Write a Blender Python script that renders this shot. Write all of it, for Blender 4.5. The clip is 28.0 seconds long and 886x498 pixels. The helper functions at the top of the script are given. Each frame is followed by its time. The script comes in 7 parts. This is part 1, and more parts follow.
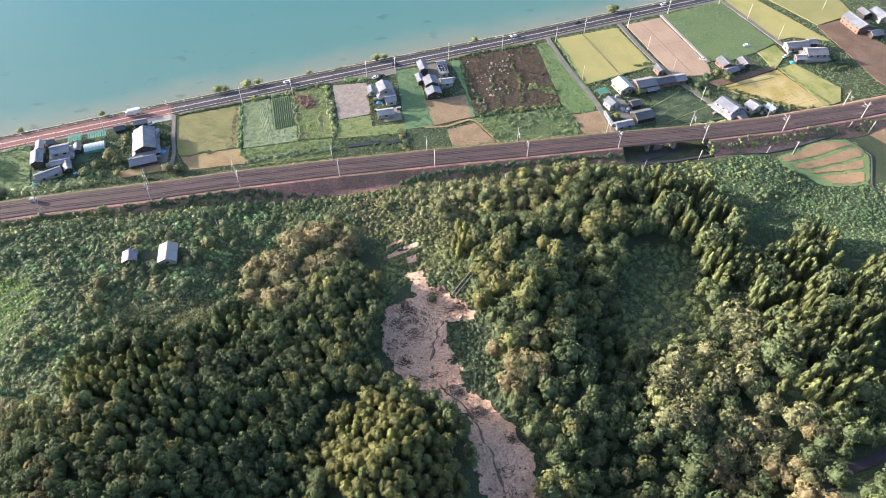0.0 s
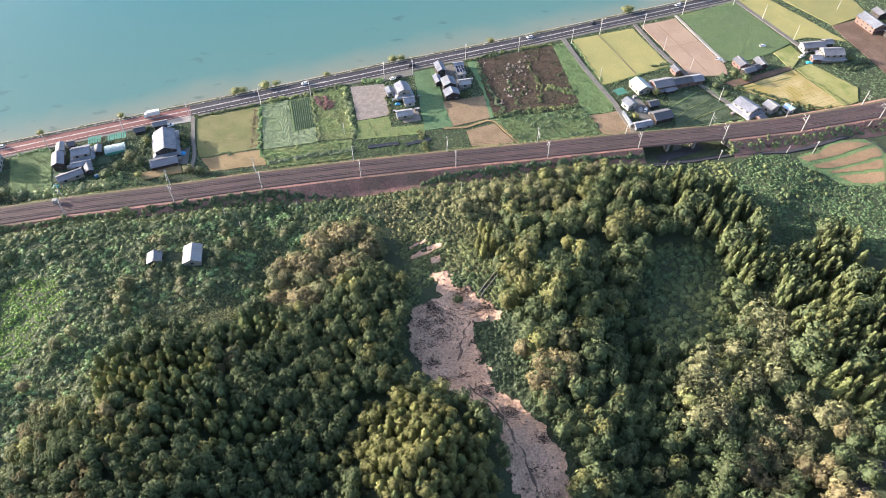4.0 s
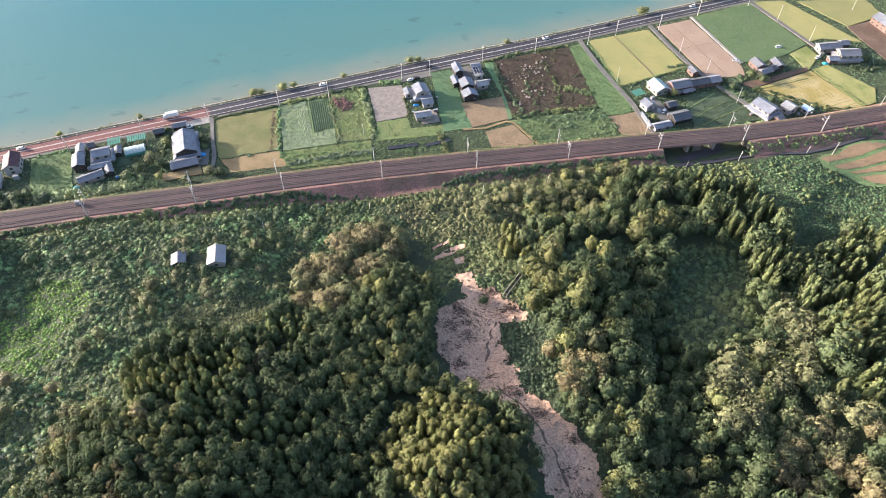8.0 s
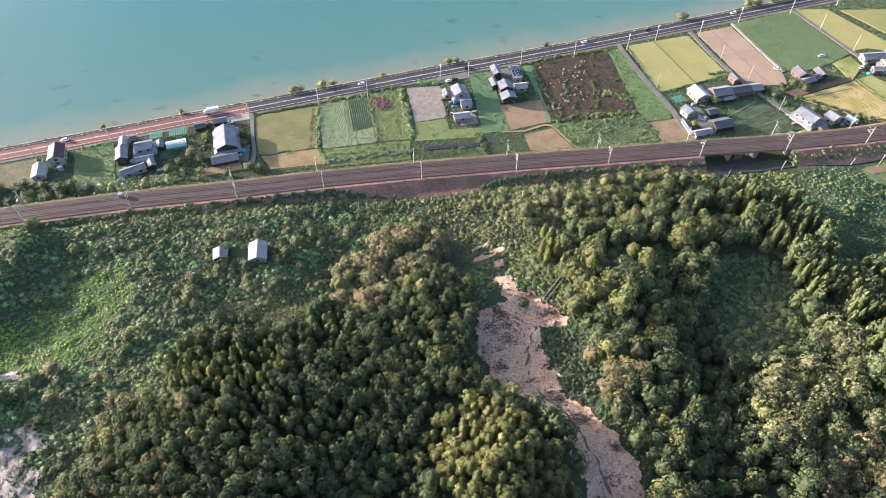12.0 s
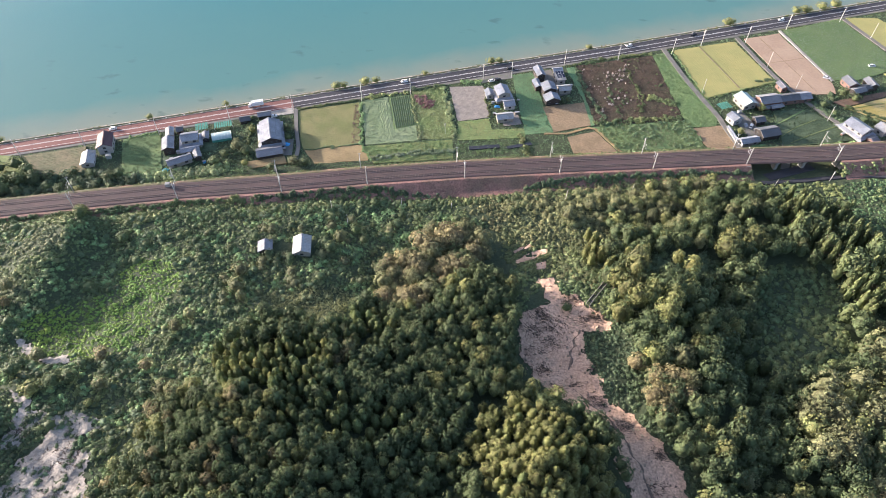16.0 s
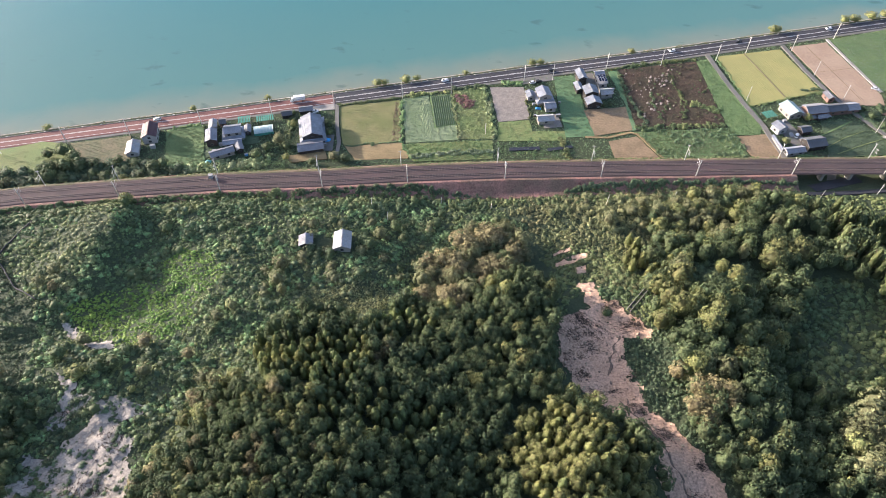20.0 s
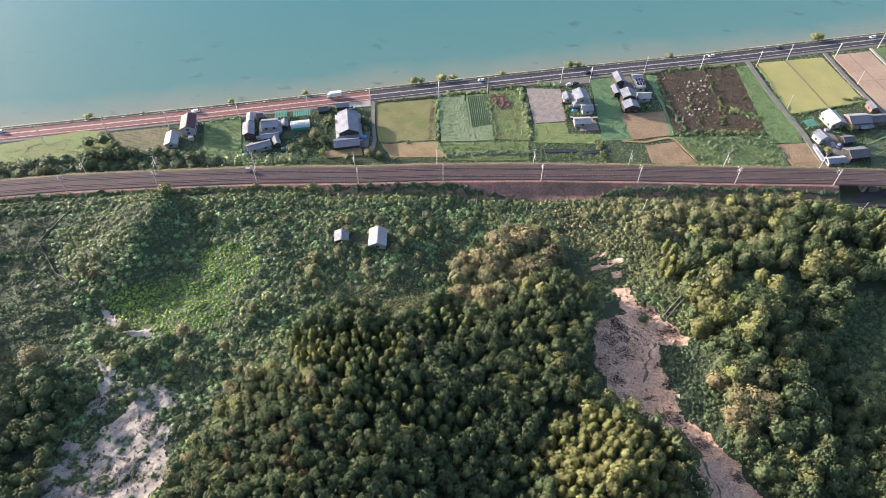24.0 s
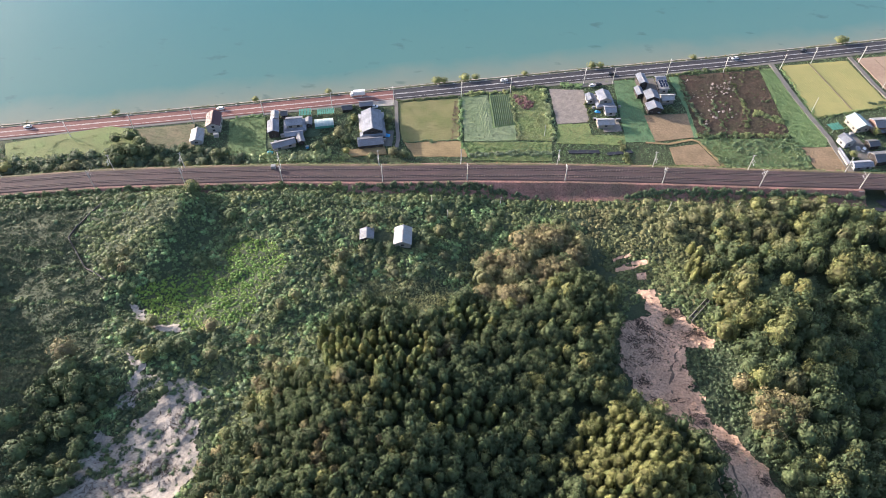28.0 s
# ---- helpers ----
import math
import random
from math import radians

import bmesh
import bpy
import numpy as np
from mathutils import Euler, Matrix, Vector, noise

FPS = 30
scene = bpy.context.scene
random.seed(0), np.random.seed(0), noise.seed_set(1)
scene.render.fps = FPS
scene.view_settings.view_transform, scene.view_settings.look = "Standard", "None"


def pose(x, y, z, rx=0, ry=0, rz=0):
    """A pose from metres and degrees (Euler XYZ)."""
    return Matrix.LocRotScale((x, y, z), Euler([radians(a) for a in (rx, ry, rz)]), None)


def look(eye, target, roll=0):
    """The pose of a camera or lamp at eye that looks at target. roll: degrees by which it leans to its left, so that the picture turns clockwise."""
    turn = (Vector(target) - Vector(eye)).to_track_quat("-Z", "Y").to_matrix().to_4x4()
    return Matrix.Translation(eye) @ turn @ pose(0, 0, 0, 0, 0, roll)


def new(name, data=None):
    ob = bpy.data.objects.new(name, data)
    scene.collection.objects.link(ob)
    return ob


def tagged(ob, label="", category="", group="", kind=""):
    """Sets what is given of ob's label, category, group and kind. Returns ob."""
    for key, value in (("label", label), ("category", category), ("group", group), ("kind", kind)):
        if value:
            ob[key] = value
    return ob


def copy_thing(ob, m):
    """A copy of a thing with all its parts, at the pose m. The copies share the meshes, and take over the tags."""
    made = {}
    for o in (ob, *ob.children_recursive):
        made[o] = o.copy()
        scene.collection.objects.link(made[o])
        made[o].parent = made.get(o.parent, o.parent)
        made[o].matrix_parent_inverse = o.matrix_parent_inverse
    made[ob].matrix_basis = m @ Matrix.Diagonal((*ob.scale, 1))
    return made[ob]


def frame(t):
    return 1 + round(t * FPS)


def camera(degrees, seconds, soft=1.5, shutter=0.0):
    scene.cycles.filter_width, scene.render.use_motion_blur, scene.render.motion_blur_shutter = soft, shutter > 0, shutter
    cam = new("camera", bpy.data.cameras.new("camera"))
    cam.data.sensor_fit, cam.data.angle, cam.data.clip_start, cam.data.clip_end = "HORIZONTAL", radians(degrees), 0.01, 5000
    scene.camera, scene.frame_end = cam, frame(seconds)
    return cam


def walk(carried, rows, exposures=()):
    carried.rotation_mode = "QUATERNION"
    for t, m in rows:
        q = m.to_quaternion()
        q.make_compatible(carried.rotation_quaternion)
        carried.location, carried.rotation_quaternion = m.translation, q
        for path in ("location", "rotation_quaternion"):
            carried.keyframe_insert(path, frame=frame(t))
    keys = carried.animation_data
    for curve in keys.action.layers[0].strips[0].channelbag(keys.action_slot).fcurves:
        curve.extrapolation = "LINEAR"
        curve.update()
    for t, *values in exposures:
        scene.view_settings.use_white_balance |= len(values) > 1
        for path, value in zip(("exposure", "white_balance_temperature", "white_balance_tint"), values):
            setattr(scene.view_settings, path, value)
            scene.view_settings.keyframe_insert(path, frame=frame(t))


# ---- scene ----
cam = camera(68.05, 28.0, soft=0.4)
# seconds, eye, then degrees of turn to the left, tilt and lean
PATH = [
    (0, 0.18, -0.27, 224.95, 0.036, -48.816, 0.021),
    (0.5, -1.15, -0.36, 224.94, -0.005, -48.792, 0.005),
    (1, -2.48, -0.45, 224.93, 0.044, -48.773, -0.011),
    (1.5, -3.81, -0.53, 224.91, 0.030, -48.743, -0.031),
    (2, -5.14, -0.61, 224.90, 0.004, -48.722, -0.052),
    (2.5, -6.47, -0.69, 224.87, 0.063, -48.712, -0.072),
    (4.5, -11.80, -0.99, 224.81, 0.013, -48.649, -0.136),
    (5, -13.14, -1.03, 224.79, 0.030, -48.635, -0.144),
    (5.5, -14.48, -1.06, 224.78, -0.011, -48.609, -0.147),
    (6, -15.82, -1.09, 224.77, -0.030, -48.585, -0.146),
    (6.5, -17.17, -1.10, 224.76, -0.019, -48.569, -0.143),
    (7, -18.51, -1.11, 224.74, -0.062, -48.563, -0.138),
    (7.5, -19.85, -1.10, 224.72, -0.056, -48.551, -0.134),
    (8, -21.20, -1.09, 224.71, -0.052, -48.537, -0.130),
    (8.5, -22.55, -1.07, 224.70, -0.105, -48.518, -0.124),
    (9, -23.90, -1.05, 224.70, 0.077, -48.500, -0.116),
    (9.5, -25.25, -1.02, 224.70, 0.295, -48.491, -0.103),
    (10, -26.61, -0.98, 224.71, 0.565, -48.488, -0.085),
    (10.5, -27.98, -0.95, 224.73, 0.861, -48.472, -0.064),
    (11, -29.34, -0.91, 224.76, 1.210, -48.460, -0.040),
    (11.5, -30.71, -0.88, 224.79, 1.569, -48.458, -0.013),
    (12, -32.08, -0.84, 224.83, 1.947, -48.468, 0.014),
    (12.5, -33.45, -0.82, 224.87, 2.051, -48.479, 0.037),
    (14.5, -38.85, -0.88, 225.10, 3.029, -48.563, 0.077),
    (15, -40.08, -0.94, 225.10, 3.531, -48.579, 0.090),
    (15.5, -41.30, -1.00, 225.09, 4.022, -48.586, 0.100),
    (16, -42.48, -1.06, 225.08, 4.494, -48.594, 0.114),
    (16.5, -43.65, -1.13, 225.06, 4.933, -48.602, 0.129),
    (17, -44.78, -1.20, 225.03, 5.280, -48.612, 0.145),
    (17.5, -45.90, -1.27, 225.00, 5.561, -48.619, 0.160),
    (18, -47.00, -1.35, 224.98, 5.808, -48.619, 0.174),
    (18.5, -48.08, -1.44, 224.96, 6.094, -48.622, 0.186),
    (19, -49.14, -1.52, 224.93, 6.423, -48.627, 0.195),
    (19.5, -50.19, -1.61, 224.91, 6.744, -48.630, 0.202),
    (20, -51.23, -1.70, 224.89, 7.104, -48.630, 0.203),
    (20.5, -52.25, -1.79, 224.87, 7.466, -48.641, 0.204),
    (21, -53.25, -1.88, 224.85, 7.835, -48.662, 0.209),
    (21.5, -54.25, -1.97, 224.83, 8.175, -48.667, 0.213),
    (23.5, -57.95, -2.29, 224.77, 9.469, -48.715, 0.292),
    (24, -58.84, -2.42, 224.78, 9.451, -48.724, 0.306),
    (24.5, -59.73, -2.56, 224.81, 9.450, -48.728, 0.315),
    (25, -60.63, -2.72, 224.85, 9.462, -48.733, 0.314),
    (25.5, -61.53, -2.91, 224.90, 9.468, -48.734, 0.304),
    (26, -62.44, -3.13, 224.97, 9.496, -48.733, 0.282),
    (26.5, -63.36, -3.40, 225.08, 9.563, -48.732, 0.251),
    (27, -64.26, -3.71, 225.21, 9.810, -48.744, 0.226),
    (27.5, -65.15, -4.06, 225.38, 10.203, -48.760, 0.223),
    (28, -66.03, -4.44, 225.56, 10.509, -48.786, 0.237),
]


def aimed(x, y, z, turn, tilt, lean):
    a, b = radians(turn), radians(tilt)
    ahead = Vector((-math.sin(a) * math.cos(b), math.cos(a) * math.cos(b), math.sin(b)))
    return look((x, y, z), Vector((x, y, z)) + ahead * 100, lean)


walk(cam, [(t, aimed(*row)) for t, *row in PATH], [(0, 1.63, 5960, 18), (28, 1.40, 5940, 19)])

# ---- light ----
SUN_FROM = Vector((-0.92, 0.29, 0.225)).normalized()
world = bpy.data.worlds.new("sky")
scene.world = world
world.use_nodes = True
wn = world.node_tree
sky = wn.nodes.new("ShaderNodeTexSky")
sky.sky_type, sky.sun_disc = "NISHITA", False
sky.sun_elevation = math.asin(SUN_FROM.z)
sky.sun_rotation = math.atan2(SUN_FROM.x, SUN_FROM.y)
sky.dust_density = 3.0
wn.links.new(sky.outputs[0], wn.nodes["Background"].inputs[0])
wn.nodes["Background"].inputs[1].default_value = 0.147
sun_data = bpy.data.lights.new("sun", "SUN")
sun_data.energy, sun_data.angle, sun_data.color = 5.0, radians(0.6), (1.0, 0.88, 0.71)
sun = new("sun", sun_data)
sun.matrix_world = look(SUN_FROM * 500, (0, 0, 0))

# ---- materials ----


def shader(name, colour, rough=0.85, metal=0.0, spread=0.25, grain=1.5, coarse=0.08, bump=0.0, per_object=0.0, per_island=0.0, second=None, leafy=0.0):
    """A surface with two scales of colour variation, in metres. second: a colour that comes through in patches."""
    m = bpy.data.materials.new(name)
    m.use_nodes = True
    nt = m.node_tree
    n, link = nt.nodes, nt.links.new
    bsdf = n["Principled BSDF"]
    bsdf.inputs["Roughness"].default_value, bsdf.inputs["Metallic"].default_value = rough, metal
    where = n.new("ShaderNodeNewGeometry")
    fine, wide = n.new("ShaderNodeTexNoise"), n.new("ShaderNodeTexNoise")
    fine.inputs["Scale"].default_value, wide.inputs["Scale"].default_value = grain, coarse
    fine.inputs["Detail"].default_value, wide.inputs["Detail"].default_value = 5.0, 4.0
    link(where.outputs["Position"], fine.inputs["Vector"])
    link(where.outputs["Position"], wide.inputs["Vector"])
    mix = n.new("ShaderNodeMix")
    mix.data_type = "RGBA"
    a = Vector(colour)
    b = Vector(second) if second else a * (1 - spread)
    mix.inputs[6].default_value, mix.inputs[7].default_value = (*a, 1), (*b, 1)
    ramp = n.new("ShaderNodeMapRange")
    ramp.inputs[1].default_value, ramp.inputs[2].default_value = 0.38, 0.62
    link(wide.outputs[0], ramp.inputs[0])
    link(ramp.outputs[0], mix.inputs[0])
    hue = n.new("ShaderNodeHueSaturation")
    link(mix.outputs[2], hue.inputs["Color"])
    val = n.new("ShaderNodeMapRange")
    val.inputs[1].default_value, val.inputs[2].default_value = 0.25, 0.75
    val.inputs[3].default_value, val.inputs[4].default_value = 1 - spread, 1 + spread
    link(fine.outputs[0], val.inputs[0])
    out = val.outputs[0]
    for amount, node, sock in ((per_object, "ShaderNodeObjectInfo", "Random"), (per_island, "ShaderNodeNewGeometry", "Random Per Island")):
        if amount:
            rnd, rng, mul = n.new(node), n.new("ShaderNodeMapRange"), n.new("ShaderNodeMath")
            rng.inputs[3].default_value, rng.inputs[4].default_value = 1 - amount, 1 + amount
            link(rnd.outputs[sock], rng.inputs[0])
            mul.operation = "MULTIPLY"
            link(out, mul.inputs[0])
            link(rng.outputs[0], mul.inputs[1])
            out = mul.outputs[0]
            tint = n.new("ShaderNodeMapRange")
            tint.inputs[3].default_value, tint.inputs[4].default_value = 0.5 - 0.05 * amount, 0.5 + 0.05 * amount
            link(rnd.outputs[sock], tint.inputs[0])
            link(tint.outputs[0], hue.inputs["Hue"])
    link(out, hue.inputs["Value"])
    link(hue.outputs[0], bsdf.inputs["Base Color"])
    if bump:
        bm = n.new("ShaderNodeBump")
        bm.inputs["Strength"].default_value, bm.inputs["Distance"].default_value = 0.8, bump
        link(fine.outputs[0], bm.inputs["Height"])
        link(bm.outputs[0], bsdf.inputs["Normal"])
    if leafy:
        thin, both = n.new("ShaderNodeBsdfTranslucent"), n.new("ShaderNodeMixShader")
        link(hue.outputs[0], thin.inputs["Color"])
        both.inputs[0].default_value = leafy
        link(bsdf.outputs[0], both.inputs[1])
        link(thin.outputs[0], both.inputs[2])
        link(both.outputs[0], n["Material Output"].inputs["Surface"])
    bsdf.inputs["Specular IOR Level"].default_value = 0.25 if rough > 0.65 else 0.5
    return m


def leaf(name, colour, second=None, spread=0.3):
    colour, second = [(r, g, b * 1.25) for r, g, b in (colour, second or colour)]
    return shader(name, colour, 0.7, spread=spread, grain=0.6, coarse=0.05, per_object=0.3, per_island=0.34, second=second, leafy=0.12)


M = {
    # kept dark, so the gaps between plants read as shade
    "ground": shader("meadow_ground", (0.045, 0.06, 0.03), spread=0.4, grain=1.4, coarse=0.05, bump=0.4, second=(0.055, 0.07, 0.036)),
    "mown": shader("mown_grass", (0.21, 0.195, 0.085), spread=0.25, grain=1.6, coarse=0.09, bump=0.05, second=(0.15, 0.16, 0.06)),
    "straw": shader("stubble", (0.29, 0.215, 0.11), spread=0.25, grain=1.2, coarse=0.1, bump=0.05),
    "palegrass": shader("pale_grass", (0.24, 0.29, 0.16), spread=0.3, grain=2.4, coarse=0.1, bump=0.2, second=(0.19, 0.245, 0.12)),
    "soilgreen": shader("tilled_garden", (0.085, 0.115, 0.065), spread=0.3, grain=1.2, coarse=0.12, bump=0.15, second=(0.05, 0.075, 0.04)),
    "weeds": shader("weed_ground", (0.16, 0.21, 0.075), spread=0.4, grain=1.6, coarse=0.1, bump=0.3, second=(0.18, 0.20, 0.078)),
    "gravel": shader("gravel", (0.265, 0.228, 0.198), spread=0.25, grain=1.2, coarse=0.35, bump=0.08, second=(0.205, 0.18, 0.155)),
    "lawn": shader("lawn", (0.11, 0.20, 0.095), spread=0.2, grain=1.2, coarse=0.08, bump=0.06, second=(0.135, 0.215, 0.105)),
    "brown": shader("dry_soil", (0.25, 0.18, 0.11), spread=0.25, grain=1.0, coarse=0.12, bump=0.08, second=(0.205, 0.15, 0.09)),
    "darkweed": shader("dead_weeds", (0.08, 0.054, 0.037), spread=0.45, grain=1.5, coarse=0.09, bump=0.4, second=(0.06, 0.05, 0.03)),
    "lush": shader("lush_grass", (0.15, 0.21, 0.085), spread=0.3, grain=2.0, coarse=0.08, bump=0.25, second=(0.12, 0.185, 0.075)),
    "rice": shader("ripe_rice", (0.29, 0.268, 0.105), spread=0.2, grain=2.2, coarse=0.09, bump=0.15, second=(0.25, 0.245, 0.095)),
    "ricegold": shader("golden_rice", (0.45, 0.36, 0.175), spread=0.15, grain=2.0, coarse=0.08, bump=0.15, second=(0.34, 0.27, 0.085)),
    "ricegreen": shader("green_rice", (0.28, 0.28, 0.11), spread=0.22, grain=1.3, coarse=0.12, bump=0.2, second=(0.17, 0.20, 0.06)),
    "pink": shader("raked_soil", (0.34, 0.25, 0.18), spread=0.14, grain=1.0, coarse=0.07, bump=0.06, second=(0.30, 0.215, 0.155)),
    "plough": shader("ploughed_soil", (0.155, 0.105, 0.075), spread=0.25, grain=1.0, coarse=0.1, bump=0.15),
    "dry": shader("dry_weeds", (0.17, 0.145, 0.085), spread=0.3, grain=1.0, coarse=0.1, bump=0.2, second=(0.13, 0.13, 0.07)),
    "debris": shader("debris_sand", (0.54, 0.355, 0.25), spread=0.45, grain=1.3, coarse=0.09, bump=0.35, second=(0.44, 0.285, 0.195)),
    "sand": shader("pale_sand", (0.315, 0.285, 0.25), spread=0.35, grain=1.6, coarse=0.12, bump=0.3, second=(0.26, 0.23, 0.195)),
    "dryverge": shader("dry_verge", (0.17, 0.125, 0.085), spread=0.4, grain=1.2, coarse=0.12, bump=0.1, second=(0.10, 0.10, 0.05)),
    "asphalt": shader("asphalt", (0.052, 0.05, 0.056), 0.8, spread=0.15, grain=2.0, coarse=0.05),
    "redroad": shader("red_asphalt", (0.19, 0.088, 0.075), 0.8, spread=0.12, grain=2.0, coarse=0.05, second=(0.165, 0.078, 0.068)),
    "concrete": shader("concrete", (0.33, 0.31, 0.28), spread=0.15, grain=2.0, coarse=0.2, second=(0.27, 0.25, 0.23)),
    "lane": shader("farm_lane", (0.17, 0.16, 0.145), spread=0.15, grain=2.0, coarse=0.2),
    "paint": shader("road_paint", (0.62, 0.60, 0.58), 0.7, spread=0.1, grain=3.0, coarse=0.3),
    "ballast": shader("rusty_ballast", (0.086, 0.058, 0.058), spread=0.35, grain=3.0, coarse=0.05, bump=0.08, second=(0.07, 0.052, 0.05)),
    "bank": shader("weedy_bank", (0.29, 0.155, 0.125), spread=0.45, grain=1.4, coarse=0.08, bump=0.3, second=(0.16, 0.11, 0.08)),
    "rail": shader("rail_steel", (0.15, 0.12, 0.115), 0.5, 0.6, spread=0.2),
    "sleeper": shader("sleeper", (0.15, 0.115, 0.10), spread=0.25, per_object=0.2, per_island=0.3),
    "tanfield": shader("dry_tan_soil", (0.27, 0.185, 0.105), spread=0.2, grain=1.2, coarse=0.08, bump=0.08, second=(0.225, 0.155, 0.09)),
    "pole": shader("pole_concrete", (0.55, 0.53, 0.49), 0.7, spread=0.1, grain=3.0),
    "steel": shader("galvanised_steel", (0.58, 0.58, 0.57), 0.5, 0.3, spread=0.1),
    "wire": shader("wire", (0.05, 0.05, 0.05), 0.5, 0.4),
    "bark": shader("bark", (0.10, 0.075, 0.05), spread=0.35, grain=4.0, bump=0.05),
    "deadwood": shader("dead_wood", (0.10, 0.072, 0.055), spread=0.35, grain=3.0, per_island=0.3),
    "cedar": leaf("cedar_foliage", (0.135, 0.162, 0.052), (0.105, 0.135, 0.046)),
    "broad": leaf("broadleaf_foliage", (0.106, 0.134, 0.046), (0.08, 0.109, 0.04)),
    # yellow-green of lighter trees; in the wood it also holds sunlight on crowns
    "lime": leaf("yellow_green_foliage", (0.185, 0.19, 0.055), (0.15, 0.163, 0.05)),
    "autumn": leaf("browning_foliage", (0.205, 0.178, 0.072), (0.17, 0.152, 0.06)),
    "silver": leaf("grey_green_foliage", (0.172, 0.178, 0.068), (0.14, 0.15, 0.058)),
    "bamboo": leaf("bright_foliage", (0.15, 0.172, 0.055), (0.115, 0.145, 0.05)),
    "weedleaf": leaf("weed_foliage", (0.105, 0.15, 0.055), (0.185, 0.212, 0.068), 0.4),
    # dark green: the shade over the far-west terraces is put into the colour
    "shadegrass": leaf("shaded_slope_grass", (0.09, 0.122, 0.05), (0.075, 0.108, 0.046), 0.3),
    "oliveleaf": leaf("olive_scrub_foliage", (0.235, 0.225, 0.085), (0.19, 0.208, 0.074), 0.3),
    "deadleaf": leaf("dead_stalks", (0.09, 0.062, 0.042), (0.075, 0.064, 0.036), 0.35),
    "kudzu": leaf("vine_foliage", (0.185, 0.27, 0.09), (0.17, 0.245, 0.085), 0.3),
    # paler green of bushes and crops; on the ridge it also stands for sunlight
    "lush_leaf": leaf("sunlit_vine_foliage", (0.22, 0.265, 0.09), (0.21, 0.235, 0.10), 0.3),
    # sunlight in the grassy hollow is put into this bright green
    "sunleaf": leaf("sunny_grass_foliage", (0.178, 0.25, 0.04), (0.13, 0.205, 0.04), 0.3),
    # darker green, with part of the grove's shadow put into it
    "fieldleaf": leaf("shaded_field_foliage", (0.088, 0.138, 0.05), (0.076, 0.122, 0.045), 0.2),
    "reedgrass": leaf("dry_tall_grass", (0.17, 0.165, 0.06), (0.12, 0.14, 0.045), 0.3),
    "bankleaf": leaf("reddish_weeds", (0.225, 0.12, 0.09), (0.17, 0.105, 0.07), 0.4),
    "lushfine": leaf("field_grass", (0.17, 0.235, 0.095), (0.15, 0.215, 0.085), 0.2),
    "palegrassleaf": leaf("pale_grass_blades", (0.24, 0.29, 0.15), (0.20, 0.26, 0.12), 0.25),
    "rubble": shader("rubble", (0.36, 0.26, 0.19), spread=0.3, grain=3.0, coarse=0.2, per_object=0.1, per_island=0.45),
    "mud": shader("wet_mud", (0.17, 0.12, 0.09), 0.7, spread=0.3, grain=1.5, coarse=0.3),
    "darkleaf": leaf("dark_shrub_foliage", (0.105, 0.14, 0.055), (0.09, 0.125, 0.055)),
    "reed": leaf("pampas_heads", (0.32, 0.27, 0.2), (0.18, 0.15, 0.1)),
    "tile": shader("grey_roof_tile", (0.20, 0.205, 0.225), 0.5, spread=0.2, grain=2.5, coarse=0.25, per_object=0.12),
    "tilelight": shader("weathered_roof_tile", (0.245, 0.262, 0.30), 0.6, spread=0.28, grain=2.5, coarse=0.25, per_object=0.12),
    "tiledark": shader("dark_roof_tile", (0.095, 0.10, 0.11), 0.45, spread=0.2, grain=2.5, coarse=0.25, per_object=0.12),
    "tin": shader("galvanised_roof", (0.32, 0.33, 0.35), 0.5, 0.15, spread=0.2, grain=1.5, coarse=0.3, second=(0.30, 0.29, 0.275)),
    "teal": shader("pale_teal_roof", (0.42, 0.52, 0.51), 0.5, spread=0.12, grain=1.5, coarse=0.2),
    "maroon": shader("maroon_roof", (0.085, 0.04, 0.045), 0.5, spread=0.15, grain=1.5),
    "bluetin": shader("blue_sheet_roof", (0.28, 0.42, 0.60), 0.5, spread=0.15, grain=1.0, second=(0.5, 0.54, 0.58)),
    "white": shader("white_wall", (0.34, 0.33, 0.32), 0.8, spread=0.08, grain=1.0, coarse=0.2),
    "cream": shader("cream_wall", (0.30, 0.275, 0.24), 0.85, spread=0.1, grain=1.0),
    "timber": shader("charred_boards", (0.05, 0.042, 0.038), 0.8, spread=0.2, grain=2.0),
    "redwall": shader("red_earth_wall", (0.20, 0.125, 0.105), 0.85, spread=0.15, grain=1.5),
    "glass": shader("window_glass", (0.03, 0.035, 0.04), 0.08, spread=0.05),
    "solar": shader("solar_cells", (0.012, 0.018, 0.045), 0.15, spread=0.1),
    "plastic": shader("greenhouse_film", (0.36, 0.46, 0.44), 0.35, spread=0.1, grain=0.8),
    "net": shader("green_netting", (0.08, 0.27, 0.21), 0.8, spread=0.25, grain=2.0, coarse=0.3),
    "tarp": shader("blue_tarp", (0.05, 0.30, 0.62), 0.5, spread=0.2, grain=1.5),
    "aqua": shader("aqua_tarp", (0.05, 0.42, 0.50), 0.5, spread=0.2, grain=1.5),
    "carwhite": shader("white_car_paint", (0.75, 0.75, 0.75), 0.25, spread=0.03),
    "cardark": shader("dark_car_paint", (0.03, 0.03, 0.035), 0.25, spread=0.03),
    "tyre": shader("tyre_rubber", (0.02, 0.02, 0.02), 0.8, spread=0.05),
}

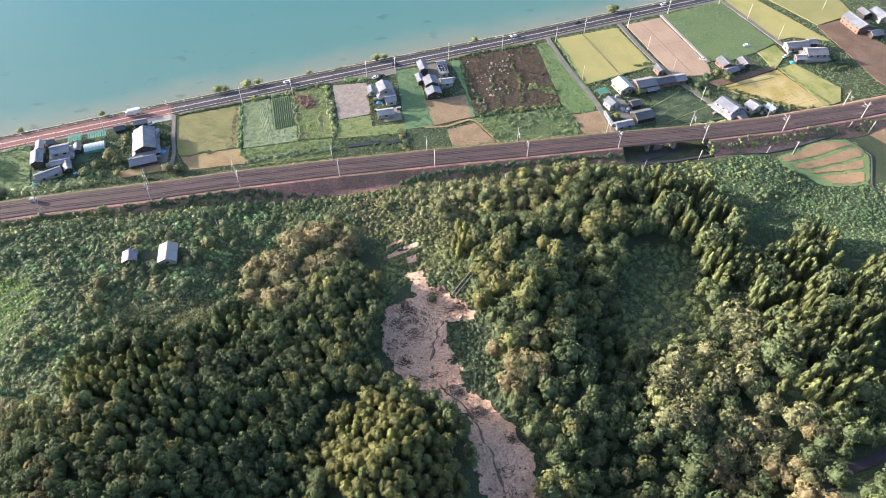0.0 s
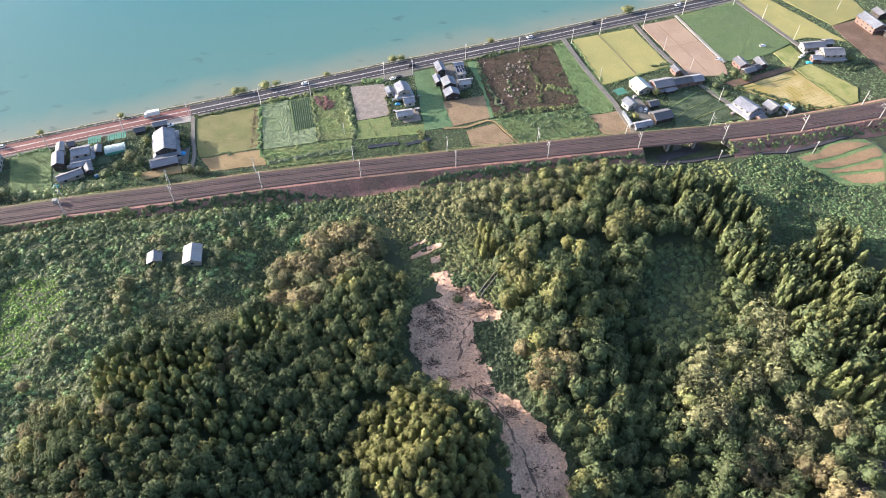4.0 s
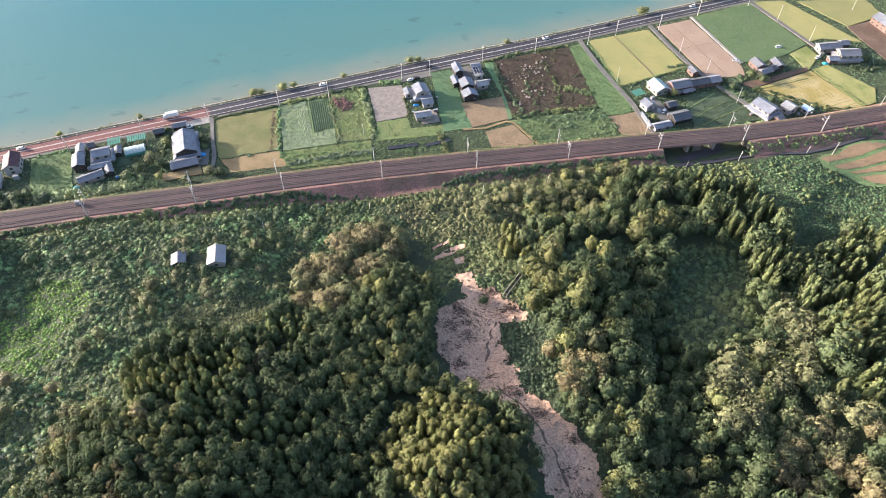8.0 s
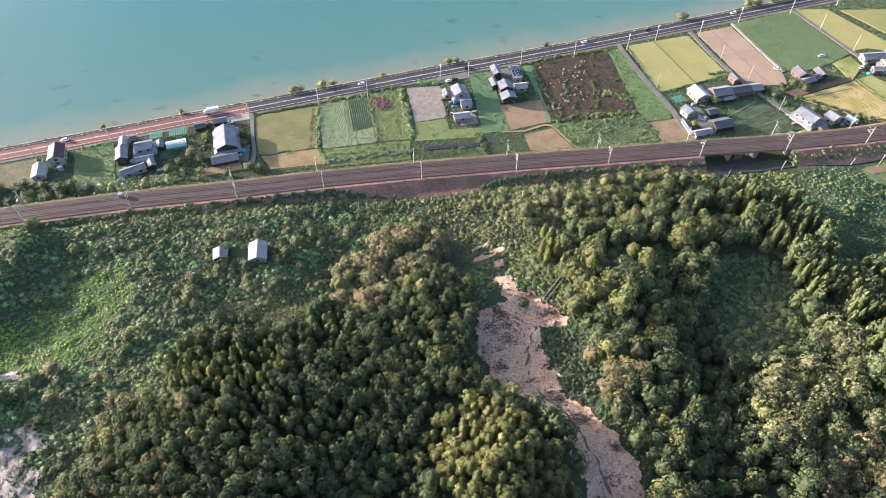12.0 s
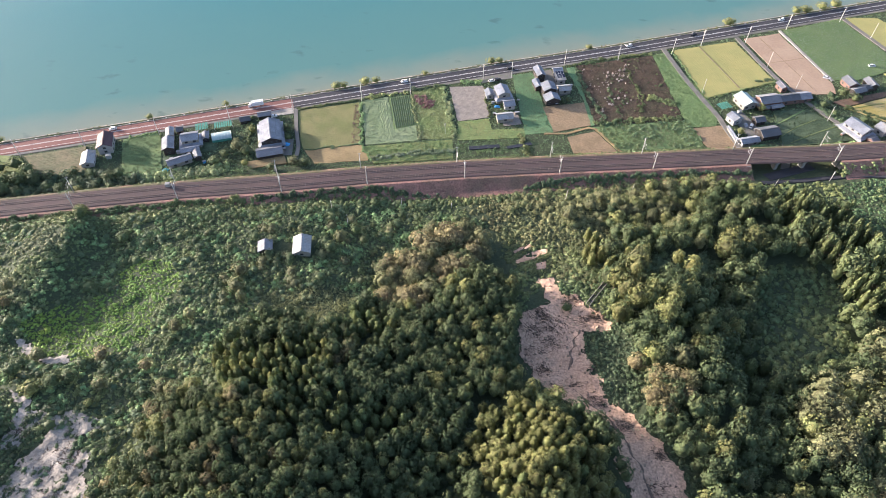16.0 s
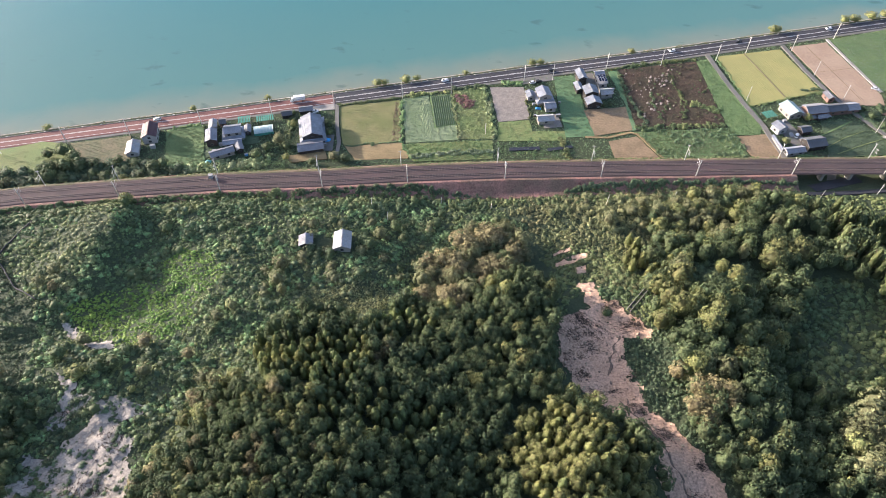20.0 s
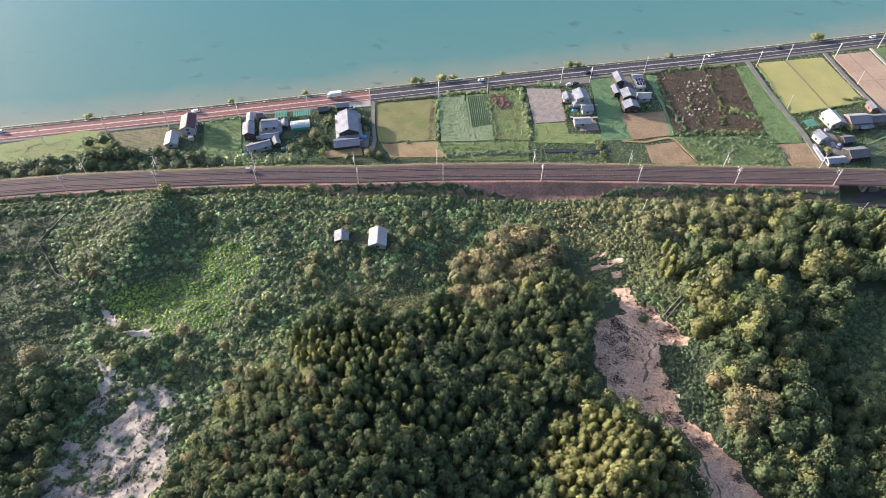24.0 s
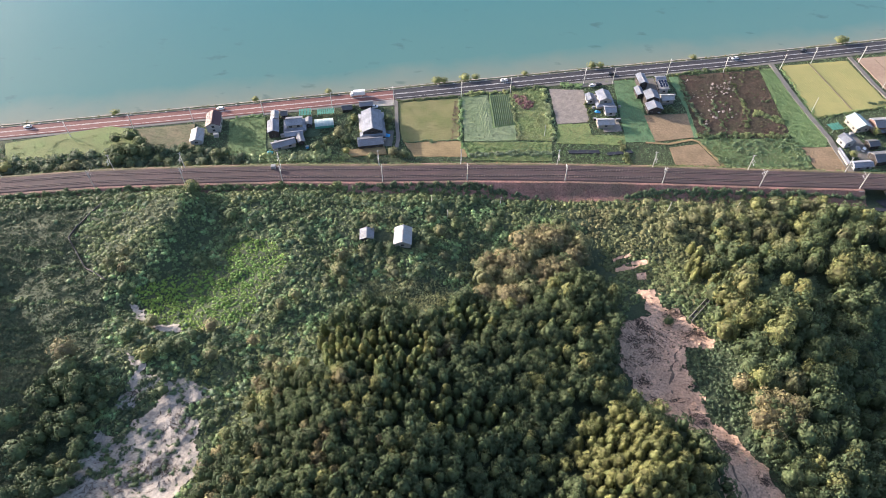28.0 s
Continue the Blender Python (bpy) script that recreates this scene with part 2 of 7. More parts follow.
# lake water: teal, paler and greener over the shallow sand along the shore
water = bpy.data.materials.new("lake_water")
water.use_nodes = True
nt = water.node_tree
bsdf = nt.nodes["Principled BSDF"]
bsdf.inputs["Roughness"].default_value, bsdf.inputs["IOR"].default_value = 0.16, 1.33
geo = nt.nodes.new("ShaderNodeNewGeometry")
axis = nt.nodes.new("ShaderNodeVectorMath")
axis.operation, axis.inputs[1].default_value = "DOT_PRODUCT", (-0.346, 0.938, 0)
nt.links.new(geo.outputs["Position"], axis.inputs[0])
wobble = nt.nodes.new("ShaderNodeTexNoise")
wobble.inputs["Scale"].default_value, wobble.inputs["Detail"].default_value = 0.03, 5
nt.links.new(geo.outputs["Position"], wobble.inputs["Vector"])
add = nt.nodes.new("ShaderNodeMath")
add.operation, add.inputs[1].default_value = "MULTIPLY_ADD", 26
nt.links.new(wobble.outputs[0], add.inputs[0])
nt.links.new(axis.outputs["Value"], add.inputs[2])
reach = nt.nodes.new("ShaderNodeMapRange")
reach.inputs[1].default_value, reach.inputs[2].default_value = 355, 495
nt.links.new(add.outputs[0], reach.inputs[0])
ramp = nt.nodes.new("ShaderNodeValToRGB")
ramp.color_ramp.elements[0].color, ramp.color_ramp.elements[1].color = (0.18, 0.205, 0.16, 1), (0.042, 0.155, 0.155, 1)
ramp.color_ramp.elements[0].position, ramp.color_ramp.elements[1].position = 0.0, 1.0
mid = ramp.color_ramp.elements.new(0.18)
mid.color = (0.08, 0.178, 0.162, 1)
nt.links.new(reach.outputs[0], ramp.inputs[0])
weedy, spot, near_shore, both, stain = (nt.nodes.new(k) for k in ("ShaderNodeTexNoise", "ShaderNodeMapRange", "ShaderNodeMapRange", "ShaderNodeMath", "ShaderNodeMix"))
weedy.inputs["Scale"].default_value, weedy.inputs["Detail"].default_value = 0.075, 6
stretched = nt.nodes.new("ShaderNodeMapping")
stretched.inputs["Rotation"].default_value, stretched.inputs["Scale"].default_value = (0, 0, -0.35), (0.75, 1.3, 1)
nt.links.new(geo.outputs["Position"], stretched.inputs[0])
nt.links.new(stretched.outputs[0], weedy.inputs["Vector"])
spot.inputs[1].default_value, spot.inputs[2].default_value = 0.635, 0.73
nt.links.new(weedy.outputs[0], spot.inputs[0])
near_shore.inputs[1].default_value, near_shore.inputs[2].default_value, near_shore.inputs[3].default_value, near_shore.inputs[4].default_value = 395, 440, 0.5, 0.0
nt.links.new(axis.outputs["Value"], near_shore.inputs[0])
both.operation = "MULTIPLY"
nt.links.new(spot.outputs[0], both.inputs[0])
nt.links.new(near_shore.outputs[0], both.inputs[1])
stain.data_type = "RGBA"
stain.inputs[7].default_value = (0.04, 0.085, 0.075, 1)
nt.links.new(both.outputs[0], stain.inputs[0])
nt.links.new(ramp.outputs[0], stain.inputs[6])
nt.links.new(stain.outputs[2], bsdf.inputs["Base Color"])
ripple, rb = nt.nodes.new("ShaderNodeTexNoise"), nt.nodes.new("ShaderNodeBump")
ripple.inputs["Scale"].default_value, ripple.inputs["Detail"].default_value = 0.7, 4
nt.links.new(geo.outputs["Position"], ripple.inputs["Vector"])
rb.inputs["Strength"].default_value, rb.inputs["Distance"].default_value = 0.25, 0.25
nt.links.new(ripple.outputs[0], rb.inputs["Height"])
nt.links.new(rb.outputs[0], bsdf.inputs["Normal"])
M["water"] = water

# ---- lie of the land ----
ROAD_X, ROAD_Y = (-900, -340, -243.6, -152, -37.6, 37.4, 154, 900), (24, 231.5, 266.5, 300.7, 343.5, 370.5, 415.5, 700)
RAIL_X, RAIL_Y = (-900, -274, -232, -186, -138, -97.7, -50.7, -4, 42.5, 89.8, 135, 178.5, 224.5, 900), (0, 191.7, 202, 212.5, 221.5, 230.2, 238.7, 246, 252.7, 260, 266, 273.5, 284.5, 480)


def road_y(x):
    return np.interp(x, ROAD_X, ROAD_Y)


def rail_y(x):
    return np.interp(x, RAIL_X, RAIL_Y)


# spot heights of the hill: east, north, height
HILL_A = ((-122, 188, 6.5), (-78, 176, 3.5), (-45, 203, 2.5), (-12, 199, 1.5), (5, 221, 2.5), (-95, 224, 3.5), (-196, 184, 7), (-230, 162, 12), (-244, 145, 13), (-233, 200, 4.5), (-143, 164, 8), (-171, 144, 10), (-196, 103, 15), (-181, 80, 13.7))
HILL_B = ((-153, 109, 13), (-135, 123, 12), (-118, 134, 8), (-62, 126, 9), (-83, 97, 19), (-109, 99, 19), (-125, 85, 20), (-92, 79, 20), (-25, 100, 17), (-20, 87, 20), (-38, 141, 9), (13, 92, 11.5), (32, 127, 8), (31, 148, 8), (59, 150, 9), (72, 199, 5))
HILL_C = ((97, 167, 6), (67, 137, 6.5), (111, 181, 5), (80, 118, 9.5), (155, 231, 3.5), (52, 84, 8), (70, 95, 9), (-4, 163, 6.5), (4, 176, 6), (63, 245, 3), (150, 120, 14), (200, 160, 9), (200, 240, 3.5), (130, 240, 1.5), (-4, 126, 6.9), (-14, 140, 6.7))
SPOTS = np.array(HILL_A + HILL_B + HILL_C + ((-52, 106, 9), (-50, 86, 12), (-46, 120, 7.5), (-60, 112, 12), (-105, 115, 15), (-238, 180, 9), (-243, 166, 10), (-240, 150, 11), (-215, 172, 6), (-214, 160, 6), (-205, 150, 7), (-185, 152, 7.5), (-200, 166, 6.5), (-262, 160, 8), (-266, 140, 10), (-190, 128, 10), (-320, 120, 18), (-330, 60, 25), (-180, 20, 24), (-80, 20, 27), (40, 20, 24), (150, 40, 22), (260, 100, 18), (300, 240, 4), (-320, 170, 8)))


# crests that run towards the lake, as (x, y, added height), and their widths on the sunny and the shaded side
RIDGES = (
    (((-213, 122, 0), (-215, 137, 0.8), (-219, 152, 4), (-221.5, 166.5, 6.5), (-222.7, 180.5, 7), (-226, 194, 4.5), (-228, 203, 0)), 17, 7),
    # hill out of view to the west, added to shade the far slope
    (((-375, 0, 44), (-375, 130, 38), (-372, 158, 20), (-372, 175, 0)), 45, 35),
    (((-118, 40, 6), (-120, 70, 6), (-122, 95, 6), (-124, 112, 5), (-126, 126, 2), (-128, 138, 0)), 20, 45),
    (((-15, 58, 0), (-16, 70, 6.5), (-17, 86, 9.5), (-16, 98, 5), (-15, 112, 0)), 16, 17),
    (((46, 60, 0), (47, 110, 3), (43, 145, 6), (38, 170, 5), (38, 195, 3), (40, 212, 0)), 17, 16),
    (((2, 198, 0), (2, 212, 2.5), (0, 223, 4), (0, 232, 2.5), (0, 240, 0)), 26, 22),
    (((58, 40, 0), (58, 60, -4), (60, 100, -5), (62, 130, -5), (60, 150, -5), (56, 170, -4), (50, 188, 0)), 11, 14),
)


def rough(x, y, scale, seed=0.0):
    """Smooth, cheap unevenness between about -1 and 1."""
    a = np.sin(x / scale * 1.3 + 1.7 * np.sin(y / scale * 0.9 + seed)) + np.sin(y / scale * 1.7 + 1.3 * np.sin(x / scale * 1.1 + seed * 2))
    return a / 2


def ridge_z(x, y):
    z = 0.0
    for crest, sunny, shaded in RIDGES:
        c = np.array(crest, float)
        d = x - np.interp(y, c[:, 1], c[:, 0])
        h = np.interp(y, c[:, 1], c[:, 2]) * (y <= c[-1, 1])
        z = z + h * np.exp(-((d / np.where(d < 0, sunny, shaded)) ** 2))
    return z + 1.0 * rough(x, y, 13.0, 0.5)


def ground_z(x, y):
    x, y = np.asarray(x, float), np.asarray(y, float)
    w = np.exp(-((x[..., None] - SPOTS[:, 0]) ** 2 + (y[..., None] - SPOTS[:, 1]) ** 2) / (2 * 15.0**2)) + 1e-7 / (1 + 1e-4 * ((x[..., None] - SPOTS[:, 0]) ** 2 + (y[..., None] - SPOTS[:, 1]) ** 2))
    hill = (w * SPOTS[:, 2]).sum(-1) / w.sum(-1) + ridge_z(x, y)
    north = np.clip((y - rail_y(x) + 14) / 24, 0, 1)
    north = north * north * (3 - 2 * north)
    z = hill * (1 - north)
    shore = np.clip((y - road_y(x) - 6.0) / 6, 0, 1)
    return z - 4.5 * shore


LATTICE = np.random.default_rng(5).uniform(-1, 1, (256, 256))


def grit(x, y, scale, seed=0):
    """Irregular unevenness between -1 and 1."""
    u, v = np.asarray(x, float) / scale + 37.3 * seed, np.asarray(y, float) / scale + 91.7 * seed
    i, j = np.floor(u).astype(int), np.floor(v).astype(int)
    a, b = u - i, v - j
    a, b = a * a * (3 - 2 * a), b * b * (3 - 2 * b)
    f = lambda p, q: LATTICE[(i + p) % 256, (j + q) % 256]
    return (f(0, 0) * (1 - a) + f(1, 0) * a) * (1 - b) + (f(0, 1) * (1 - a) + f(1, 1) * a) * b


def soil(x, y):
    """The ground as it stands, with the hummocks of the wild hillside."""
    x, y = np.asarray(x, float), np.asarray(y, float)
    wild = np.clip((rail_y(x) - 14 - y) / 10, 0, 1) * np.clip((166 - x) / 6 + np.clip((232 - y) / 6, 0, 1), 0, 1)
    return ground_z(x, y) + wild * (0.5 * rough(x, y, 5.0) + 0.35 * rough(x, y, 2.3, 1.0))


# ---- building helpers ----


def mesh_from(name, verts, faces, material, smooth=False, normals=None):
    """A mesh from arrays of corners and of faces with equal numbers of corners. normals: which way the leaf mass faces at each corner."""
    verts, faces = np.asarray(verts, np.float32).reshape(-1, 3), np.asarray(faces, np.int32)
    k = faces.shape[1]
    me = bpy.data.meshes.new(name)
    me.vertices.add(len(verts))
    me.vertices.foreach_set("co", verts.ravel())
    me.loops.add(faces.size)
    me.loops.foreach_set("vertex_index", faces.ravel())
    me.polygons.add(len(faces))
    me.polygons.foreach_set("loop_start", np.arange(0, faces.size, k, dtype=np.int32))
    me.polygons.foreach_set("use_smooth", np.full(len(faces), smooth or normals is not None))
    me.materials.append(material)
    me.update(calc_edges=True)
    if normals is not None:
        me.normals_split_custom_set_from_vertices(np.asarray(normals, np.float32))
    return me


def part(name, bm, material, parent=None, label=""):
    me = bpy.data.meshes.new(name)
    bm.normal_update()
    bm.to_mesh(me)
    bm.free()
    me.materials.append(material)
    ob = new(name, me)
    if parent:
        ob.parent = parent
    if label:
        ob["label"] = label
    return ob


def share(name, me, parent, m=None):
    ob = new(name, me)
    ob.parent = parent
    if m is not None:
        ob.matrix_basis = m
    return ob


def thing(name, m, label, category, group=""):
    ob = new(name)
    ob.empty_display_size = 0.5
    ob.matrix_basis = m
    return tagged(ob, label, category, group)


def box(bm, x0, x1, y0, y1, z0, z1, m=Matrix()):
    vs = [bm.verts.new(m @ Vector(c)) for c in ((x0, y0, z0), (x1, y0, z0), (x1, y1, z0), (x0, y1, z0), (x0, y0, z1), (x1, y0, z1), (x1, y1, z1), (x0, y1, z1))]
    for f in ((3, 2, 1, 0), (4, 5, 6, 7), (0, 1, 5, 4), (1, 2, 6, 5), (2, 3, 7, 6), (3, 0, 4, 7)):
        bm.faces.new([vs[i] for i in f])


def rod(bm, a, b, r0, r1=None, sides=6):
    """A tapered rod from a to b."""
    a, b = Vector(a), Vector(b)
    r1 = r0 if r1 is None else r1
    q = (b - a).to_track_quat("Z", "Y").to_matrix()
    rings = []
    for c, r in ((a, r0), (b, r1)):
        rings.append([bm.verts.new(c + q @ Vector((r * math.cos(2 * math.pi * k / sides), r * math.sin(2 * math.pi * k / sides), 0))) for k in range(sides)])
    for k in range(sides):
        bm.faces.new((rings[0][k], rings[0][(k + 1) % sides], rings[1][(k + 1) % sides], rings[1][k]))
    bm.faces.new(rings[0][::-1])
    bm.faces.new(rings[1])


def inside(x, y, poly):
    """Which of the places lie in the outline."""
    hit = np.zeros(np.shape(x), bool)
    for (x0, y0), (x1, y1) in zip(poly, poly[1:] + poly[:1]):
        if y0 != y1:
            hit ^= ((y0 > y) != (y1 > y)) & (x < (x1 - x0) * (y - y0) / (y1 - y0) + x0)
    return hit


def ribbon(name, x0, x1, step, along, profile, material, kind="structure", label="", category="", closed=False):
    """A strip swept along a line y = along(x): profile gives (offset to the north, height) pairs."""
    xs = np.arange(x0, x1 + step / 2, step)
    ys = along(xs)
    d = np.gradient(ys, xs)
    nx, ny = -d / np.sqrt(1 + d * d), 1 / np.sqrt(1 + d * d)
    rows = [np.stack([xs + nx * o, ys + ny * o, np.full_like(xs, h) if np.isscalar(h) else h(xs + nx * o, ys + ny * o)], -1) for o, h in profile]
    v = np.stack(rows, 1).reshape(-1, 3)
    k, n = len(profile), len(xs)
    i, j = np.meshgrid(np.arange(n - 1), np.arange(k - 1), indexing="ij")
    a = (i * k + j).ravel()
    faces = np.stack([a, a + k, a + k + 1, a + 1], -1)[:, ::-1]
    ob = new(name, mesh_from(name, v, faces, material))
    return tagged(ob, label, category, "", kind)


rng = np.random.default_rng(7)


def leaves(centres, normals, sizes, rng=rng):
    """Leaf clumps as small bent quads: corners and faces."""
    n = len(centres)
    normals = normals / np.linalg.norm(normals, axis=1, keepdims=True)
    other = rng.normal(size=(n, 3))
    u = np.cross(normals, other)
    u /= np.linalg.norm(u, axis=1, keepdims=True) + 1e-9
    v = np.cross(normals, u)
    s = np.asarray(sizes)[:, None]
    quad = np.stack([centres - u * s, centres - v * s * 0.7 - normals * s * 0.25, centres + u * s, centres + v * s * 0.7 - normals * s * 0.25], 1)
    return quad.reshape(-1, 3), np.arange(4 * n).reshape(-1, 4)

# ---- ground, lake, road and railway ----
gx = np.concatenate([np.linspace(-3000, -460, 14), np.arange(-440, 441, 2.5), np.linspace(470, 3000, 14)])
gy = np.concatenate([np.linspace(-2500, -20, 14), np.arange(0, 481, 2.5), np.linspace(510, 3000, 10)])
X, Y = np.meshgrid(gx, gy, indexing="ij")
Z = soil(X, Y)
i, j = np.meshgrid(np.arange(len(gx) - 1), np.arange(len(gy) - 1), indexing="ij")
a = (i * len(gy) + j).ravel()
faces = np.stack([a, a + len(gy), a + len(gy) + 1, a + 1], -1)
tagged(new("ground", mesh_from("ground", np.stack([X, Y, Z], -1), faces, M["ground"], True)), "green meadow and wooded hillside ground", "ground", "", "structure")

bm = bmesh.new()
bm.faces.new([bm.verts.new(c) for c in ((-4200, -1400, -1.2), (4200, 1600, -1.2), (4200, 4400, -1.2), (-4200, 4400, -1.2))])
tagged(part("water", bm, M["water"]), "calm teal lake with pale shallows", "lake", "", "structure")

RED_END = -152
for name, x0, x1, key, label in (("road_1", -640, RED_END, "redroad", "two-lane lakeside road surfaced in red asphalt"), ("road_2", RED_END, 640, "asphalt", "dark asphalt two-lane lakeside road")):
    ribbon(name, x0, x1, 8, road_y, ((-5.2, 0.0), (-4.9, 0.22), (3.7, 0.22), (4.0, 0.0)), M[key], "structure", label, "road")
ribbon("road_line", -640, 640, 8, road_y, ((-0.42, 0.225), (-0.40, 0.23), (-0.22, 0.23), (-0.20, 0.225)), M["paint"], "structure", "white painted centre line", "road marking")
ribbon("road_line", -640, 640, 8, road_y, ((0.10, 0.225), (0.12, 0.23), (0.30, 0.23), (0.32, 0.225)), M["paint"], "structure", "white painted centre line", "road marking")
ribbon("road_line", -640, 640, 8, road_y, ((-4.0, 0.225), (-3.98, 0.23), (-3.82, 0.23), (-3.8, 0.225)), M["paint"], "structure", "white painted edge line", "road marking")
ribbon("kerb", -640, 640, 8, road_y, ((3.98, 0.0), (4.0, 0.42), (4.3, 0.42), (4.32, 0.0)), M["concrete"], "structure", "low concrete kerb beside the lake", "kerb")
ribbon("pavement", -640, 640, 8, road_y, ((-7.3, 0.0), (-7.2, 0.16), (-5.4, 0.16), (-5.3, 0.0)), M["lane"], "structure", "grey roadside verge of worn gravel", "pavement")
ribbon("shore", -640, 640, 6, road_y, ((7.4, -0.75), (8.2, lambda x, y: -0.9 + 0.12 * rough(x, y, 7)), (9.6, -1.6)), M["sand"], "structure", "narrow sandy strip along the water", "beach")

GAP = (93.0, 138.0)
BANK = ((-11, lambda x, y: ground_z(x, y) - 0.5), (-6.5, 3.2), (-1.0, 6.25), (12.6, 6.25), (15, 4.6), (21, -0.4))
for name, x0, x1 in (("embankment_1", -640, GAP[0]), ("embankment_2", GAP[1], 640)):
    ribbon(name, x0, x1, 3, rail_y, BANK, M["bank"], "structure", "weedy reddish-brown railway embankment", "embankment")
ribbon("ballast", -640, 640, 3, rail_y, ((0.2, 6.2), (1.0, 6.52), (11.0, 6.52), (11.8, 6.2)), M["ballast"], "structure", "rust-stained railway ballast", "ballast")
ribbon("verge", -640, 640, 6, rail_y, ((11.6, 6.27), (11.9, 6.36), (13.1, 6.2), (13.4, 5.6)), M["dryverge"], "structure", "dry grass verge beside the tracks", "verge")
bm = bmesh.new()
xs = np.arange(-640, 640, 9.0)
for x in xs:
    m = Matrix.Translation((x, float(road_y(x)), 0.42)) @ Matrix.Rotation(math.atan((road_y(x + 1) - road_y(x - 1)) / 2), 4, "Z")
    box(bm, -0.5, 0.5, 3.9, 4.4, 0.0, 0.22, m)
tagged(part("edge_marker", bm, M["paint"]), "white reflector blocks along the lakeside kerb", "road marker", "", "stuff")
TRACKS = (3.6, 8.4)
for n, off in enumerate(TRACKS):
    for side in (-0.55, 0.55):
        ribbon("rail", -640, 640, 6, rail_y, ((off + side - 0.09, 6.53), (off + side - 0.07, 6.67), (off + side + 0.07, 6.67), (off + side + 0.09, 6.53)), M["rail"], "structure", "rusty steel rail", "rail")


def along_rail(x, off, z):
    """A pose beside the line: the y axis points north across it."""
    d = (rail_y(x + 1) - rail_y(x - 1)) / 2
    a = math.atan(d)
    return Matrix.Translation((x - math.sin(a) * off, rail_y(x) + math.cos(a) * off, z)) @ Matrix.Rotation(a, 4, "Z")


bm = bmesh.new()
for off in TRACKS:
    x = -345.0
    while x < 330:
        box(bm, -0.13, 0.13, -1.05, 1.05, 6.4, 6.56, along_rail(x, off, 0))
        x += 0.75
tagged(part("sleepers", bm, M["sleeper"]), "weathered concrete sleepers under the rails", "sleepers", "", "stuff")

# bridge over the farm road
bridge = thing("railway_bridge", Matrix(), "steel-decked railway bridge on concrete piers", "bridge")
for off in TRACKS:
    bm = bmesh.new()
    for x in np.arange(GAP[0] - 2, GAP[1] + 1, 5.0):
        p, q = along_rail(x, off, 0).translation, along_rail(x + 5, off, 0).translation
        a = math.atan2(q.y - p.y, q.x - p.x)
        m = Matrix.Translation((p.x, p.y, 0)) @ Matrix.Rotation(a, 4, "Z")
        box(bm, 0, 5.0, -2.0, 2.0, 5.2, 6.19, m)
    part("girder", bm, M["timber"], bridge)
for x in (GAP[0] - 1, 107, 121, GAP[1] + 1):
    for off in TRACKS:
        bm = bmesh.new()
        m = along_rail(x, off, 0)
        box(bm, -0.7, 0.7, -1.7, 1.7, -0.6, 4.6, m)
        box(bm, -0.9, 0.9, -2.1, 2.1, 4.6, 5.19, m)
        part("pier", bm, M["concrete"], bridge)
for x, s in ((GAP[0] - 2.5, -1), (GAP[1] + 2.5, 1)):
    bm = bmesh.new()
    box(bm, -1.2, 1.2, -1.5, 13.5, -0.8, 6.1, along_rail(x, 0, 0))
    part("abutment", bm, M["concrete"], bridge)

# ---- fields ----


PLOTS = []


def plot(name, key, outline, lift, label, category="field", kind="structure"):
    """A field as a low slab with its own edge."""
    PLOTS.append(outline)
    bm = bmesh.new()
    c = np.mean(outline, 0)
    base = float(ground_z(*c)) if c[1] < rail_y(c[0]) else 0.0
    top = []
    for p, q in zip(outline, outline[1:] + outline[:1]):
        n = max(1, int(math.hypot(q[0] - p[0], q[1] - p[1]) / 4))
        for k in range(n):
            x, y = p[0] + (q[0] - p[0]) * k / n, p[1] + (q[1] - p[1]) * k / n
            s = 0.35 * float(rough(x * 1.0, y * 1.0, 1.7))
            top.append(bm.verts.new((x + s, y + s, base + lift)))
    low = [bm.verts.new((v.co.x, v.co.y, base - 1.0)) for v in top]
    f = bm.faces.new(top)
    for k in range(len(top)):
        bm.faces.new((top[k], low[k], low[(k + 1) % len(top)], top[(k + 1) % len(top)]))
    bmesh.ops.recalc_face_normals(bm, faces=bm.faces)
    return tagged(part(name, bm, M[key]), label, category, "", kind)


LABELS = {"mown": "mown olive-brown grass field", "straw": "tan stubble field", "palegrass": "pale green grass field", "soilgreen": "dark green vegetable garden with rows", "weeds": "weedy overgrown green field", "gravel": "bare grey gravel plot", "lawn": "short blue-green lawn", "brown": "bare dry brown soil plot", "darkweed": "overgrown field of dead brown weeds", "lush": "lush green grass field", "rice": "ripe yellow rice field", "ricegold": "golden ripe rice field with mown lines", "ricegreen": "yellow-green rice terrace", "pink": "raked pinkish-brown bare field", "plough": "dark ploughed soil field", "dry": "dry brownish weedy field"}
plot("mowed_field", "mown", [(-148.3, 293.3), (-114.5, 304.1), (-107.8, 267.5), (-137.2, 260.0)], 0.10, LABELS["mown"])
plot("stubble_field", "straw", [(-136.5, 259.7), (-107.4, 267.1), (-101.6, 259.3), (-101.7, 254.7), (-128.9, 249.9)], 0.11, LABELS["straw"])
plot("grass_field", "palegrass", [(-113.0, 305.5), (-98.8, 310.1), (-91.3, 281.1), (-80.3, 285.6), (-77.3, 272.9), (-105.0, 267.1)], 0.12, LABELS["palegrass"])
plot("vegetable_plot", "lush", [(-98.2, 309.7), (-85.8, 313.5), (-80.3, 285.6), (-91.3, 281.1)], 0.14, LABELS["soilgreen"])
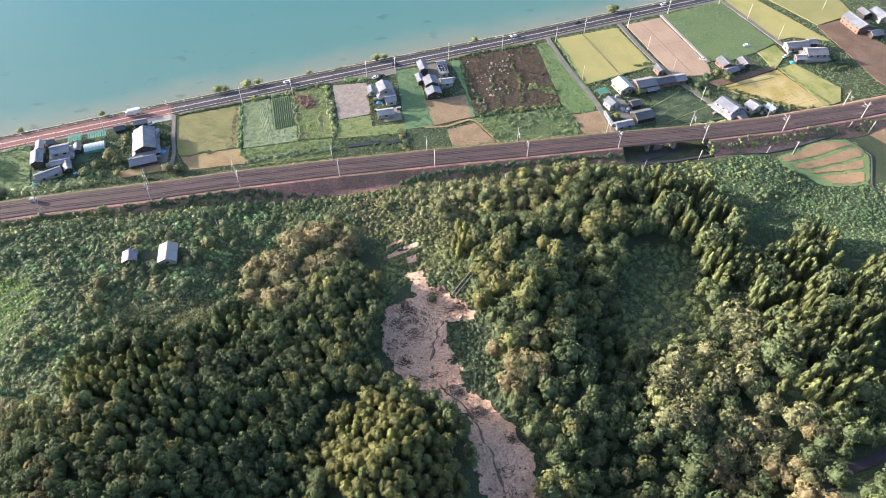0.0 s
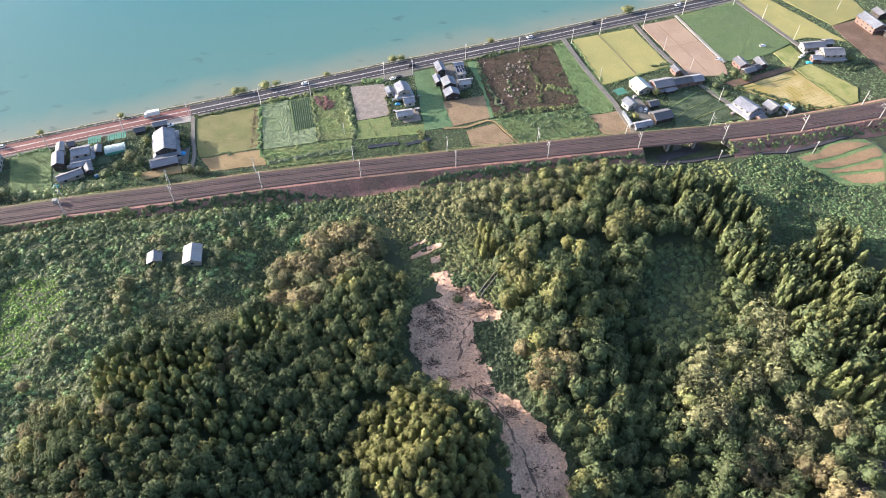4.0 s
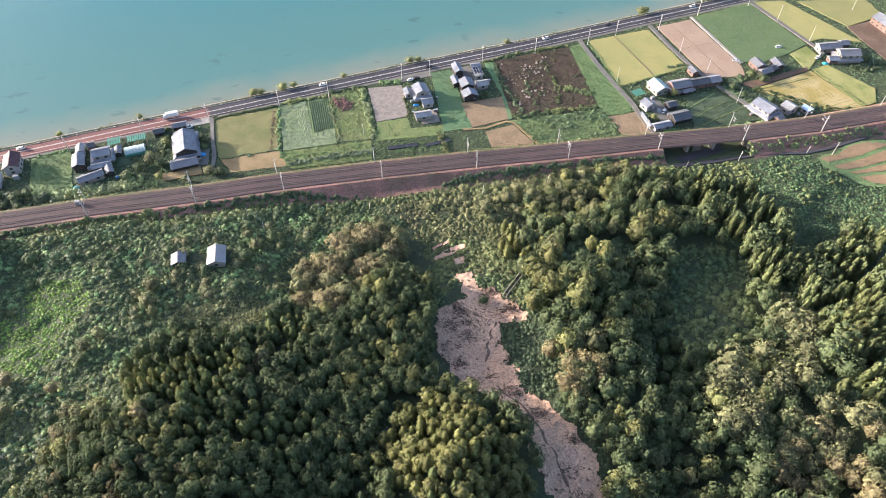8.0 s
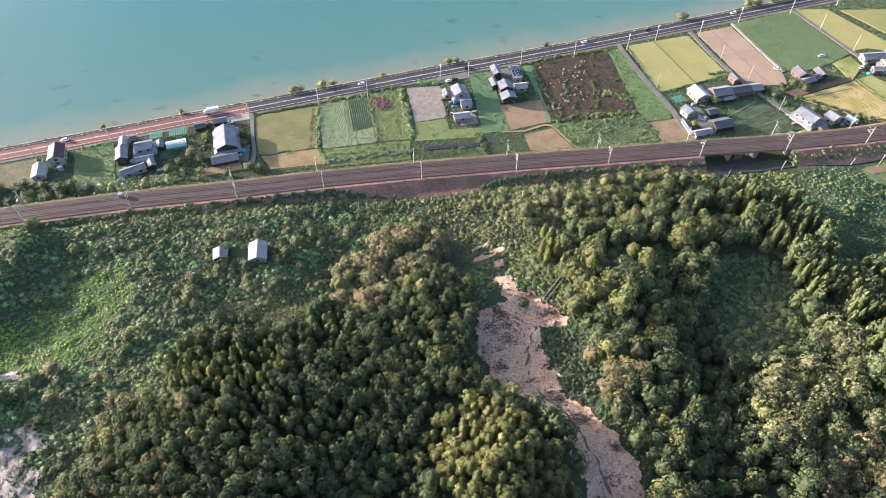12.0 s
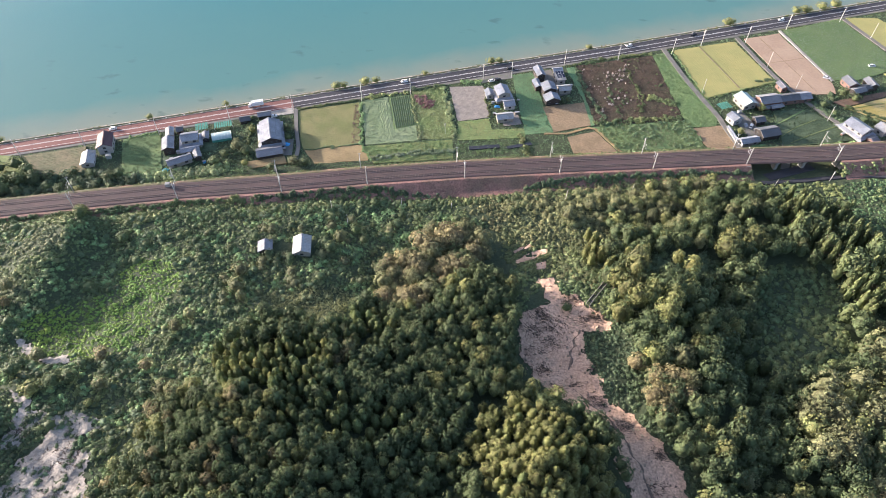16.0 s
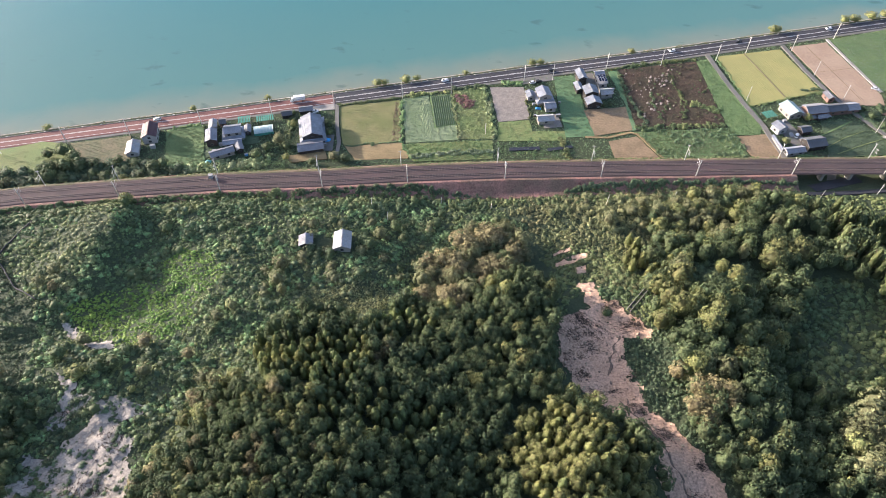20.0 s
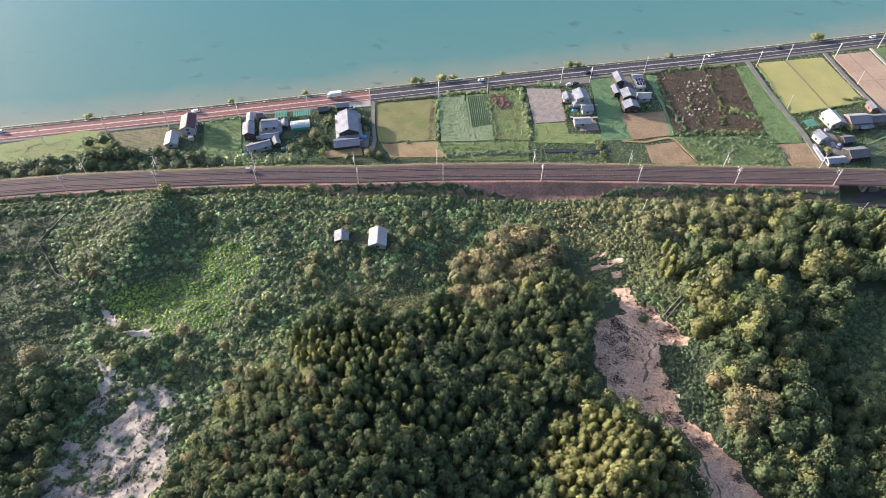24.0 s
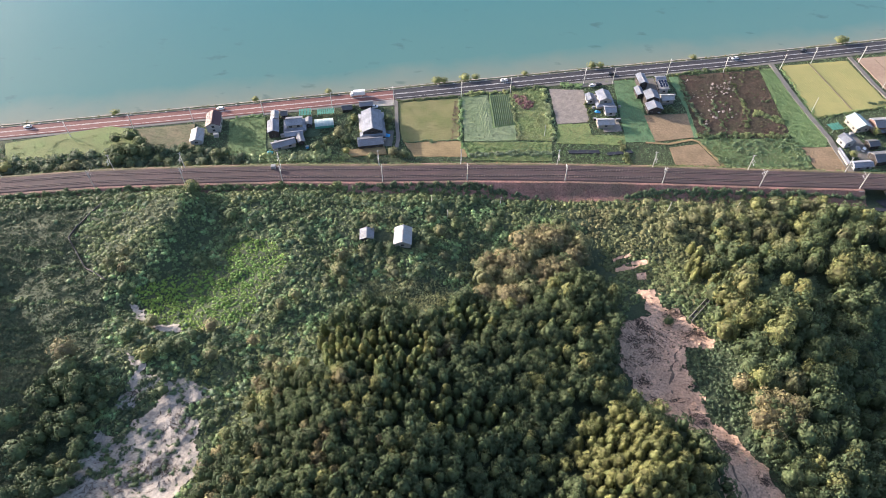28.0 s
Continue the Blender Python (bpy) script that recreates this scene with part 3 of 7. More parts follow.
plot("weedy_field", "weeds", [(-85.7, 317.7), (-69.7, 324.2), (-58.0, 276.3), (-76.2, 274.1)], 0.15, LABELS["weeds"])
plot("weed_strip", "weeds", [(-106.5, 265.4), (-59.1, 275.2), (-57.8, 259.7), (-98.7, 252.5)], 0.16, LABELS["weeds"])
plot("gravel_plot", "gravel", [(-64.4, 322.6), (-44.7, 325.7), (-40.3, 296.0), (-57.3, 290.9)], 0.17, LABELS["gravel"])
plot("garden_plot", "weeds", [(-57.2, 290.3), (-40.3, 295.0), (-38.7, 285.1), (-20.4, 287.9), (-20.4, 279.6), (-56.5, 274.7)], 0.18, LABELS["weeds"])
plot("lawn_strip", "lawn", [(-27.8, 338.0), (-15.0, 341.4), (-10.4, 311.2), (-5.0, 285.6), (-20.2, 282.4), (-24.1, 308.8)], 0.20, LABELS["lawn"])
plot("bare_plot", "brown", [(-10.4, 308.0), (13.0, 314.0), (16.4, 293.7), (-5.0, 285.6)], 0.21, LABELS["brown"])
plot("lawn_strip", "lawn", [(4.6, 347.8), (9.3, 349.8), (17.9, 293.9), (15.7, 292.6), (13.1, 315.3)], 0.22, LABELS["lawn"])
plot("overgrown_field", "darkweed", [(10.3, 350.6), (58.0, 365.9), (66.9, 302.5), (17.9, 293.9)], 0.23, LABELS["darkweed"])
plot("grass_strip", "lush", [(58.4, 366.0), (66.8, 370.2), (87.7, 311.1), (83.9, 298.3), (70.8, 296.0), (67.5, 302.6)], 0.24, LABELS["lush"])
plot("bean_field", "lush", [(16.3, 291.7), (70.3, 302.2), (74.9, 278.1), (30.8, 270.3), (20.4, 287.2)], 0.26, LABELS["lush"])
plot("bare_plot", "brown", [(2.2, 281.9), (17.5, 288.1), (28.8, 270.0), (5.2, 269.0)], 0.27, LABELS["brown"])
plot("bare_plot", "brown", [(70.7, 295.1), (88.3, 299.1), (93.0, 281.2), (76.3, 278.3)], 0.28, LABELS["brown"])
plot("rice_field", "rice", [(71.8, 372.9), (112.1, 386.3), (126.8, 343.3), (82.8, 323.9)], 0.29, LABELS["rice"])
plot("bare_field", "pink", [(118.4, 389.9), (142.6, 398.4), (160.1, 344.1), (158.8, 334.1), (137.0, 331.1)], 0.30, LABELS["pink"])
plot("grass_field", "lush", [(146.3, 402.0), (187.7, 420.6), (208.1, 368.5), (192.6, 357.6), (174.8, 349.0), (161.2, 348.3)], 0.32, LABELS["lush"])
plot("rice_field", "rice", [(192.0, 422.1), (213.0, 422.9), (244.3, 370.5), (220.6, 375.1), (210.4, 371.1)], 0.33, LABELS["rice"])
plot("rice_field", "rice", [(222.0, 422.2), (269.4, 426.1), (271.8, 403.6), (242.8, 389.4)], 0.34, LABELS["rice"])
plot("ploughed_field", "plough", [(242.2, 388.7), (262.8, 397.1), (280.2, 356.5), (261.6, 315.6), (254.7, 329.0), (245.2, 373.8)], 0.35, LABELS["plough"])
plot("rice_field", "ricegreen", [(194.0, 357.6), (207.2, 365.9), (210.0, 354.5), (198.2, 338.8)], 0.36, LABELS["ricegreen"])
plot("bare_plot", "plough", [(154.3, 326.0), (199.2, 342.9), (198.7, 339.4), (160.3, 321.6)], 0.38, LABELS["plough"])
plot("rice_field", "ricegold", [(160.0, 320.5), (199.9, 338.8), (210.7, 315.0), (218.8, 299.2), (194.7, 300.7), (178.9, 309.6)], 0.39, LABELS["ricegold"])
plot("rice_terrace", "ricegreen", [(201.0, 340.0), (212.0, 345.4), (230.4, 320.5), (225.3, 307.5), (214.9, 302.3), (211.4, 315.0)], 0.40, LABELS["ricegreen"])
plot("kitchen_garden", "soilgreen", [(119.0, 314.9), (138.7, 317.7), (156.8, 292.0), (115.9, 282.6)], 0.41, LABELS["soilgreen"])
plot("garden_plot", "lush", [(-235.0, 260.1), (-216.7, 267.2), (-204.8, 236.7), (-221.8, 227.4)], 0.44, LABELS["lawn"])
plot("dry_field", "dry", [(-280.5, 243.3), (-252.1, 253.3), (-244.1, 234.5), (-264.7, 225.9)], 0.45, LABELS["dry"])
plot("weedy_field", "weeds", [(-343.4, 218.7), (-295.9, 242.8), (-283.2, 242.8), (-268.0, 226.2), (-332.6, 204.8)], 0.46, LABELS["weeds"])
plot("bare_plot", "straw", [(-164.8, 248.2), (-145.7, 254.3), (-142.8, 248.9), (-160.9, 243.4)], 0.47, LABELS["straw"])

# ---- bare ground on the hill ----


def patch(name, key, outline, step, lift, label, category, ragged=1.5, relief=0.3):
    """A ragged bare area that lies on the hillside."""
    o = np.array(outline)
    xs, ys = np.arange(o[:, 0].min() - 3, o[:, 0].max() + 3, step), np.arange(o[:, 1].min() - 3, o[:, 1].max() + 3, step)
    X, Y = np.meshgrid(xs, ys, indexing="ij")
    wx = ragged * (2.0 * grit(X, Y, 4.0, 1) + 1.2 * grit(X, Y, 1.7, 2) + 0.8 * grit(X, Y, 0.8, 3))
    wy = ragged * (2.0 * grit(X, Y, 4.0, 4) + 1.2 * grit(X, Y, 1.7, 5) + 0.8 * grit(X, Y, 0.8, 6))
    keep = inside(X + wx, Y + wy, [tuple(p) for p in outline])
    Z = soil(X, Y) + lift + relief * (grit(X, Y, 4.0, 7) + 0.8 * grit(X, Y, 1.6, 8) + 0.5 * grit(X, Y, 0.7, 9))
    cell = keep[:-1, :-1] & keep[1:, :-1] & keep[1:, 1:] & keep[:-1, 1:]
    i, j = np.nonzero(cell)
    a = i * len(ys) + j
    faces = np.stack([a, a + len(ys), a + len(ys) + 1, a + 1], -1)
    used, inv = np.unique(faces, return_inverse=True)
    v = np.stack([X, Y, Z], -1).reshape(-1, 3)[used]
    return tagged(new(name, mesh_from(name, v, inv.reshape(-1, 4), M[key], True)), label, category, "", "structure")


DEBRIS = [(-15.0, 180.4), (-7.6, 181.1), (-5.8, 171.8), (0, 171.2), (4.6, 165.9), (13.7, 156.4), (12.7, 153.0), (2.0, 151.4), (1.3, 145.2), (5.0, 132.5), (9.1, 120.3), (18.3, 114.0), (22.4, 108.1), (26.8, 100.5), (31.3, 92.0), (32, 78), (34, 60), (14, 60), (12.8, 78.7), (8.6, 93.0), (9.0, 105.2), (1.2, 112.5), (-8.5, 119.3), (-13.5, 123.7), (-19.8, 129.1), (-23.7, 138.4), (-24.4, 151.5), (-22.4, 158.6), (-12.4, 166.1)]
patch("debris_flow", "debris", DEBRIS, 0.4, 0.3, "pinkish-brown debris flow of sand and mud down the valley", "debris flow", 0.8, 0.16)
SANDS = ([(-221.3, 128.7), (-214.1, 128.1), (-207.5, 121.2), (-194.6, 122.1), (-191.0, 117.8), (-200.4, 115.7), (-213.0, 122.0)], [(-207.1, 103.7), (-196.2, 100.2), (-195.9, 96.6), (-192.4, 98.5), (-187.7, 96.2), (-194.0, 83.8), (-197.8, 83.0), (-201.6, 87.9), (-199.3, 95.4)], [(-186.0, 94.8), (-182.4, 98.5), (-167.2, 93.2), (-175.5, 88.1), (-166.4, 80.4), (-164.7, 74.5), (-159.2, 67.3), (-164.4, 56.0), (-162.5, 46.3), (-195.2, 39.7), (-203.6, 56.9), (-198.2, 66.8), (-204.0, 73.1), (-192.4, 73.8), (-191.3, 79.4), (-188.6, 84.4), (-184.1, 88.5)])
for s in SANDS:
    patch("sand_slide", "sand", s, 0.45, 0.35, "pale grey sandy landslip scar between bushes", "landslip", 0.7, 0.22)
BARES = ([(-26.3, 197.5), (-18.5, 201.9), (-17.5, 199.3), (-25.2, 195.5)], [(-25.5, 191.5), (-17.0, 196.9), (-11.2, 198.3), (-11.2, 194.5), (-19.4, 190.3), (-25.2, 188.3)], [(-16.5, 189.5), (-12.2, 190.9), (-11.4, 186.5), (-16, 185)])
for s in BARES:
    patch("bare_terrace", "debris", s, 0.4, 0.12, "small bare brown terrace on the slope", "bare ground", 0.35, 0.1)

FIELD = [(169.7, 257.3), (171.0, 248.3), (177.9, 243.6), (184.7, 236.7), (193.2, 234.6), (209.4, 235.3), (217.4, 255.3), (216.7, 267.5), (212.6, 270.6), (196.0, 268.5), (188.0, 265.3), (180.0, 259.2)]
patch("field_ground", "lush", FIELD, 0.8, 0.14, "grassy ground between bare field terraces", "grass", 0.4, 0.06)
TERRACES = ([(170.7, 255.4), (182.0, 258.9), (191.1, 265.0), (200.8, 267.3), (213.0, 266.9), (213.0, 265.3), (194.8, 257.6), (174.4, 251.6)], [(175.9, 249.6), (195.6, 256.0), (214.3, 263.6), (215.7, 259.7), (213.4, 255.0), (199.0, 250.9), (182.3, 246.9), (177.9, 247.0)], [(181.3, 245.4), (198.7, 249.6), (213.1, 253.3), (211.0, 246.4), (197.0, 245.5), (186.1, 243.9)], [(185.6, 242.3), (196.5, 243.8), (210.3, 244.6), (208.2, 237.7), (200.9, 236.3), (192.2, 237.3)], [(225.6, 274.4), (238.2, 283.6), (260, 285), (255, 262), (231.7, 266.8)])
for s in TERRACES:
    patch("terraced_field", "tanfield", s, 0.6, 0.3, "bare tan field terrace between grassy ridges", "field", 0.07, 0.06)

# ---- trees ----


def crown(kind, seed, thin=1.0):
    """Leaf clumps of a crown of half width 1 and height 1, to be scaled; and the shaded mass inside it."""
    r = np.random.default_rng(seed)
    if kind == "cedar":
        n, per, spread, size = 56, 10, 0.19, 0.095
        t = (np.arange(n) + r.random(n)) / n
        rad = 0.92 * np.clip(1.0 - t**1.7, 0, 1) ** 0.6 * (0.8 + 0.25 * r.random(n))
        rad[-3:] *= 0.5
        ang = np.arange(n) * 2.4 + r.random(n)
        c = np.stack([rad * np.cos(ang), rad * np.sin(ang), 0.16 + 0.82 * t], -1)
        stretch = np.array([1, 1, 0.30])
    elif kind == "bamboo":
        n, per, spread, size = 44, 11, 0.24, 0.11
        t = (np.arange(n) + r.random(n)) / n
        rad = 0.9 * np.clip(1.04 - t, 0, 1) ** 0.7 * (0.5 + 0.7 * r.random(n))
        ang = np.arange(n) * 2.4 + r.random(n) * 2
        c = np.stack([rad * np.cos(ang) + 0.05 * t * t, rad * np.sin(ang), 0.25 + 0.72 * t], -1)
        stretch = np.array([1, 1, 0.28])
    else:
        n, per, spread, size = 36, 26, 0.25, 0.058
        z = 1 - 1.2 * (np.arange(n) + 0.5) / n
        ang = np.arange(n) * 2.4 + r.random(n) * 1.2
        s = np.sqrt(np.clip(1 - z * z, 0, 1)) * (0.62 + 0.42 * r.random(n))
        c = np.stack([s * np.cos(ang), s * np.sin(ang), 0.55 + 0.42 * z * (0.8 + 0.32 * r.random(n))], -1)
        stretch = np.array([1, 1, 0.5])
    per, size = int(per * thin), size * thin**-0.5
    off = r.normal(size=(n, per, 3))
    off /= np.linalg.norm(off, axis=2, keepdims=True)
    out = c - np.array([0, 0, 0.45])
    out = out / np.linalg.norm(out, axis=1, keepdims=True)
    off = off + 0.75 * out[:, None] + np.array([0, 0, 0.25])
    off /= np.linalg.norm(off, axis=2, keepdims=True)
    big = spread * (0.7 + 0.6 * r.random((n, 1, 1)))
    pts = (c[:, None] + off * big * stretch).reshape(-1, 3)
    nor = (off + 0.12 * r.normal(size=off.shape)).reshape(-1, 3)
    v, f = leaves(pts, nor, size * (0.7 + 0.7 * r.random(len(pts))), r)
    v = pts.repeat(4, 0) + (v - pts.repeat(4, 0)) * np.array([1, 1, 0.5])
    dome = (pts - np.array([0, 0, 0.35])) * np.array([1, 1, 0.8 if kind == "broad" else 0.35])
    dome /= np.linalg.norm(dome, axis=1, keepdims=True)
    face = 0.6 * dome + 0.55 * off.reshape(-1, 3) + 0.34 * r.normal(size=pts.shape)
    face = (face / np.linalg.norm(face, axis=1, keepdims=True)).repeat(4, 0)
    k, rings = 8, 5
    t = np.linspace(0, 1, rings)
    if kind in ("cedar", "bamboo"):
        rr, zz = 0.74 * ((1 - t**1.7) if kind == "cedar" else (1 - t)) ** 0.6 + 0.02, 0.12 + 0.78 * t
    else:
        rr, zz = 0.74 * np.sin(np.pi * (0.12 + 0.86 * t)) + 0.02, 0.18 + 0.68 * t
    a = np.arange(k) * 2 * np.pi / k
    core = np.stack([rr[:, None] * np.cos(a), rr[:, None] * np.sin(a), np.repeat(zz[:, None], k, 1)], -1)
    core = core * (1 + 0.12 * r.normal(size=(rings, k, 1)) * [1, 1, 0])
    if kind == "bamboo":
        core[..., 0] += 0.05 * zz[:, None] ** 2
    away = core - np.array([0, 0, 0.4])
    face = np.concatenate([face, (away / np.linalg.norm(away, axis=-1, keepdims=True)).reshape(-1, 3)])
    base = len(v)
    q = []
    for i in range(rings - 1):
        for j in range(k):
            q.append((base + i * k + j, base + i * k + (j + 1) % k, base + (i + 1) * k + (j + 1) % k, base + (i + 1) * k + j))
    return np.concatenate([v, core.reshape(-1, 3)]), np.concatenate([f, np.array(q)]), face


CROWNS = {(k, s): crown(k, 11 * s + len(k)) for k in ("cedar", "broad", "bamboo") for s in range(4)}
THIN = {(k, s): crown(k, 11 * s + len(k), 0.5) for k in ("cedar", "broad", "bamboo") for s in range(4)}
bm = bmesh.new()
rod(bm, (0, 0, -0.08), (0.01, 0, 0.45), 0.05, 0.032, 7)
rod(bm, (0.01, 0, 0.45), (-0.01, 0.01, 0.85), 0.032, 0.008, 6)
for k in range(5):
    a = k * 2.4
    rod(bm, (0, 0, 0.3 + 0.09 * k), (0.22 * math.cos(a), 0.22 * math.sin(a), 0.42 + 0.1 * k), 0.016, 0.005, 5)
TRUNK = bpy.data.meshes.new("trunk")
bm.to_mesh(TRUNK)
bm.free()
TRUNK.materials.append(M["bark"])
crown_meshes = {}
ASPECT = np.array([1.0, 1.0, 3.0])  # crowns are stretched about three times as high as their half width


def crown_mesh(kind, s, key):
    if (kind, s, key) not in crown_meshes:
        v, f, face = CROWNS[kind, s]
        crown_meshes[kind, s, key] = mesh_from("crown", v, f, M[key], True, face * ASPECT)
    return crown_meshes[kind, s, key]


TREE_LABEL = {"cedar": ("dark green cedar with a dense pointed crown on the hillside", "cedar_tree", "cedars of the hillside plantation"), "lime": ("yellow-green cedar with a sunlit pointed crown", "cedar_tree", "cedars of the hillside plantation"), "broad": ("dark green broadleaf tree with a lumpy crown", "broadleaf_tree", "broadleaf trees of the wood"), "limebroad": ("yellow-green broadleaf tree with a full crown", "broadleaf_tree", "broadleaf trees of the wood"), "autumn": ("browning broadleaf tree with a wide round crown", "autumn_tree", "browning trees of the wood"), "silver": ("grey-green withering tree with a loose crown", "withered_tree", "withered trees of the wood"), "bamboo": ("bright green feathery tree leaning in a dense grove", "grove_tree", "bright grove below the railway")}
FORM = {"cedar": "cedar", "lime": "cedar", "bamboo": "bamboo"}
KEY = {"limebroad": "lime"}
counted, rest = {}, {}


def tree(species, x, y, height, width, turn, z=None, r=rng):
    z = float(soil(x, y)) if z is None else z
    form, key = FORM.get(species, "broad"), KEY.get(species, species)
    s = int(r.integers(4))
    label, name, group = TREE_LABEL[species]
    counted[name] = counted.get(name, 0) + 1
    if counted[name] <= 290:
        t = thing(name, Matrix.Translation((x, y, z)) @ Matrix.Rotation(turn, 4, "Z"), label, "tree", group)
        share("trunk", TRUNK, t, Matrix.Diagonal((height * 0.9, height * 0.9, height, 1)))
        share("crown", crown_mesh(form, s, key), t, Matrix.Diagonal((width / 2, width / 2, height, 1)))
    else:
        v, f, face = THIN[form, s]
        c, q = math.cos(turn), math.sin(turn)
        w = v * [width / 2, width / 2, height]
        w = np.stack([w[:, 0] * c - w[:, 1] * q + x, w[:, 0] * q + w[:, 1] * c + y, w[:, 2] + z], -1)
        face = np.stack([face[:, 0] * c - face[:, 1] * q, face[:, 0] * q + face[:, 1] * c, face[:, 2]], -1)
        rest.setdefault(key, []).append((w, f, face))


def landmark(places, species, height, width):
    """Single larger trees that stand out of the wood."""
    for n, (x, y) in enumerate(places):
        k = 0.85 + 0.3 * ((n * 0.618) % 1)
        tree(species, x, y, height * k, width * k, n * 1.3)


def wood(outline, spacing, mix, keep_out=(), seed=1, height=(8, 12), ratio=0.42, gaps=0.0):
    """Trees over an outline. mix: species and their shares. The nearest to the middle of the view come first."""
    r = np.random.default_rng(seed)
    o = np.array(outline)
    xs, ys = np.arange(o[:, 0].min(), o[:, 0].max(), spacing), np.arange(o[:, 1].min(), o[:, 1].max(), spacing * 0.87)
    X, Y = np.meshgrid(xs, ys, indexing="ij")
    X = X + (np.arange(len(ys)) % 2) * spacing / 2
    X, Y = X + r.uniform(-0.3, 0.3, X.shape) * spacing, Y + r.uniform(-0.3, 0.3, X.shape) * spacing
    ok = inside(X, Y, outline) & (0.5 + 0.35 * rough(X, Y, 4.3, seed) + 0.3 * rough(Y, X, 9.0, seed) > gaps)
    for k in keep_out:
        ok &= ~inside(X, Y, k)
    names, share_of = [m[0] for m in mix], np.cumsum([m[1] for m in mix])
    pts = np.stack([X[ok], Y[ok]], -1)
    pts = pts[np.argsort(np.hypot(pts[:, 0] + 25, pts[:, 1] - 120))]
    for x, y in pts:
        pick = names[int(np.searchsorted(share_of, r.random() * share_of[-1]))]
        h = r.uniform(*height)
        w = spacing * r.uniform(0.85, 1.2) if FORM.get(pick) else h * ratio * 1.7 * r.uniform(0.85, 1.2)
        tree(pick, float(x), float(y), h, w, r.uniform(0, 6.28), None, r)


MEADOW = [(79.6, 186.7), (88.5, 197.2), (105.1, 194.4), (112.5, 185.6), (107, 165), (109.7, 149.7), (101.6, 140.6), (80.6, 136.5), (69.8, 140.0), (69.7, 159.7)]
MOUND = [(-42.9, 98), (-37.5, 111), (-24.9, 115), (-13.5, 108.5), (-2.2, 104.0), (5, 93.4), (8.0, 77.6), (3, 62), (-24, 60), (-34, 78)]
BROWN = [(-83.7, 174), (-75, 192), (-63.8, 207), (-40, 205), (-34.6, 191), (-44, 178), (-57.7, 168), (-60, 155), (-81, 155)]
CEDARS = [(-136.6, 121), (-130, 132), (-119, 131), (-110, 134), (-96, 131), (-92, 120), (-95.8, 115), (-89.8, 110), (-98.8, 104), (-109.4, 108), (-122.4, 106), (-127.5, 104)]
CEDAR_ROWS = [(-107, 101), (-95.9, 108), (-79, 108), (-64, 107.6), (-62.3, 95), (-75.9, 89), (-90.3, 91), (-100.6, 90)]
CEDAR_TIP = [(-95.5, 137), (-90.3, 152), (-79.4, 154), (-71.8, 143), (-78, 134), (-87.3, 128)]
BROWN_STRIP = [(-93.4, 124), (-87.6, 135), (-83, 133), (-88.5, 119)]
FINE_WOOD = [(-160, 44), (-157, 62), (-156.5, 78), (-150, 84), (-143.6, 92), (-151, 99), (-149, 106), (-129.8, 105), (-108, 104.5), (-101.8, 88), (-92, 85), (-98, 44)]
GROVE = [(92, 236), (112, 240), (130, 228), (131, 203), (133, 184), (149.8, 188), (161.4, 203), (170, 200), (167, 175), (190, 175), (215, 175), (215, 112), (136.5, 106), (130.7, 103), (116, 116), (121, 137), (118, 160), (110, 180), (110, 195), (104, 205), (96, 212)]
WITHERED = [(73.0, 122), (87.6, 130), (106, 136), (116.3, 153), (125, 153), (116.2, 126), (102.8, 112), (91.0, 112), (85.7, 100), (71.8, 105)]
BROWN_EAST = [(99.4, 106), (109, 113), (123.9, 110), (133.4, 100), (130, 90), (112, 60), (86, 60), (89.7, 92)]
WOOD_A = [(-136, 121), (-138.4, 129), (-131.7, 140), (-126.9, 147), (-115.7, 147), (-99, 142), (-89, 158), (-81, 165), (-58.4, 153), (-57.7, 169), (-44, 178), (-34.4, 179), (-26, 168), (-25, 150), (-26, 130), (-19.5, 121), (-9, 116), (3, 110), (11, 95), (12, 45), (-160, 44), (-157, 62), (-156.5, 78), (-150, 84), (-143.6, 92), (-151, 99), (-149, 106), (-130, 106)]
FOREST_ROAD = [(112, 66), (118.5, 75), (127, 85), (137, 88.5), (152, 94), (170, 100)]
KNOLL_WOOD = [(14, 222), (40, 242), (72, 247), (66, 228), (44, 208), (22, 203)]
WOOD_B = [(13, 176), (12, 190), (22, 203), (44, 208), (66, 228), (72, 247), (98, 240), (102, 226), (106, 178), (116, 150), (150, 146), (230, 150), (260, 120), (260, 40), (36, 40), (33, 78), (34, 92), (29, 104), (20, 118), (22, 140), (16, 155), (14, 166)]
VALLEY = [(2.3, 150), (15.5, 148.4), (21, 138.6), (21, 119.5), (29.6, 99.8), (40, 83.0), (26.5, 81.5), (26.1, 103.4), (20.0, 114.8), (8.7, 122.0), (1.7, 139.6)]
HOLLOW = [(24, 184), (40, 197), (62, 198), (66, 186), (46, 180), (30, 178)]
landmark(((74.1, 198.9), (79, 203), (70, 204), (66, 196)), "limebroad", 12, 11)
landmark(((15.8, 174.5), (24.6, 178.7), (28.2, 164.3), (32.0, 153.4), (22.7, 162.0), (15.5, 156.3), (19, 167), (35, 160)), "limebroad", 14, 9)
landmark(((43.1, 188.2), (48.3, 183.8), (41.7, 141.4), (60.6, 154.6), (54.0, 150.5), (39.9, 106.5), (44.3, 100.0), (32.1, 80.0), (40.5, 79.9), (34.8, 83.3), (-40.3, 144.5), (-37.4, 130.5), (-31.5, 122.0), (-27.2, 169.0), (-45.7, 163.7), (-51.8, 169.0), (164, 148.8), (136, 138.8), (52, 112)), "limebroad", 11, 6.5)
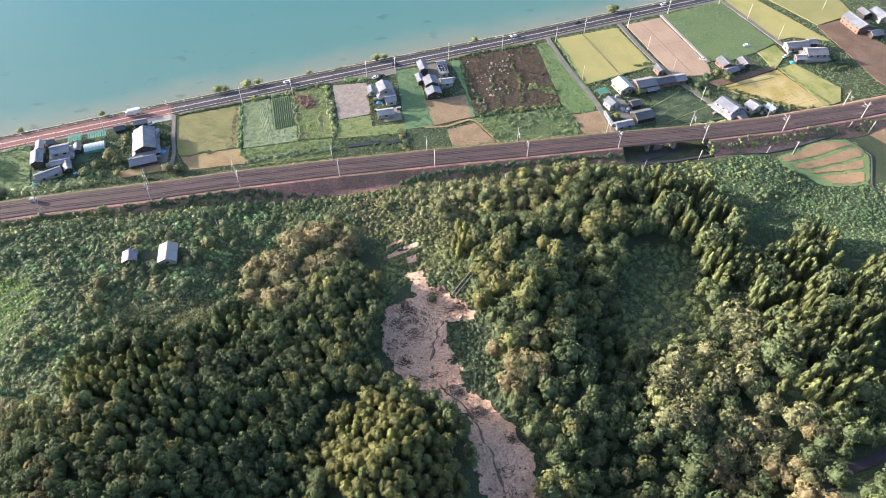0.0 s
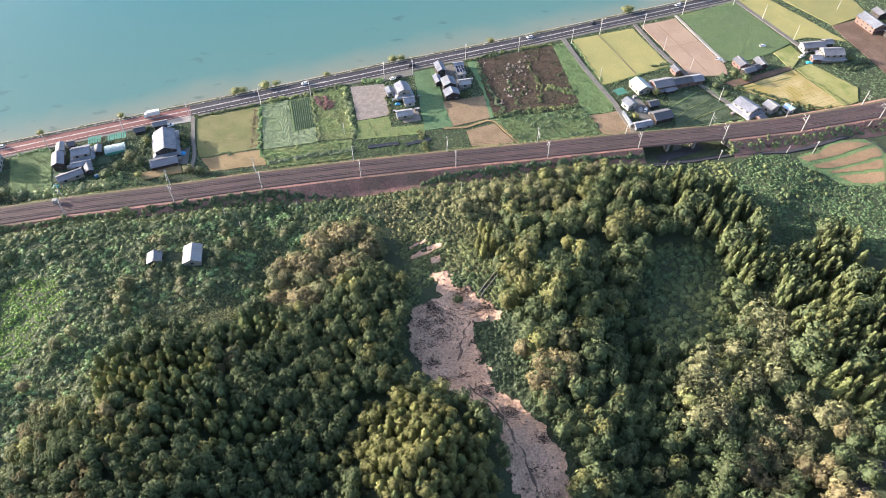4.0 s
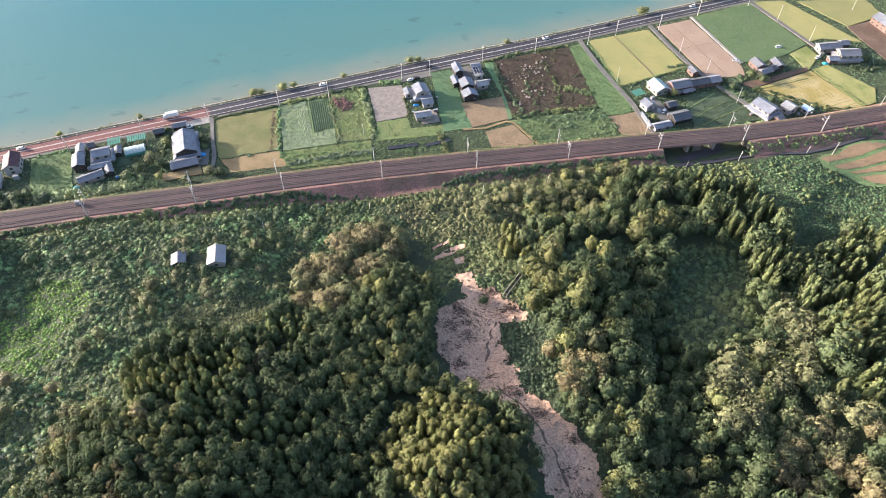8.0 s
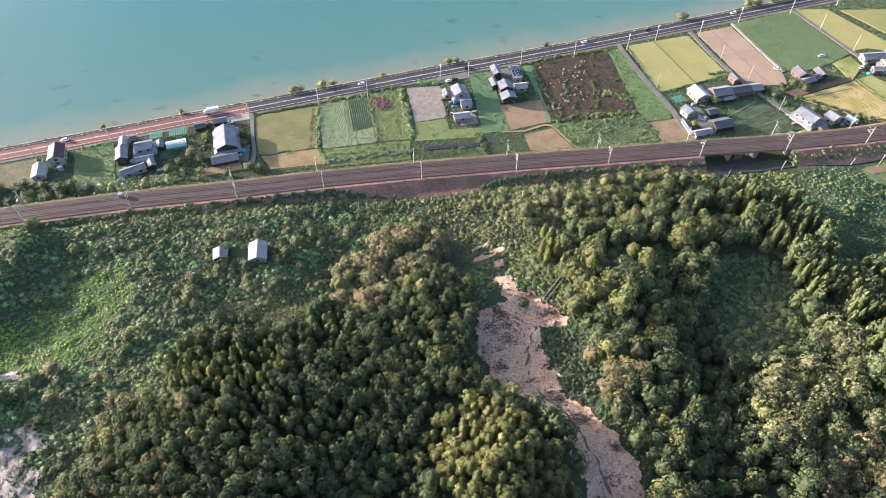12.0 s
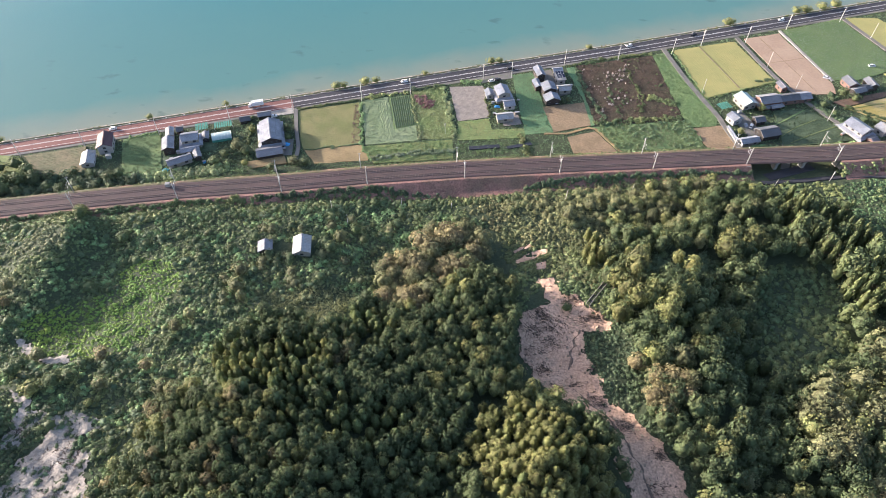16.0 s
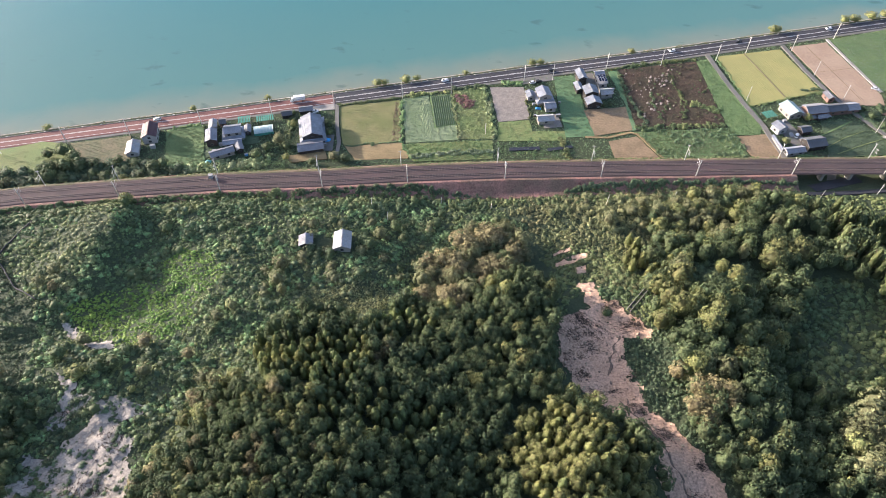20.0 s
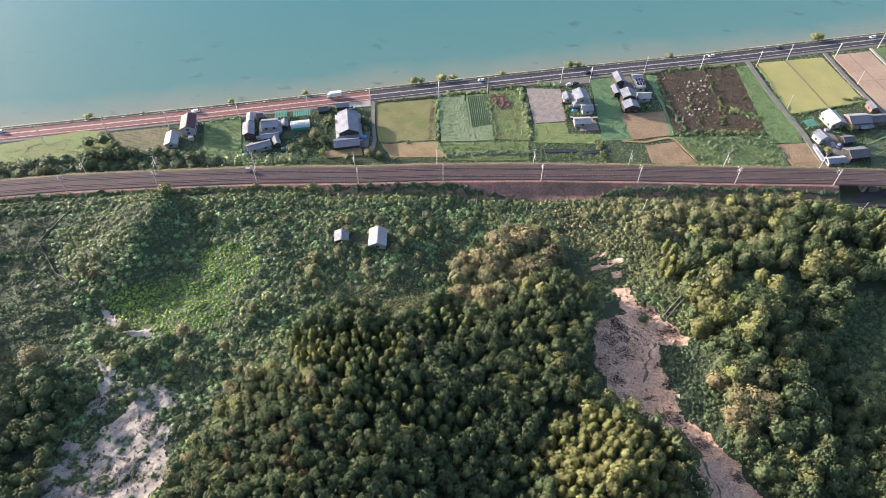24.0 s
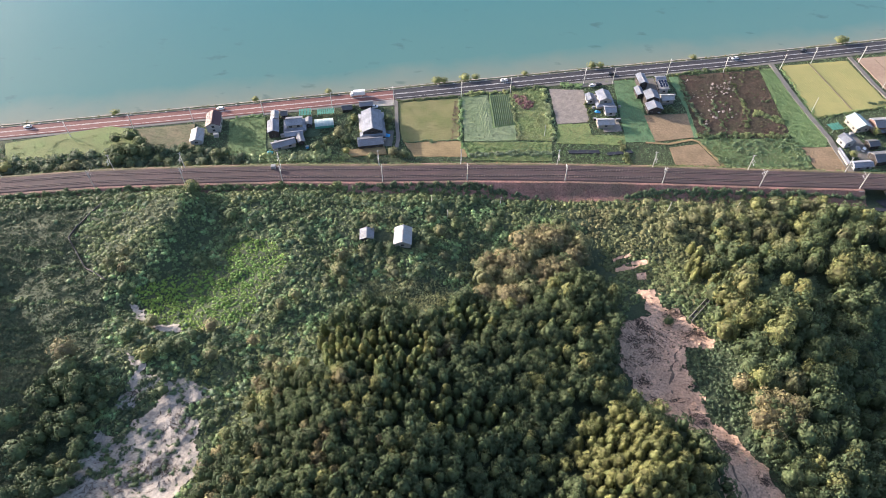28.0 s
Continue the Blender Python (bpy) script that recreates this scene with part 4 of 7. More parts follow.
landmark(((6.9, 204.0), (5.3, 192.4), (7.1, 187.6), (11.1, 190.6), (13.4, 183.7), (15.8, 186.6), (22.0, 190.1), (8, 198)), "lime", 9, 4)
landmark(((-152, 100), (-148, 97), (-153, 58), (-148, 55), (-157, 66), (-155, 72), (-144, 104), (-146, 62)), "autumn", 7, 6)
landmark(((-144, 100), (-150, 90), (-154, 78), (-145, 92), (-138, 107)), "limebroad", 8, 6)
landmark(((117, 160), (109, 148), (-48.5, 203.5), (-40.5, 197.3), (-45.7, 182.0)), "silver", 10, 8)
landmark(((19.7, 135.0), (26.3, 128.4), (30.1, 120.8), (24.0, 120.0), (26.9, 115.5), (35.8, 127.2)), "autumn", 10, 8)
landmark(((31.2, 138.0), (35.8, 135.9)), "silver", 10, 8)
landmark(((-77.1, 175), (-68.4, 179.7), (-56.0, 195.0), (-52.6, 197.2), (-48.9, 180), (-78.8, 160.7), (-69.4, 160.2), (-43.3, 191.1)), "autumn", 9, 11)
landmark(((15.2, 230.1), (25.7, 222.3), (36.9, 229.7), (48.9, 241.7), (22.3, 209), (9.6, 222.4), (-1.0, 216), (30, 215), (42, 222)), "silver", 6, 7)
wood(MOUND, 3.8, (("lime", 0.42), ("limebroad", 0.48), ("cedar", 0.1)), (), 3, (6, 8.5), 0.36)
wood(CEDARS, 3.6, (("cedar", 0.65), ("lime", 0.35)), (), 4, (6, 8.5))
wood(CEDAR_ROWS, 4.0, (("cedar", 0.8), ("lime", 0.1), ("broad", 0.1)), (), 14, (6, 9))
wood(CEDAR_TIP, 4.4, (("cedar", 0.7), ("lime", 0.3)), (BROWN_STRIP,), 15, (5.5, 8.5))
wood(BROWN_STRIP, 4.4, (("autumn", 0.7), ("silver", 0.3)), (), 16, (5, 7.5), 0.42)
wood(BROWN, 6.0, (("autumn", 0.6), ("silver", 0.3), ("broad", 0.1)), (), 6, (6, 9), 0.6)
wood(FINE_WOOD, 3.6, (("broad", 0.74), ("limebroad", 0.2), ("autumn", 0.06)), (), 17, (6, 8.5), 0.355)
WIDE_MOUND = [(-18 + (x + 18) * 1.1, 89 + (y - 89) * 1.1) for x, y in MOUND]
wood(WOOD_A, 4.0, (("broad", 0.88), ("limebroad", 0.07), ("cedar", 0.05)), (WIDE_MOUND, CEDARS, CEDAR_ROWS, CEDAR_TIP, BROWN_STRIP, FINE_WOOD, BROWN, DEBRIS), 5, (7, 10), 0.315)
wood(KNOLL_WOOD, 5.0, (("silver", 0.4), ("limebroad", 0.4), ("broad", 0.2)), (), 12, (5, 8), 0.5)
wood(GROVE, 4.3, (("bamboo", 0.9), ("broad", 0.1)), (MEADOW, WITHERED), 7, (10, 15), 0.4, 0.3)
wood(WITHERED, 6.4, (("silver", 0.88), ("limebroad", 0.12)), (), 8, (9.5, 13), 0.5)
wood(BROWN_EAST, 6.6, (("silver", 0.45), ("autumn", 0.25), ("broad", 0.3)), (), 18, (7, 10), 0.52)
ROADSIDE = [(x - 1.5, y + 3.5) for x, y in FOREST_ROAD] + [(x + 1.5, y - 6.5) for x, y in FOREST_ROAD[::-1]]
# light trees kept few: the valley's shade is put into the dark mix
wood(WOOD_B, 5.4, (("broad", 0.86), ("limebroad", 0.03), ("cedar", 0.08), ("silver", 0.02)), (MEADOW, GROVE, WITHERED, BROWN_EAST, DEBRIS, HOLLOW, ROADSIDE, VALLEY), 9, (6, 11.5), 0.39, 0.08)
wood([(-230, 90), (-215, 90), (-205, 93), (-200, 82), (-203, 73), (-196, 50), (-212, 44), (-222, 68)], 4.4, (("broad", 0.95), ("silver", 0.05)), (), 10, (4, 7), 0.46)
# ---- low growth ----


def bushes(name, key, outline, spacing, radius, label, seed, keep_out=(), tall=0.8, cards=16, base=None, leafsize=0.30, chance=1.0):
    """Rounded bushes, weeds and vines as domes of small leaf clumps."""
    r = np.random.default_rng(seed)
    o = np.array(outline)
    lo, hi = o.min(0), o.max(0)
    n = int((hi[0] - lo[0]) * (hi[1] - lo[1]) / spacing**2)
    x, y = r.uniform(lo[0], hi[0], n), r.uniform(lo[1], hi[1], n)
    ok = inside(x + 1.2 * rough(x, y, 2.0, 3.0), y + 1.2 * rough(x, y, 1.6, 6.0), outline)
    ok &= 0.5 + 0.5 * rough(x, y, 6.0, seed * 0.7) + 0.3 * rough(x, y, 2.2, seed * 0.3) > 1 - chance - 0.05 * (chance >= 1) * 20
    for k in keep_out:
        ok &= ~inside(x, y, k)
    x, y = x[ok], y[ok]
    n = len(x)
    rad = radius * (0.45 + r.random(n) ** 2.4 * 1.35)
    z = soil(x, y) if base is None else base(x, y) if callable(base) else np.full(n, float(base))
    d = r.normal(size=(n, cards, 3))
    d[..., 2] = np.abs(d[..., 2]) + 0.15
    d /= np.linalg.norm(d, axis=2, keepdims=True)
    c = np.stack([x, y, z], -1)[:, None] + d * rad[:, None, None] * np.array([1, 1, tall]) * (0.82 + 0.3 * r.random((n, cards, 1)))
    nor = d + 0.24 * r.normal(size=d.shape)
    size = (leafsize * (0.6 + 0.8 * r.random((n, cards))) * np.sqrt(rad / radius)[:, None] * radius).ravel()
    v, f = leaves(c.reshape(-1, 3), nor.reshape(-1, 3), size, r)
    face = (nor if tall > 0.25 else np.array([0, 0, 1]) + 0.3 * nor).reshape(-1, 3).repeat(4, 0)
    if cards >= 12:
        a = np.arange(6) * np.pi / 3
        ring = np.concatenate([np.stack([0.74 * np.cos(a), 0.74 * np.sin(a), 0 * a - 0.1], -1), np.stack([0.46 * np.cos(a), 0.46 * np.sin(a), 0 * a + 0.5 * tall], -1)])
        core = np.stack([x, y, z], -1)[:, None] + ring * rad[:, None, None] * (1 + 0.12 * r.normal(size=(n, 12, 1)))
        q = np.array([(k, (k + 1) % 6, 6 + (k + 1) % 6, 6 + k) for k in range(6)] + [(6, 7, 8, 9), (9, 10, 11, 6)])
        f = np.concatenate([f, (q[None] + (np.arange(n) * 12)[:, None, None] + len(v)).reshape(-1, 4)])
        v = np.concatenate([v, core.reshape(-1, 3)])
        face = np.concatenate([face, np.tile(ring + np.array([0, 0, 0.2]), (n, 1))])
    face = face / np.linalg.norm(face, axis=1, keepdims=True)
    return tagged(new(name, mesh_from(name, v, f, M[key], True, face)), label, "undergrowth", "", "stuff")


WEST = [(-345, 40), (-345, 183), (-300, 189), (-250, 195), (-190, 203), (-140, 213), (-97, 221), (-60, 226), (-38, 210), (-57, 206), (-85, 176), (-84, 158), (-102, 138), (-131, 133), (-139, 120), (-139, 104), (-147, 97), (-154, 87), (-158.5, 71), (-160, 40)]
BRIGHT = [(-222.4, 135.6), (-209.1, 145.7), (-191.4, 156.8), (-195.6, 166.4), (-188.0, 174.3), (-173.7, 172.3), (-164.0, 160.2), (-171.8, 146.9), (-167.8, 131.5), (-176.5, 124.1), (-189.9, 118.0), (-208.5, 122.8)]
LIT_RIDGE = [(-258.9, 151.3), (-261.9, 161.0), (-243, 170.3), (-237, 183.9), (-238, 204), (-230, 202.7), (-223.5, 180), (-222.8, 171.2), (-223.5, 158.7), (-221.6, 145.8), (-234.2, 137.8), (-244.9, 146.5)]
FAR_WEST = [(-400, 187), (-337.3, 187.1), (-266.4, 193.4), (-262.2, 157.1), (-235.8, 135.4), (-225.7, 120.8), (-219.2, 103.6), (-210.7, 81.3), (-194.5, 50.0), (-200, 30), (-400, 30)]
GREY_BAND = [(-194.2, 99.4), (-186.2, 99.7), (-189.1, 85.4), (-190.6, 70.6), (-197.2, 71.4), (-196.9, 86.2)]
OLIVE = [(-130.9, 158), (-103.6, 167), (-86, 161), (-103, 141), (-128, 145)]
YARD = [(-138, 182), (-114, 181), (-114, 191), (-138, 188)]
bushes("hillside_weeds", "weedleaf", WEST, 1.15, 0.8, "tangled green weeds and vines over abandoned terraces", 21, SANDS + (BRIGHT, LIT_RIDGE, OLIVE, YARD, FAR_WEST), 0.55, 12, None, 0.3)
bushes("far_slope_grass", "shadegrass", [(-345, 40), (-345, 183), (-300, 189), (-266, 194), (-262, 157), (-236, 135), (-225, 121), (-219, 103), (-210, 81), (-194, 50), (-200, 40)], 0.95, 0.75, "rough grass over old terraces, darkened for shade", 59, SANDS, 0.45, 10, None, 0.34)
bushes("far_slope_shrubs", "darkleaf", FAR_WEST[1:-2] + [(-230, 43)], 4.6, 1.1, "low dark bushes among the rough grass", 60, (), 0.8, 26, None, 0.22, 0.5)
# dark leaves stand for the shadow gap round the mound
bushes("mound_foot", "darkleaf", [(-55, 60), (-48, 102), (-36, 114), (-14, 117), (0, 112), (6, 100), (-6, 107), (-25, 111), (-42, 98), (-40, 70)], 2.2, 2.0, "dark shrubs standing for shadow round a wooded mound", 48, (DEBRIS,), 1.0, 34, None, 0.2)
bushes("wood_edge", "darkleaf", [(-146, 108), (-140, 118), (-134, 120), (-124, 108), (-116, 104), (-128, 98), (-146, 102)], 1.2, 1.1, "dark shrubs along the edge of the wood", 44, (), 0.9, 24, None, 0.24)
bushes("dark_clumps", "broad", WEST, 4.2, 1.9, "dark clumps of taller shrubs on the slope", 49, SANDS + (BRIGHT, LIT_RIDGE, OLIVE, YARD, FAR_WEST), 1.1, 60, None, 0.16, 0.32)
bushes("hillside_shrubs", "darkleaf", WEST, 2.4, 1.15, "dark green shrubs scattered over the slope", 22, SANDS + (BRIGHT, LIT_RIDGE, OLIVE, YARD, FAR_WEST), 1.0, 34, None, 0.2, 0.45)
bushes("pale_shrubs", "lush_leaf", WEST, 3.0, 1.0, "grey-green bushes scattered over the slope", 32, SANDS + (BRIGHT, YARD, FAR_WEST), 1.0, 30, None, 0.2, 0.4)
bushes("round_bushes", "silver", [(-150, 150), (-150, 196), (-90, 212), (-70, 200), (-88, 172), (-120, 160)], 6.5, 2.2, "rounded grey-brown bushes on the slope", 38, (YARD, OLIVE), 1.0, 90, None, 0.13, 0.75)
bushes("vine_patches", "kudzu", WEST, 1.6, 0.95, "bright green vines in patches over the slope", 47, SANDS + (BRIGHT, LIT_RIDGE, OLIVE, YARD, FAR_WEST), 0.7, 20, None, 0.25, 0.45)
bushes("bright_grass", "sunleaf", BRIGHT, 0.8, 0.6, "bright green grass in a sunlit hollow", 33, SANDS, 0.45, 14, None, 0.26)
# the ridge's sunny side is made brighter by its paler leaf colour
bushes("lit_vines", "lush_leaf", LIT_RIDGE, 1.05, 0.8, "sunlit vines over a ridge", 34, (), 0.8, 20, None, 0.24)
bushes("olive_grass", "oliveleaf", OLIVE, 0.75, 0.65, "olive and yellowish tall grass on a terrace", 35, (), 0.5, 9, None, 0.4)
bushes("meadow_shrubs", "weedleaf", MEADOW, 1.6, 1.25, "low dark green shrubs in a clearing", 23, (), 0.85, 30, None, 0.2)
KNOLL = [(-38, 212), (-60, 228), (0, 238), (60, 248), (70, 246), (40, 240), (18, 222), (22, 205), (12, 190), (13, 178), (-8, 180), (-30, 190)]
bushes("knoll_scrub", "oliveleaf", [(-36, 221), (-30, 229), (-13, 238), (9, 243), (45, 246), (40, 236), (18, 226), (12, 211), (-1, 210), (-16, 217)], 1.9, 1.5, "olive scrub and tall grass on a sunlit knoll", 24, (), 1.0, 40, None, 0.19)
bushes("slope_tufts", "reedgrass", [(-32, 216), (-3, 212), (14, 204), (10, 176), (-1, 169), (-3, 176), (-12, 187), (-29, 187)], 1.5, 0.7, "yellowish tall grass on old terraces", 31, (DEBRIS,) + BARES, 0.8, 14, None, 0.28, 0.6)
bushes("terrace_grass", "oliveleaf", KNOLL, 1.1, 0.9, "green grass over old terraces", 36, (DEBRIS,) + BARES, 0.5, 12)
SHADY = [(131, 203), (133, 184), (150, 188), (161, 203), (170, 200), (185, 181), (150, 207), (135, 237), (130, 228)]
bushes("shady_field", "fieldleaf", SHADY, 1.0, 0.75, "lush green overgrown field below a grove", 30, (), 0.45, 12, None, 0.27)
LOWER = [(136.7, 253.2), (148, 258.5), (167, 257), (172, 249), (185, 237), (209, 234), (225, 240), (260, 215), (260, 160), (215, 176), (185, 181), (150, 206), (134, 236)]
bushes("field_edge", "lushfine", FIELD, 0.7, 0.3, "grassy ridges round bare field terraces", 39, TERRACES, 0.5, 8, None, 0.45)
bushes("lower_shrubs", "weedleaf", LOWER, 5.0, 1.2, "pale bushes in the overgrown field", 40, (FIELD,), 0.9, 24, None, 0.22, 0.5)
bushes("lower_field", "fieldleaf", LOWER, 1.0, 0.75, "lush green overgrown field below the railway", 25, (FIELD,), 0.45, 12, None, 0.27)
bushes("grove_shrubs", "darkleaf", GROVE, 1.9, 1.6, "dark shrubs under a bright grove", 58, (MEADOW,), 1.0, 22, None, 0.24)
# hollow cleared of trees to look shaded; dark leaves deepen it
bushes("hollow_shrubs", "darkleaf", HOLLOW, 1.8, 1.6, "dark shrubs in a shaded hollow of the wood", 57, (), 0.9, 26, None, 0.22)
bushes("valley_scrub", "darkleaf", [(2, 152), (13.5, 156), (20, 160), (27, 150), (26, 138), (29, 112), (37, 95), (38, 60), (33, 60), (31, 90), (17.9, 113), (8.0, 120.0), (1.4, 142.7)], 1.1, 0.8, "low green scrub beside the debris flow", 26, (DEBRIS,), 0.7, 16)
bushes("sand_band", "darkleaf", GREY_BAND, 1.2, 1.1, "dark green bushes between the sandy scars", 28, (), 0.9, 18)
bushes("sand_tongues", "weedleaf", [(-200, 62), (-192, 66), (-178, 62), (-170, 66), (-172, 62), (-182, 56), (-196, 58)], 1.2, 0.95, "green scrub across the sandy scar", 29, (), 0.8, 16, None, 0.3, 0.8)
bushes("sand_scrub", "darkleaf", [(-222, 128), (-188, 126), (-162, 95), (-160, 50), (-210, 45), (-215, 100)], 1.5, 0.9, "small dark bushes on the sandy scar", 27, (), 0.9, 18, None, 0.26, 0.26)
bushes("debris_scrub", "weedleaf", [(-28, 184), (-30, 200), (-8, 204), (8, 190), (18, 178), (18, 160), (15, 155), (6, 164), (-4, 171), (-12, 178), (-22, 160), (-26, 150)], 1.2, 0.9, "green scrub at the edge of the debris", 37, (DEBRIS,) + BARES, 0.7, 14)


def hedge_off(x):
    """How far south of the line the ivy-covered fence runs: beside the tracks in the west, down the bank in the east."""
    return np.interp(x, (-340, -92, -78, -58, -46, -30, -16, 0, 50, 92), (-2.4, -2.4, -6.5, -10, -12.3, -12, -6, -3.4, -3.2, -4.4))


for x0, x1, key, seed in ((-340, -150, "weedleaf", 45), (-150, -76, "darkleaf", 41), (-76, 92, "darkleaf", 42)):
    xs = np.arange(x0, x1 + 0.1, 6.0)
    line = [(float(x), float(rail_y(x) + hedge_off(x)) - 0.8) for x in xs] + [(float(x), float(rail_y(x) + hedge_off(x)) + 0.8) for x in xs[::-1]]
    bushes("trackside_hedge", key, line, 0.5, 0.8, "dark ivy-covered fence line below the tracks", seed, (), 1.3, 18, lambda x, y: np.interp(y - rail_y(x), (-11, -6.5, -1), (0, 3.2, 6.25)), 0.26)
bushes("slope_shade", "weedleaf", [(float(x), float(rail_y(x)) - 16) for x in np.arange(-345, 61, 8.0)] + [(float(x), float(rail_y(x) + hedge_off(x))) for x in np.arange(60, -346, -8.0)], 1.3, 1.1, "green tangle at the foot of the railway bank", 46, (), 0.9, 16, lambda x, y: np.maximum(soil(x, y), np.interp(y - rail_y(x), (-11, -6.5, -1), (0, 3.0, 5.6))), 0.26)


def strip(x0, x1, a, b, along):
    xs = np.arange(x0, x1 + 0.1, 8.0)
    return [(float(x), float(along(x)) + a) for x in xs] + [(float(x), float(along(x)) + b) for x in xs[::-1]]


bushes("shore_grass", "reedgrass", strip(-345, 330, 4.8, 7.6, road_y), 1.1, 0.55, "dry yellowish grass on the lake bank", 51, (), 0.7, 10, -0.1, 0.36, 0.75)
bushes("verge_grass", "weedleaf", strip(-150, 330, -9.5, -8.0, road_y), 1.0, 0.55, "weeds along the roadside", 52, (), 0.7, 10, 0.0, 0.36, 0.8)
bushes("bank_weeds", "bankleaf", [(-80, 228), (-60, 227.5), (-46, 228.5), (-30, 231.5), (-16, 239), (0, 244.5), (50, 251.5), (90, 256.5), (90, 258.5), (50, 252.6), (0, 245.4), (-46, 238), (-80, 232)], 1.1, 0.5, "reddish weeds on the railway bank", 53, (), 0.6, 10, lambda x, y: np.interp(y - rail_y(x), (-11, -6.5, -1), (0, 3.2, 6.25)), 0.34, 0.65)
bushes("north_bank_weeds", "weedleaf", strip(-345, 90, 14.2, 20, rail_y), 1.3, 0.9, "weeds along the foot of the embankment", 54, (), 0.7, 12, lambda x, y: np.interp(y - rail_y(x), (12.6, 15, 21), (6.2, 4.5, -0.4)), 0.3, 0.8)

bushes("bank_scrub", "weedleaf", strip(138, 262, -9.5, -1.8, rail_y), 1.2, 0.8, "green scrub on the railway bank beyond the bridge", 50, (), 0.8, 14, lambda x, y: np.interp(y - rail_y(x), (-11, -6.5, -1), (0, 3.2, 6.25)), 0.28, 0.75)
bushes("underpass_weeds", "weedleaf", [(70, 246), (92, 250), (128, 255), (136, 252), (133, 237), (100, 230), (98, 241)], 1.2, 0.9, "weeds on the ground before the bridge", 55, (), 0.7, 13)
bushes("bank_weeds", "bankleaf", strip(138, 262, -6.0, -1.2, rail_y), 1.4, 0.6, "reddish weeds on the railway bank", 56, (), 0.6, 12, lambda x, y: np.interp(y - rail_y(x), (-11, -6.5, -1), (0, 3.2, 6.25)), 0.3, 0.6)

# ---- buildings ----


def house(x, y, length, width, turn, eave, ridge, roof_key, wall_key, label, name="house", pitch=0.42, base=0.0, windows=2, over=0.55, skirt=False, flat=False):
    """A gabled building. length and width are those of the roof; ridge 'u' runs along the length, 'v' along the width."""
    if ridge == "v":
        length, width, turn = width, length, turn + 90
    h = thing(name, pose(x, y, base, 0, 0, turn), label, "building" if name != "house" else "house")
    eave *= 0.82
    a, b = length / 2, width / 2
    wa, wb = a - over, b - over
    top = eave + (0.15 if flat else pitch * b)
    bm = bmesh.new()
    ring = [(-wa, -wb), (wa, -wb), (wa, wb), (-wa, wb)]
    low = [bm.verts.new((p[0], p[1], -1.2)) for p in ring]
    high = [bm.verts.new((p[0], p[1], eave + (0.0 if flat else pitch * over) - 0.06)) for p in ring]
    for k in range(4):
        if flat or k in (0, 2):
            bm.faces.new((low[k], low[(k + 1) % 4], high[(k + 1) % 4], high[k]))
    if flat:
        bm.faces.new(high)
    else:
        for s, (p, q) in ((1, (1, 2)), (-1, (3, 0))):
            apex = bm.verts.new((s * wa, 0, top - 0.08))
            bm.faces.new((low[p], low[q], high[q], apex, high[p]))
    wall = part("wall", bm, M[wall_key], h)
    thick = 0.16
    if flat:
        bm = bmesh.new()
        box(bm, -a, a, -b, b, eave, eave + 0.2)
        part("roof", bm, M[roof_key], h)
    else:
        slope = math.hypot(b, top - eave)
        n = max(2, int(length / 0.9))
        line = [(-a, 0.0)]
        for k in range(n + 1):
            u = -a + 0.12 + (length - 0.24) * k / n
            line += [(u - 0.06, thick), (u - 0.05, thick + 0.08), (u + 0.05, thick + 0.08), (u + 0.06, thick)]
        line.append((a, 0.0))
        for s in (-1, 1):
            bm = bmesh.new()
            m = Matrix.Translation((0, s * b, eave)) @ Matrix.Rotation(math.atan2(top - eave, b) * -s, 4, "X")
            ends = [[bm.verts.new(m @ Vector((u, yy, z))) for u, z in line] for yy in (0, -s * slope)]
            for k in range(len(line)):
                q = (k + 1) % len(line)
                bm.faces.new((ends[0][k], ends[0][q], ends[1][q], ends[1][k]))
            bmesh.ops.recalc_face_normals(bm, faces=bm.faces)
            part("roof_slope", bm, M[roof_key], h)
        bm = bmesh.new()
        box(bm, -a - 0.05, a + 0.05, -0.22, 0.22, top + 0.05, top + 0.36)
        part("roof_ridge", bm, M[roof_key], h)
    if skirt:
        # a lower roof that runs round the house, hipped at its corners
        inner, outer, z0, z1 = -0.3, 1.5, eave * 0.42, eave * 0.42 + 0.8
        low = [Vector((sx * (a + outer), sy * (b + outer), z0)) for sx, sy in ((-1, -1), (1, -1), (1, 1), (-1, 1))]
        high = [Vector((sx * (a + inner), sy * (b + inner), z1)) for sx, sy in ((-1, -1), (1, -1), (1, 1), (-1, 1))]
        for k in range(4):
            q = (k + 1) % 4
            bm = bmesh.new()
            up = Vector((0, 0, 0.15))
            vs = [bm.verts.new(v) for v in (low[k], low[q], high[q], high[k], low[k] + up, low[q] + up, high[q] + up, high[k] + up)]
            for f in ((3, 2, 1, 0), (4, 5, 6, 7), (0, 1, 5, 4), (1, 2, 6, 5), (2, 3, 7, 6), (3, 0, 4, 7)):
                bm.faces.new([vs[i] for i in f])
            part("lower_roof", bm, M[roof_key], h)
            bm = bmesh.new()
            rod(bm, low[k] + up, high[k] + up, 0.12, 0.12, 5)
            part("hip_ridge", bm, M[roof_key], h)
        bm = bmesh.new()
        box(bm, -wa - 1.1, wa + 1.1, -wb - 1.1, wb + 1.1, -0.9, z0 + 0.1)
        part("ground_floor", bm, M[wall_key], h)
    # windows on the long sides and the gables
    sides = [(0, -wb, 0, wa), (0, wb, 180, wa), (wa, 0, 90, wb), (-wa, 0, -90, wb)]
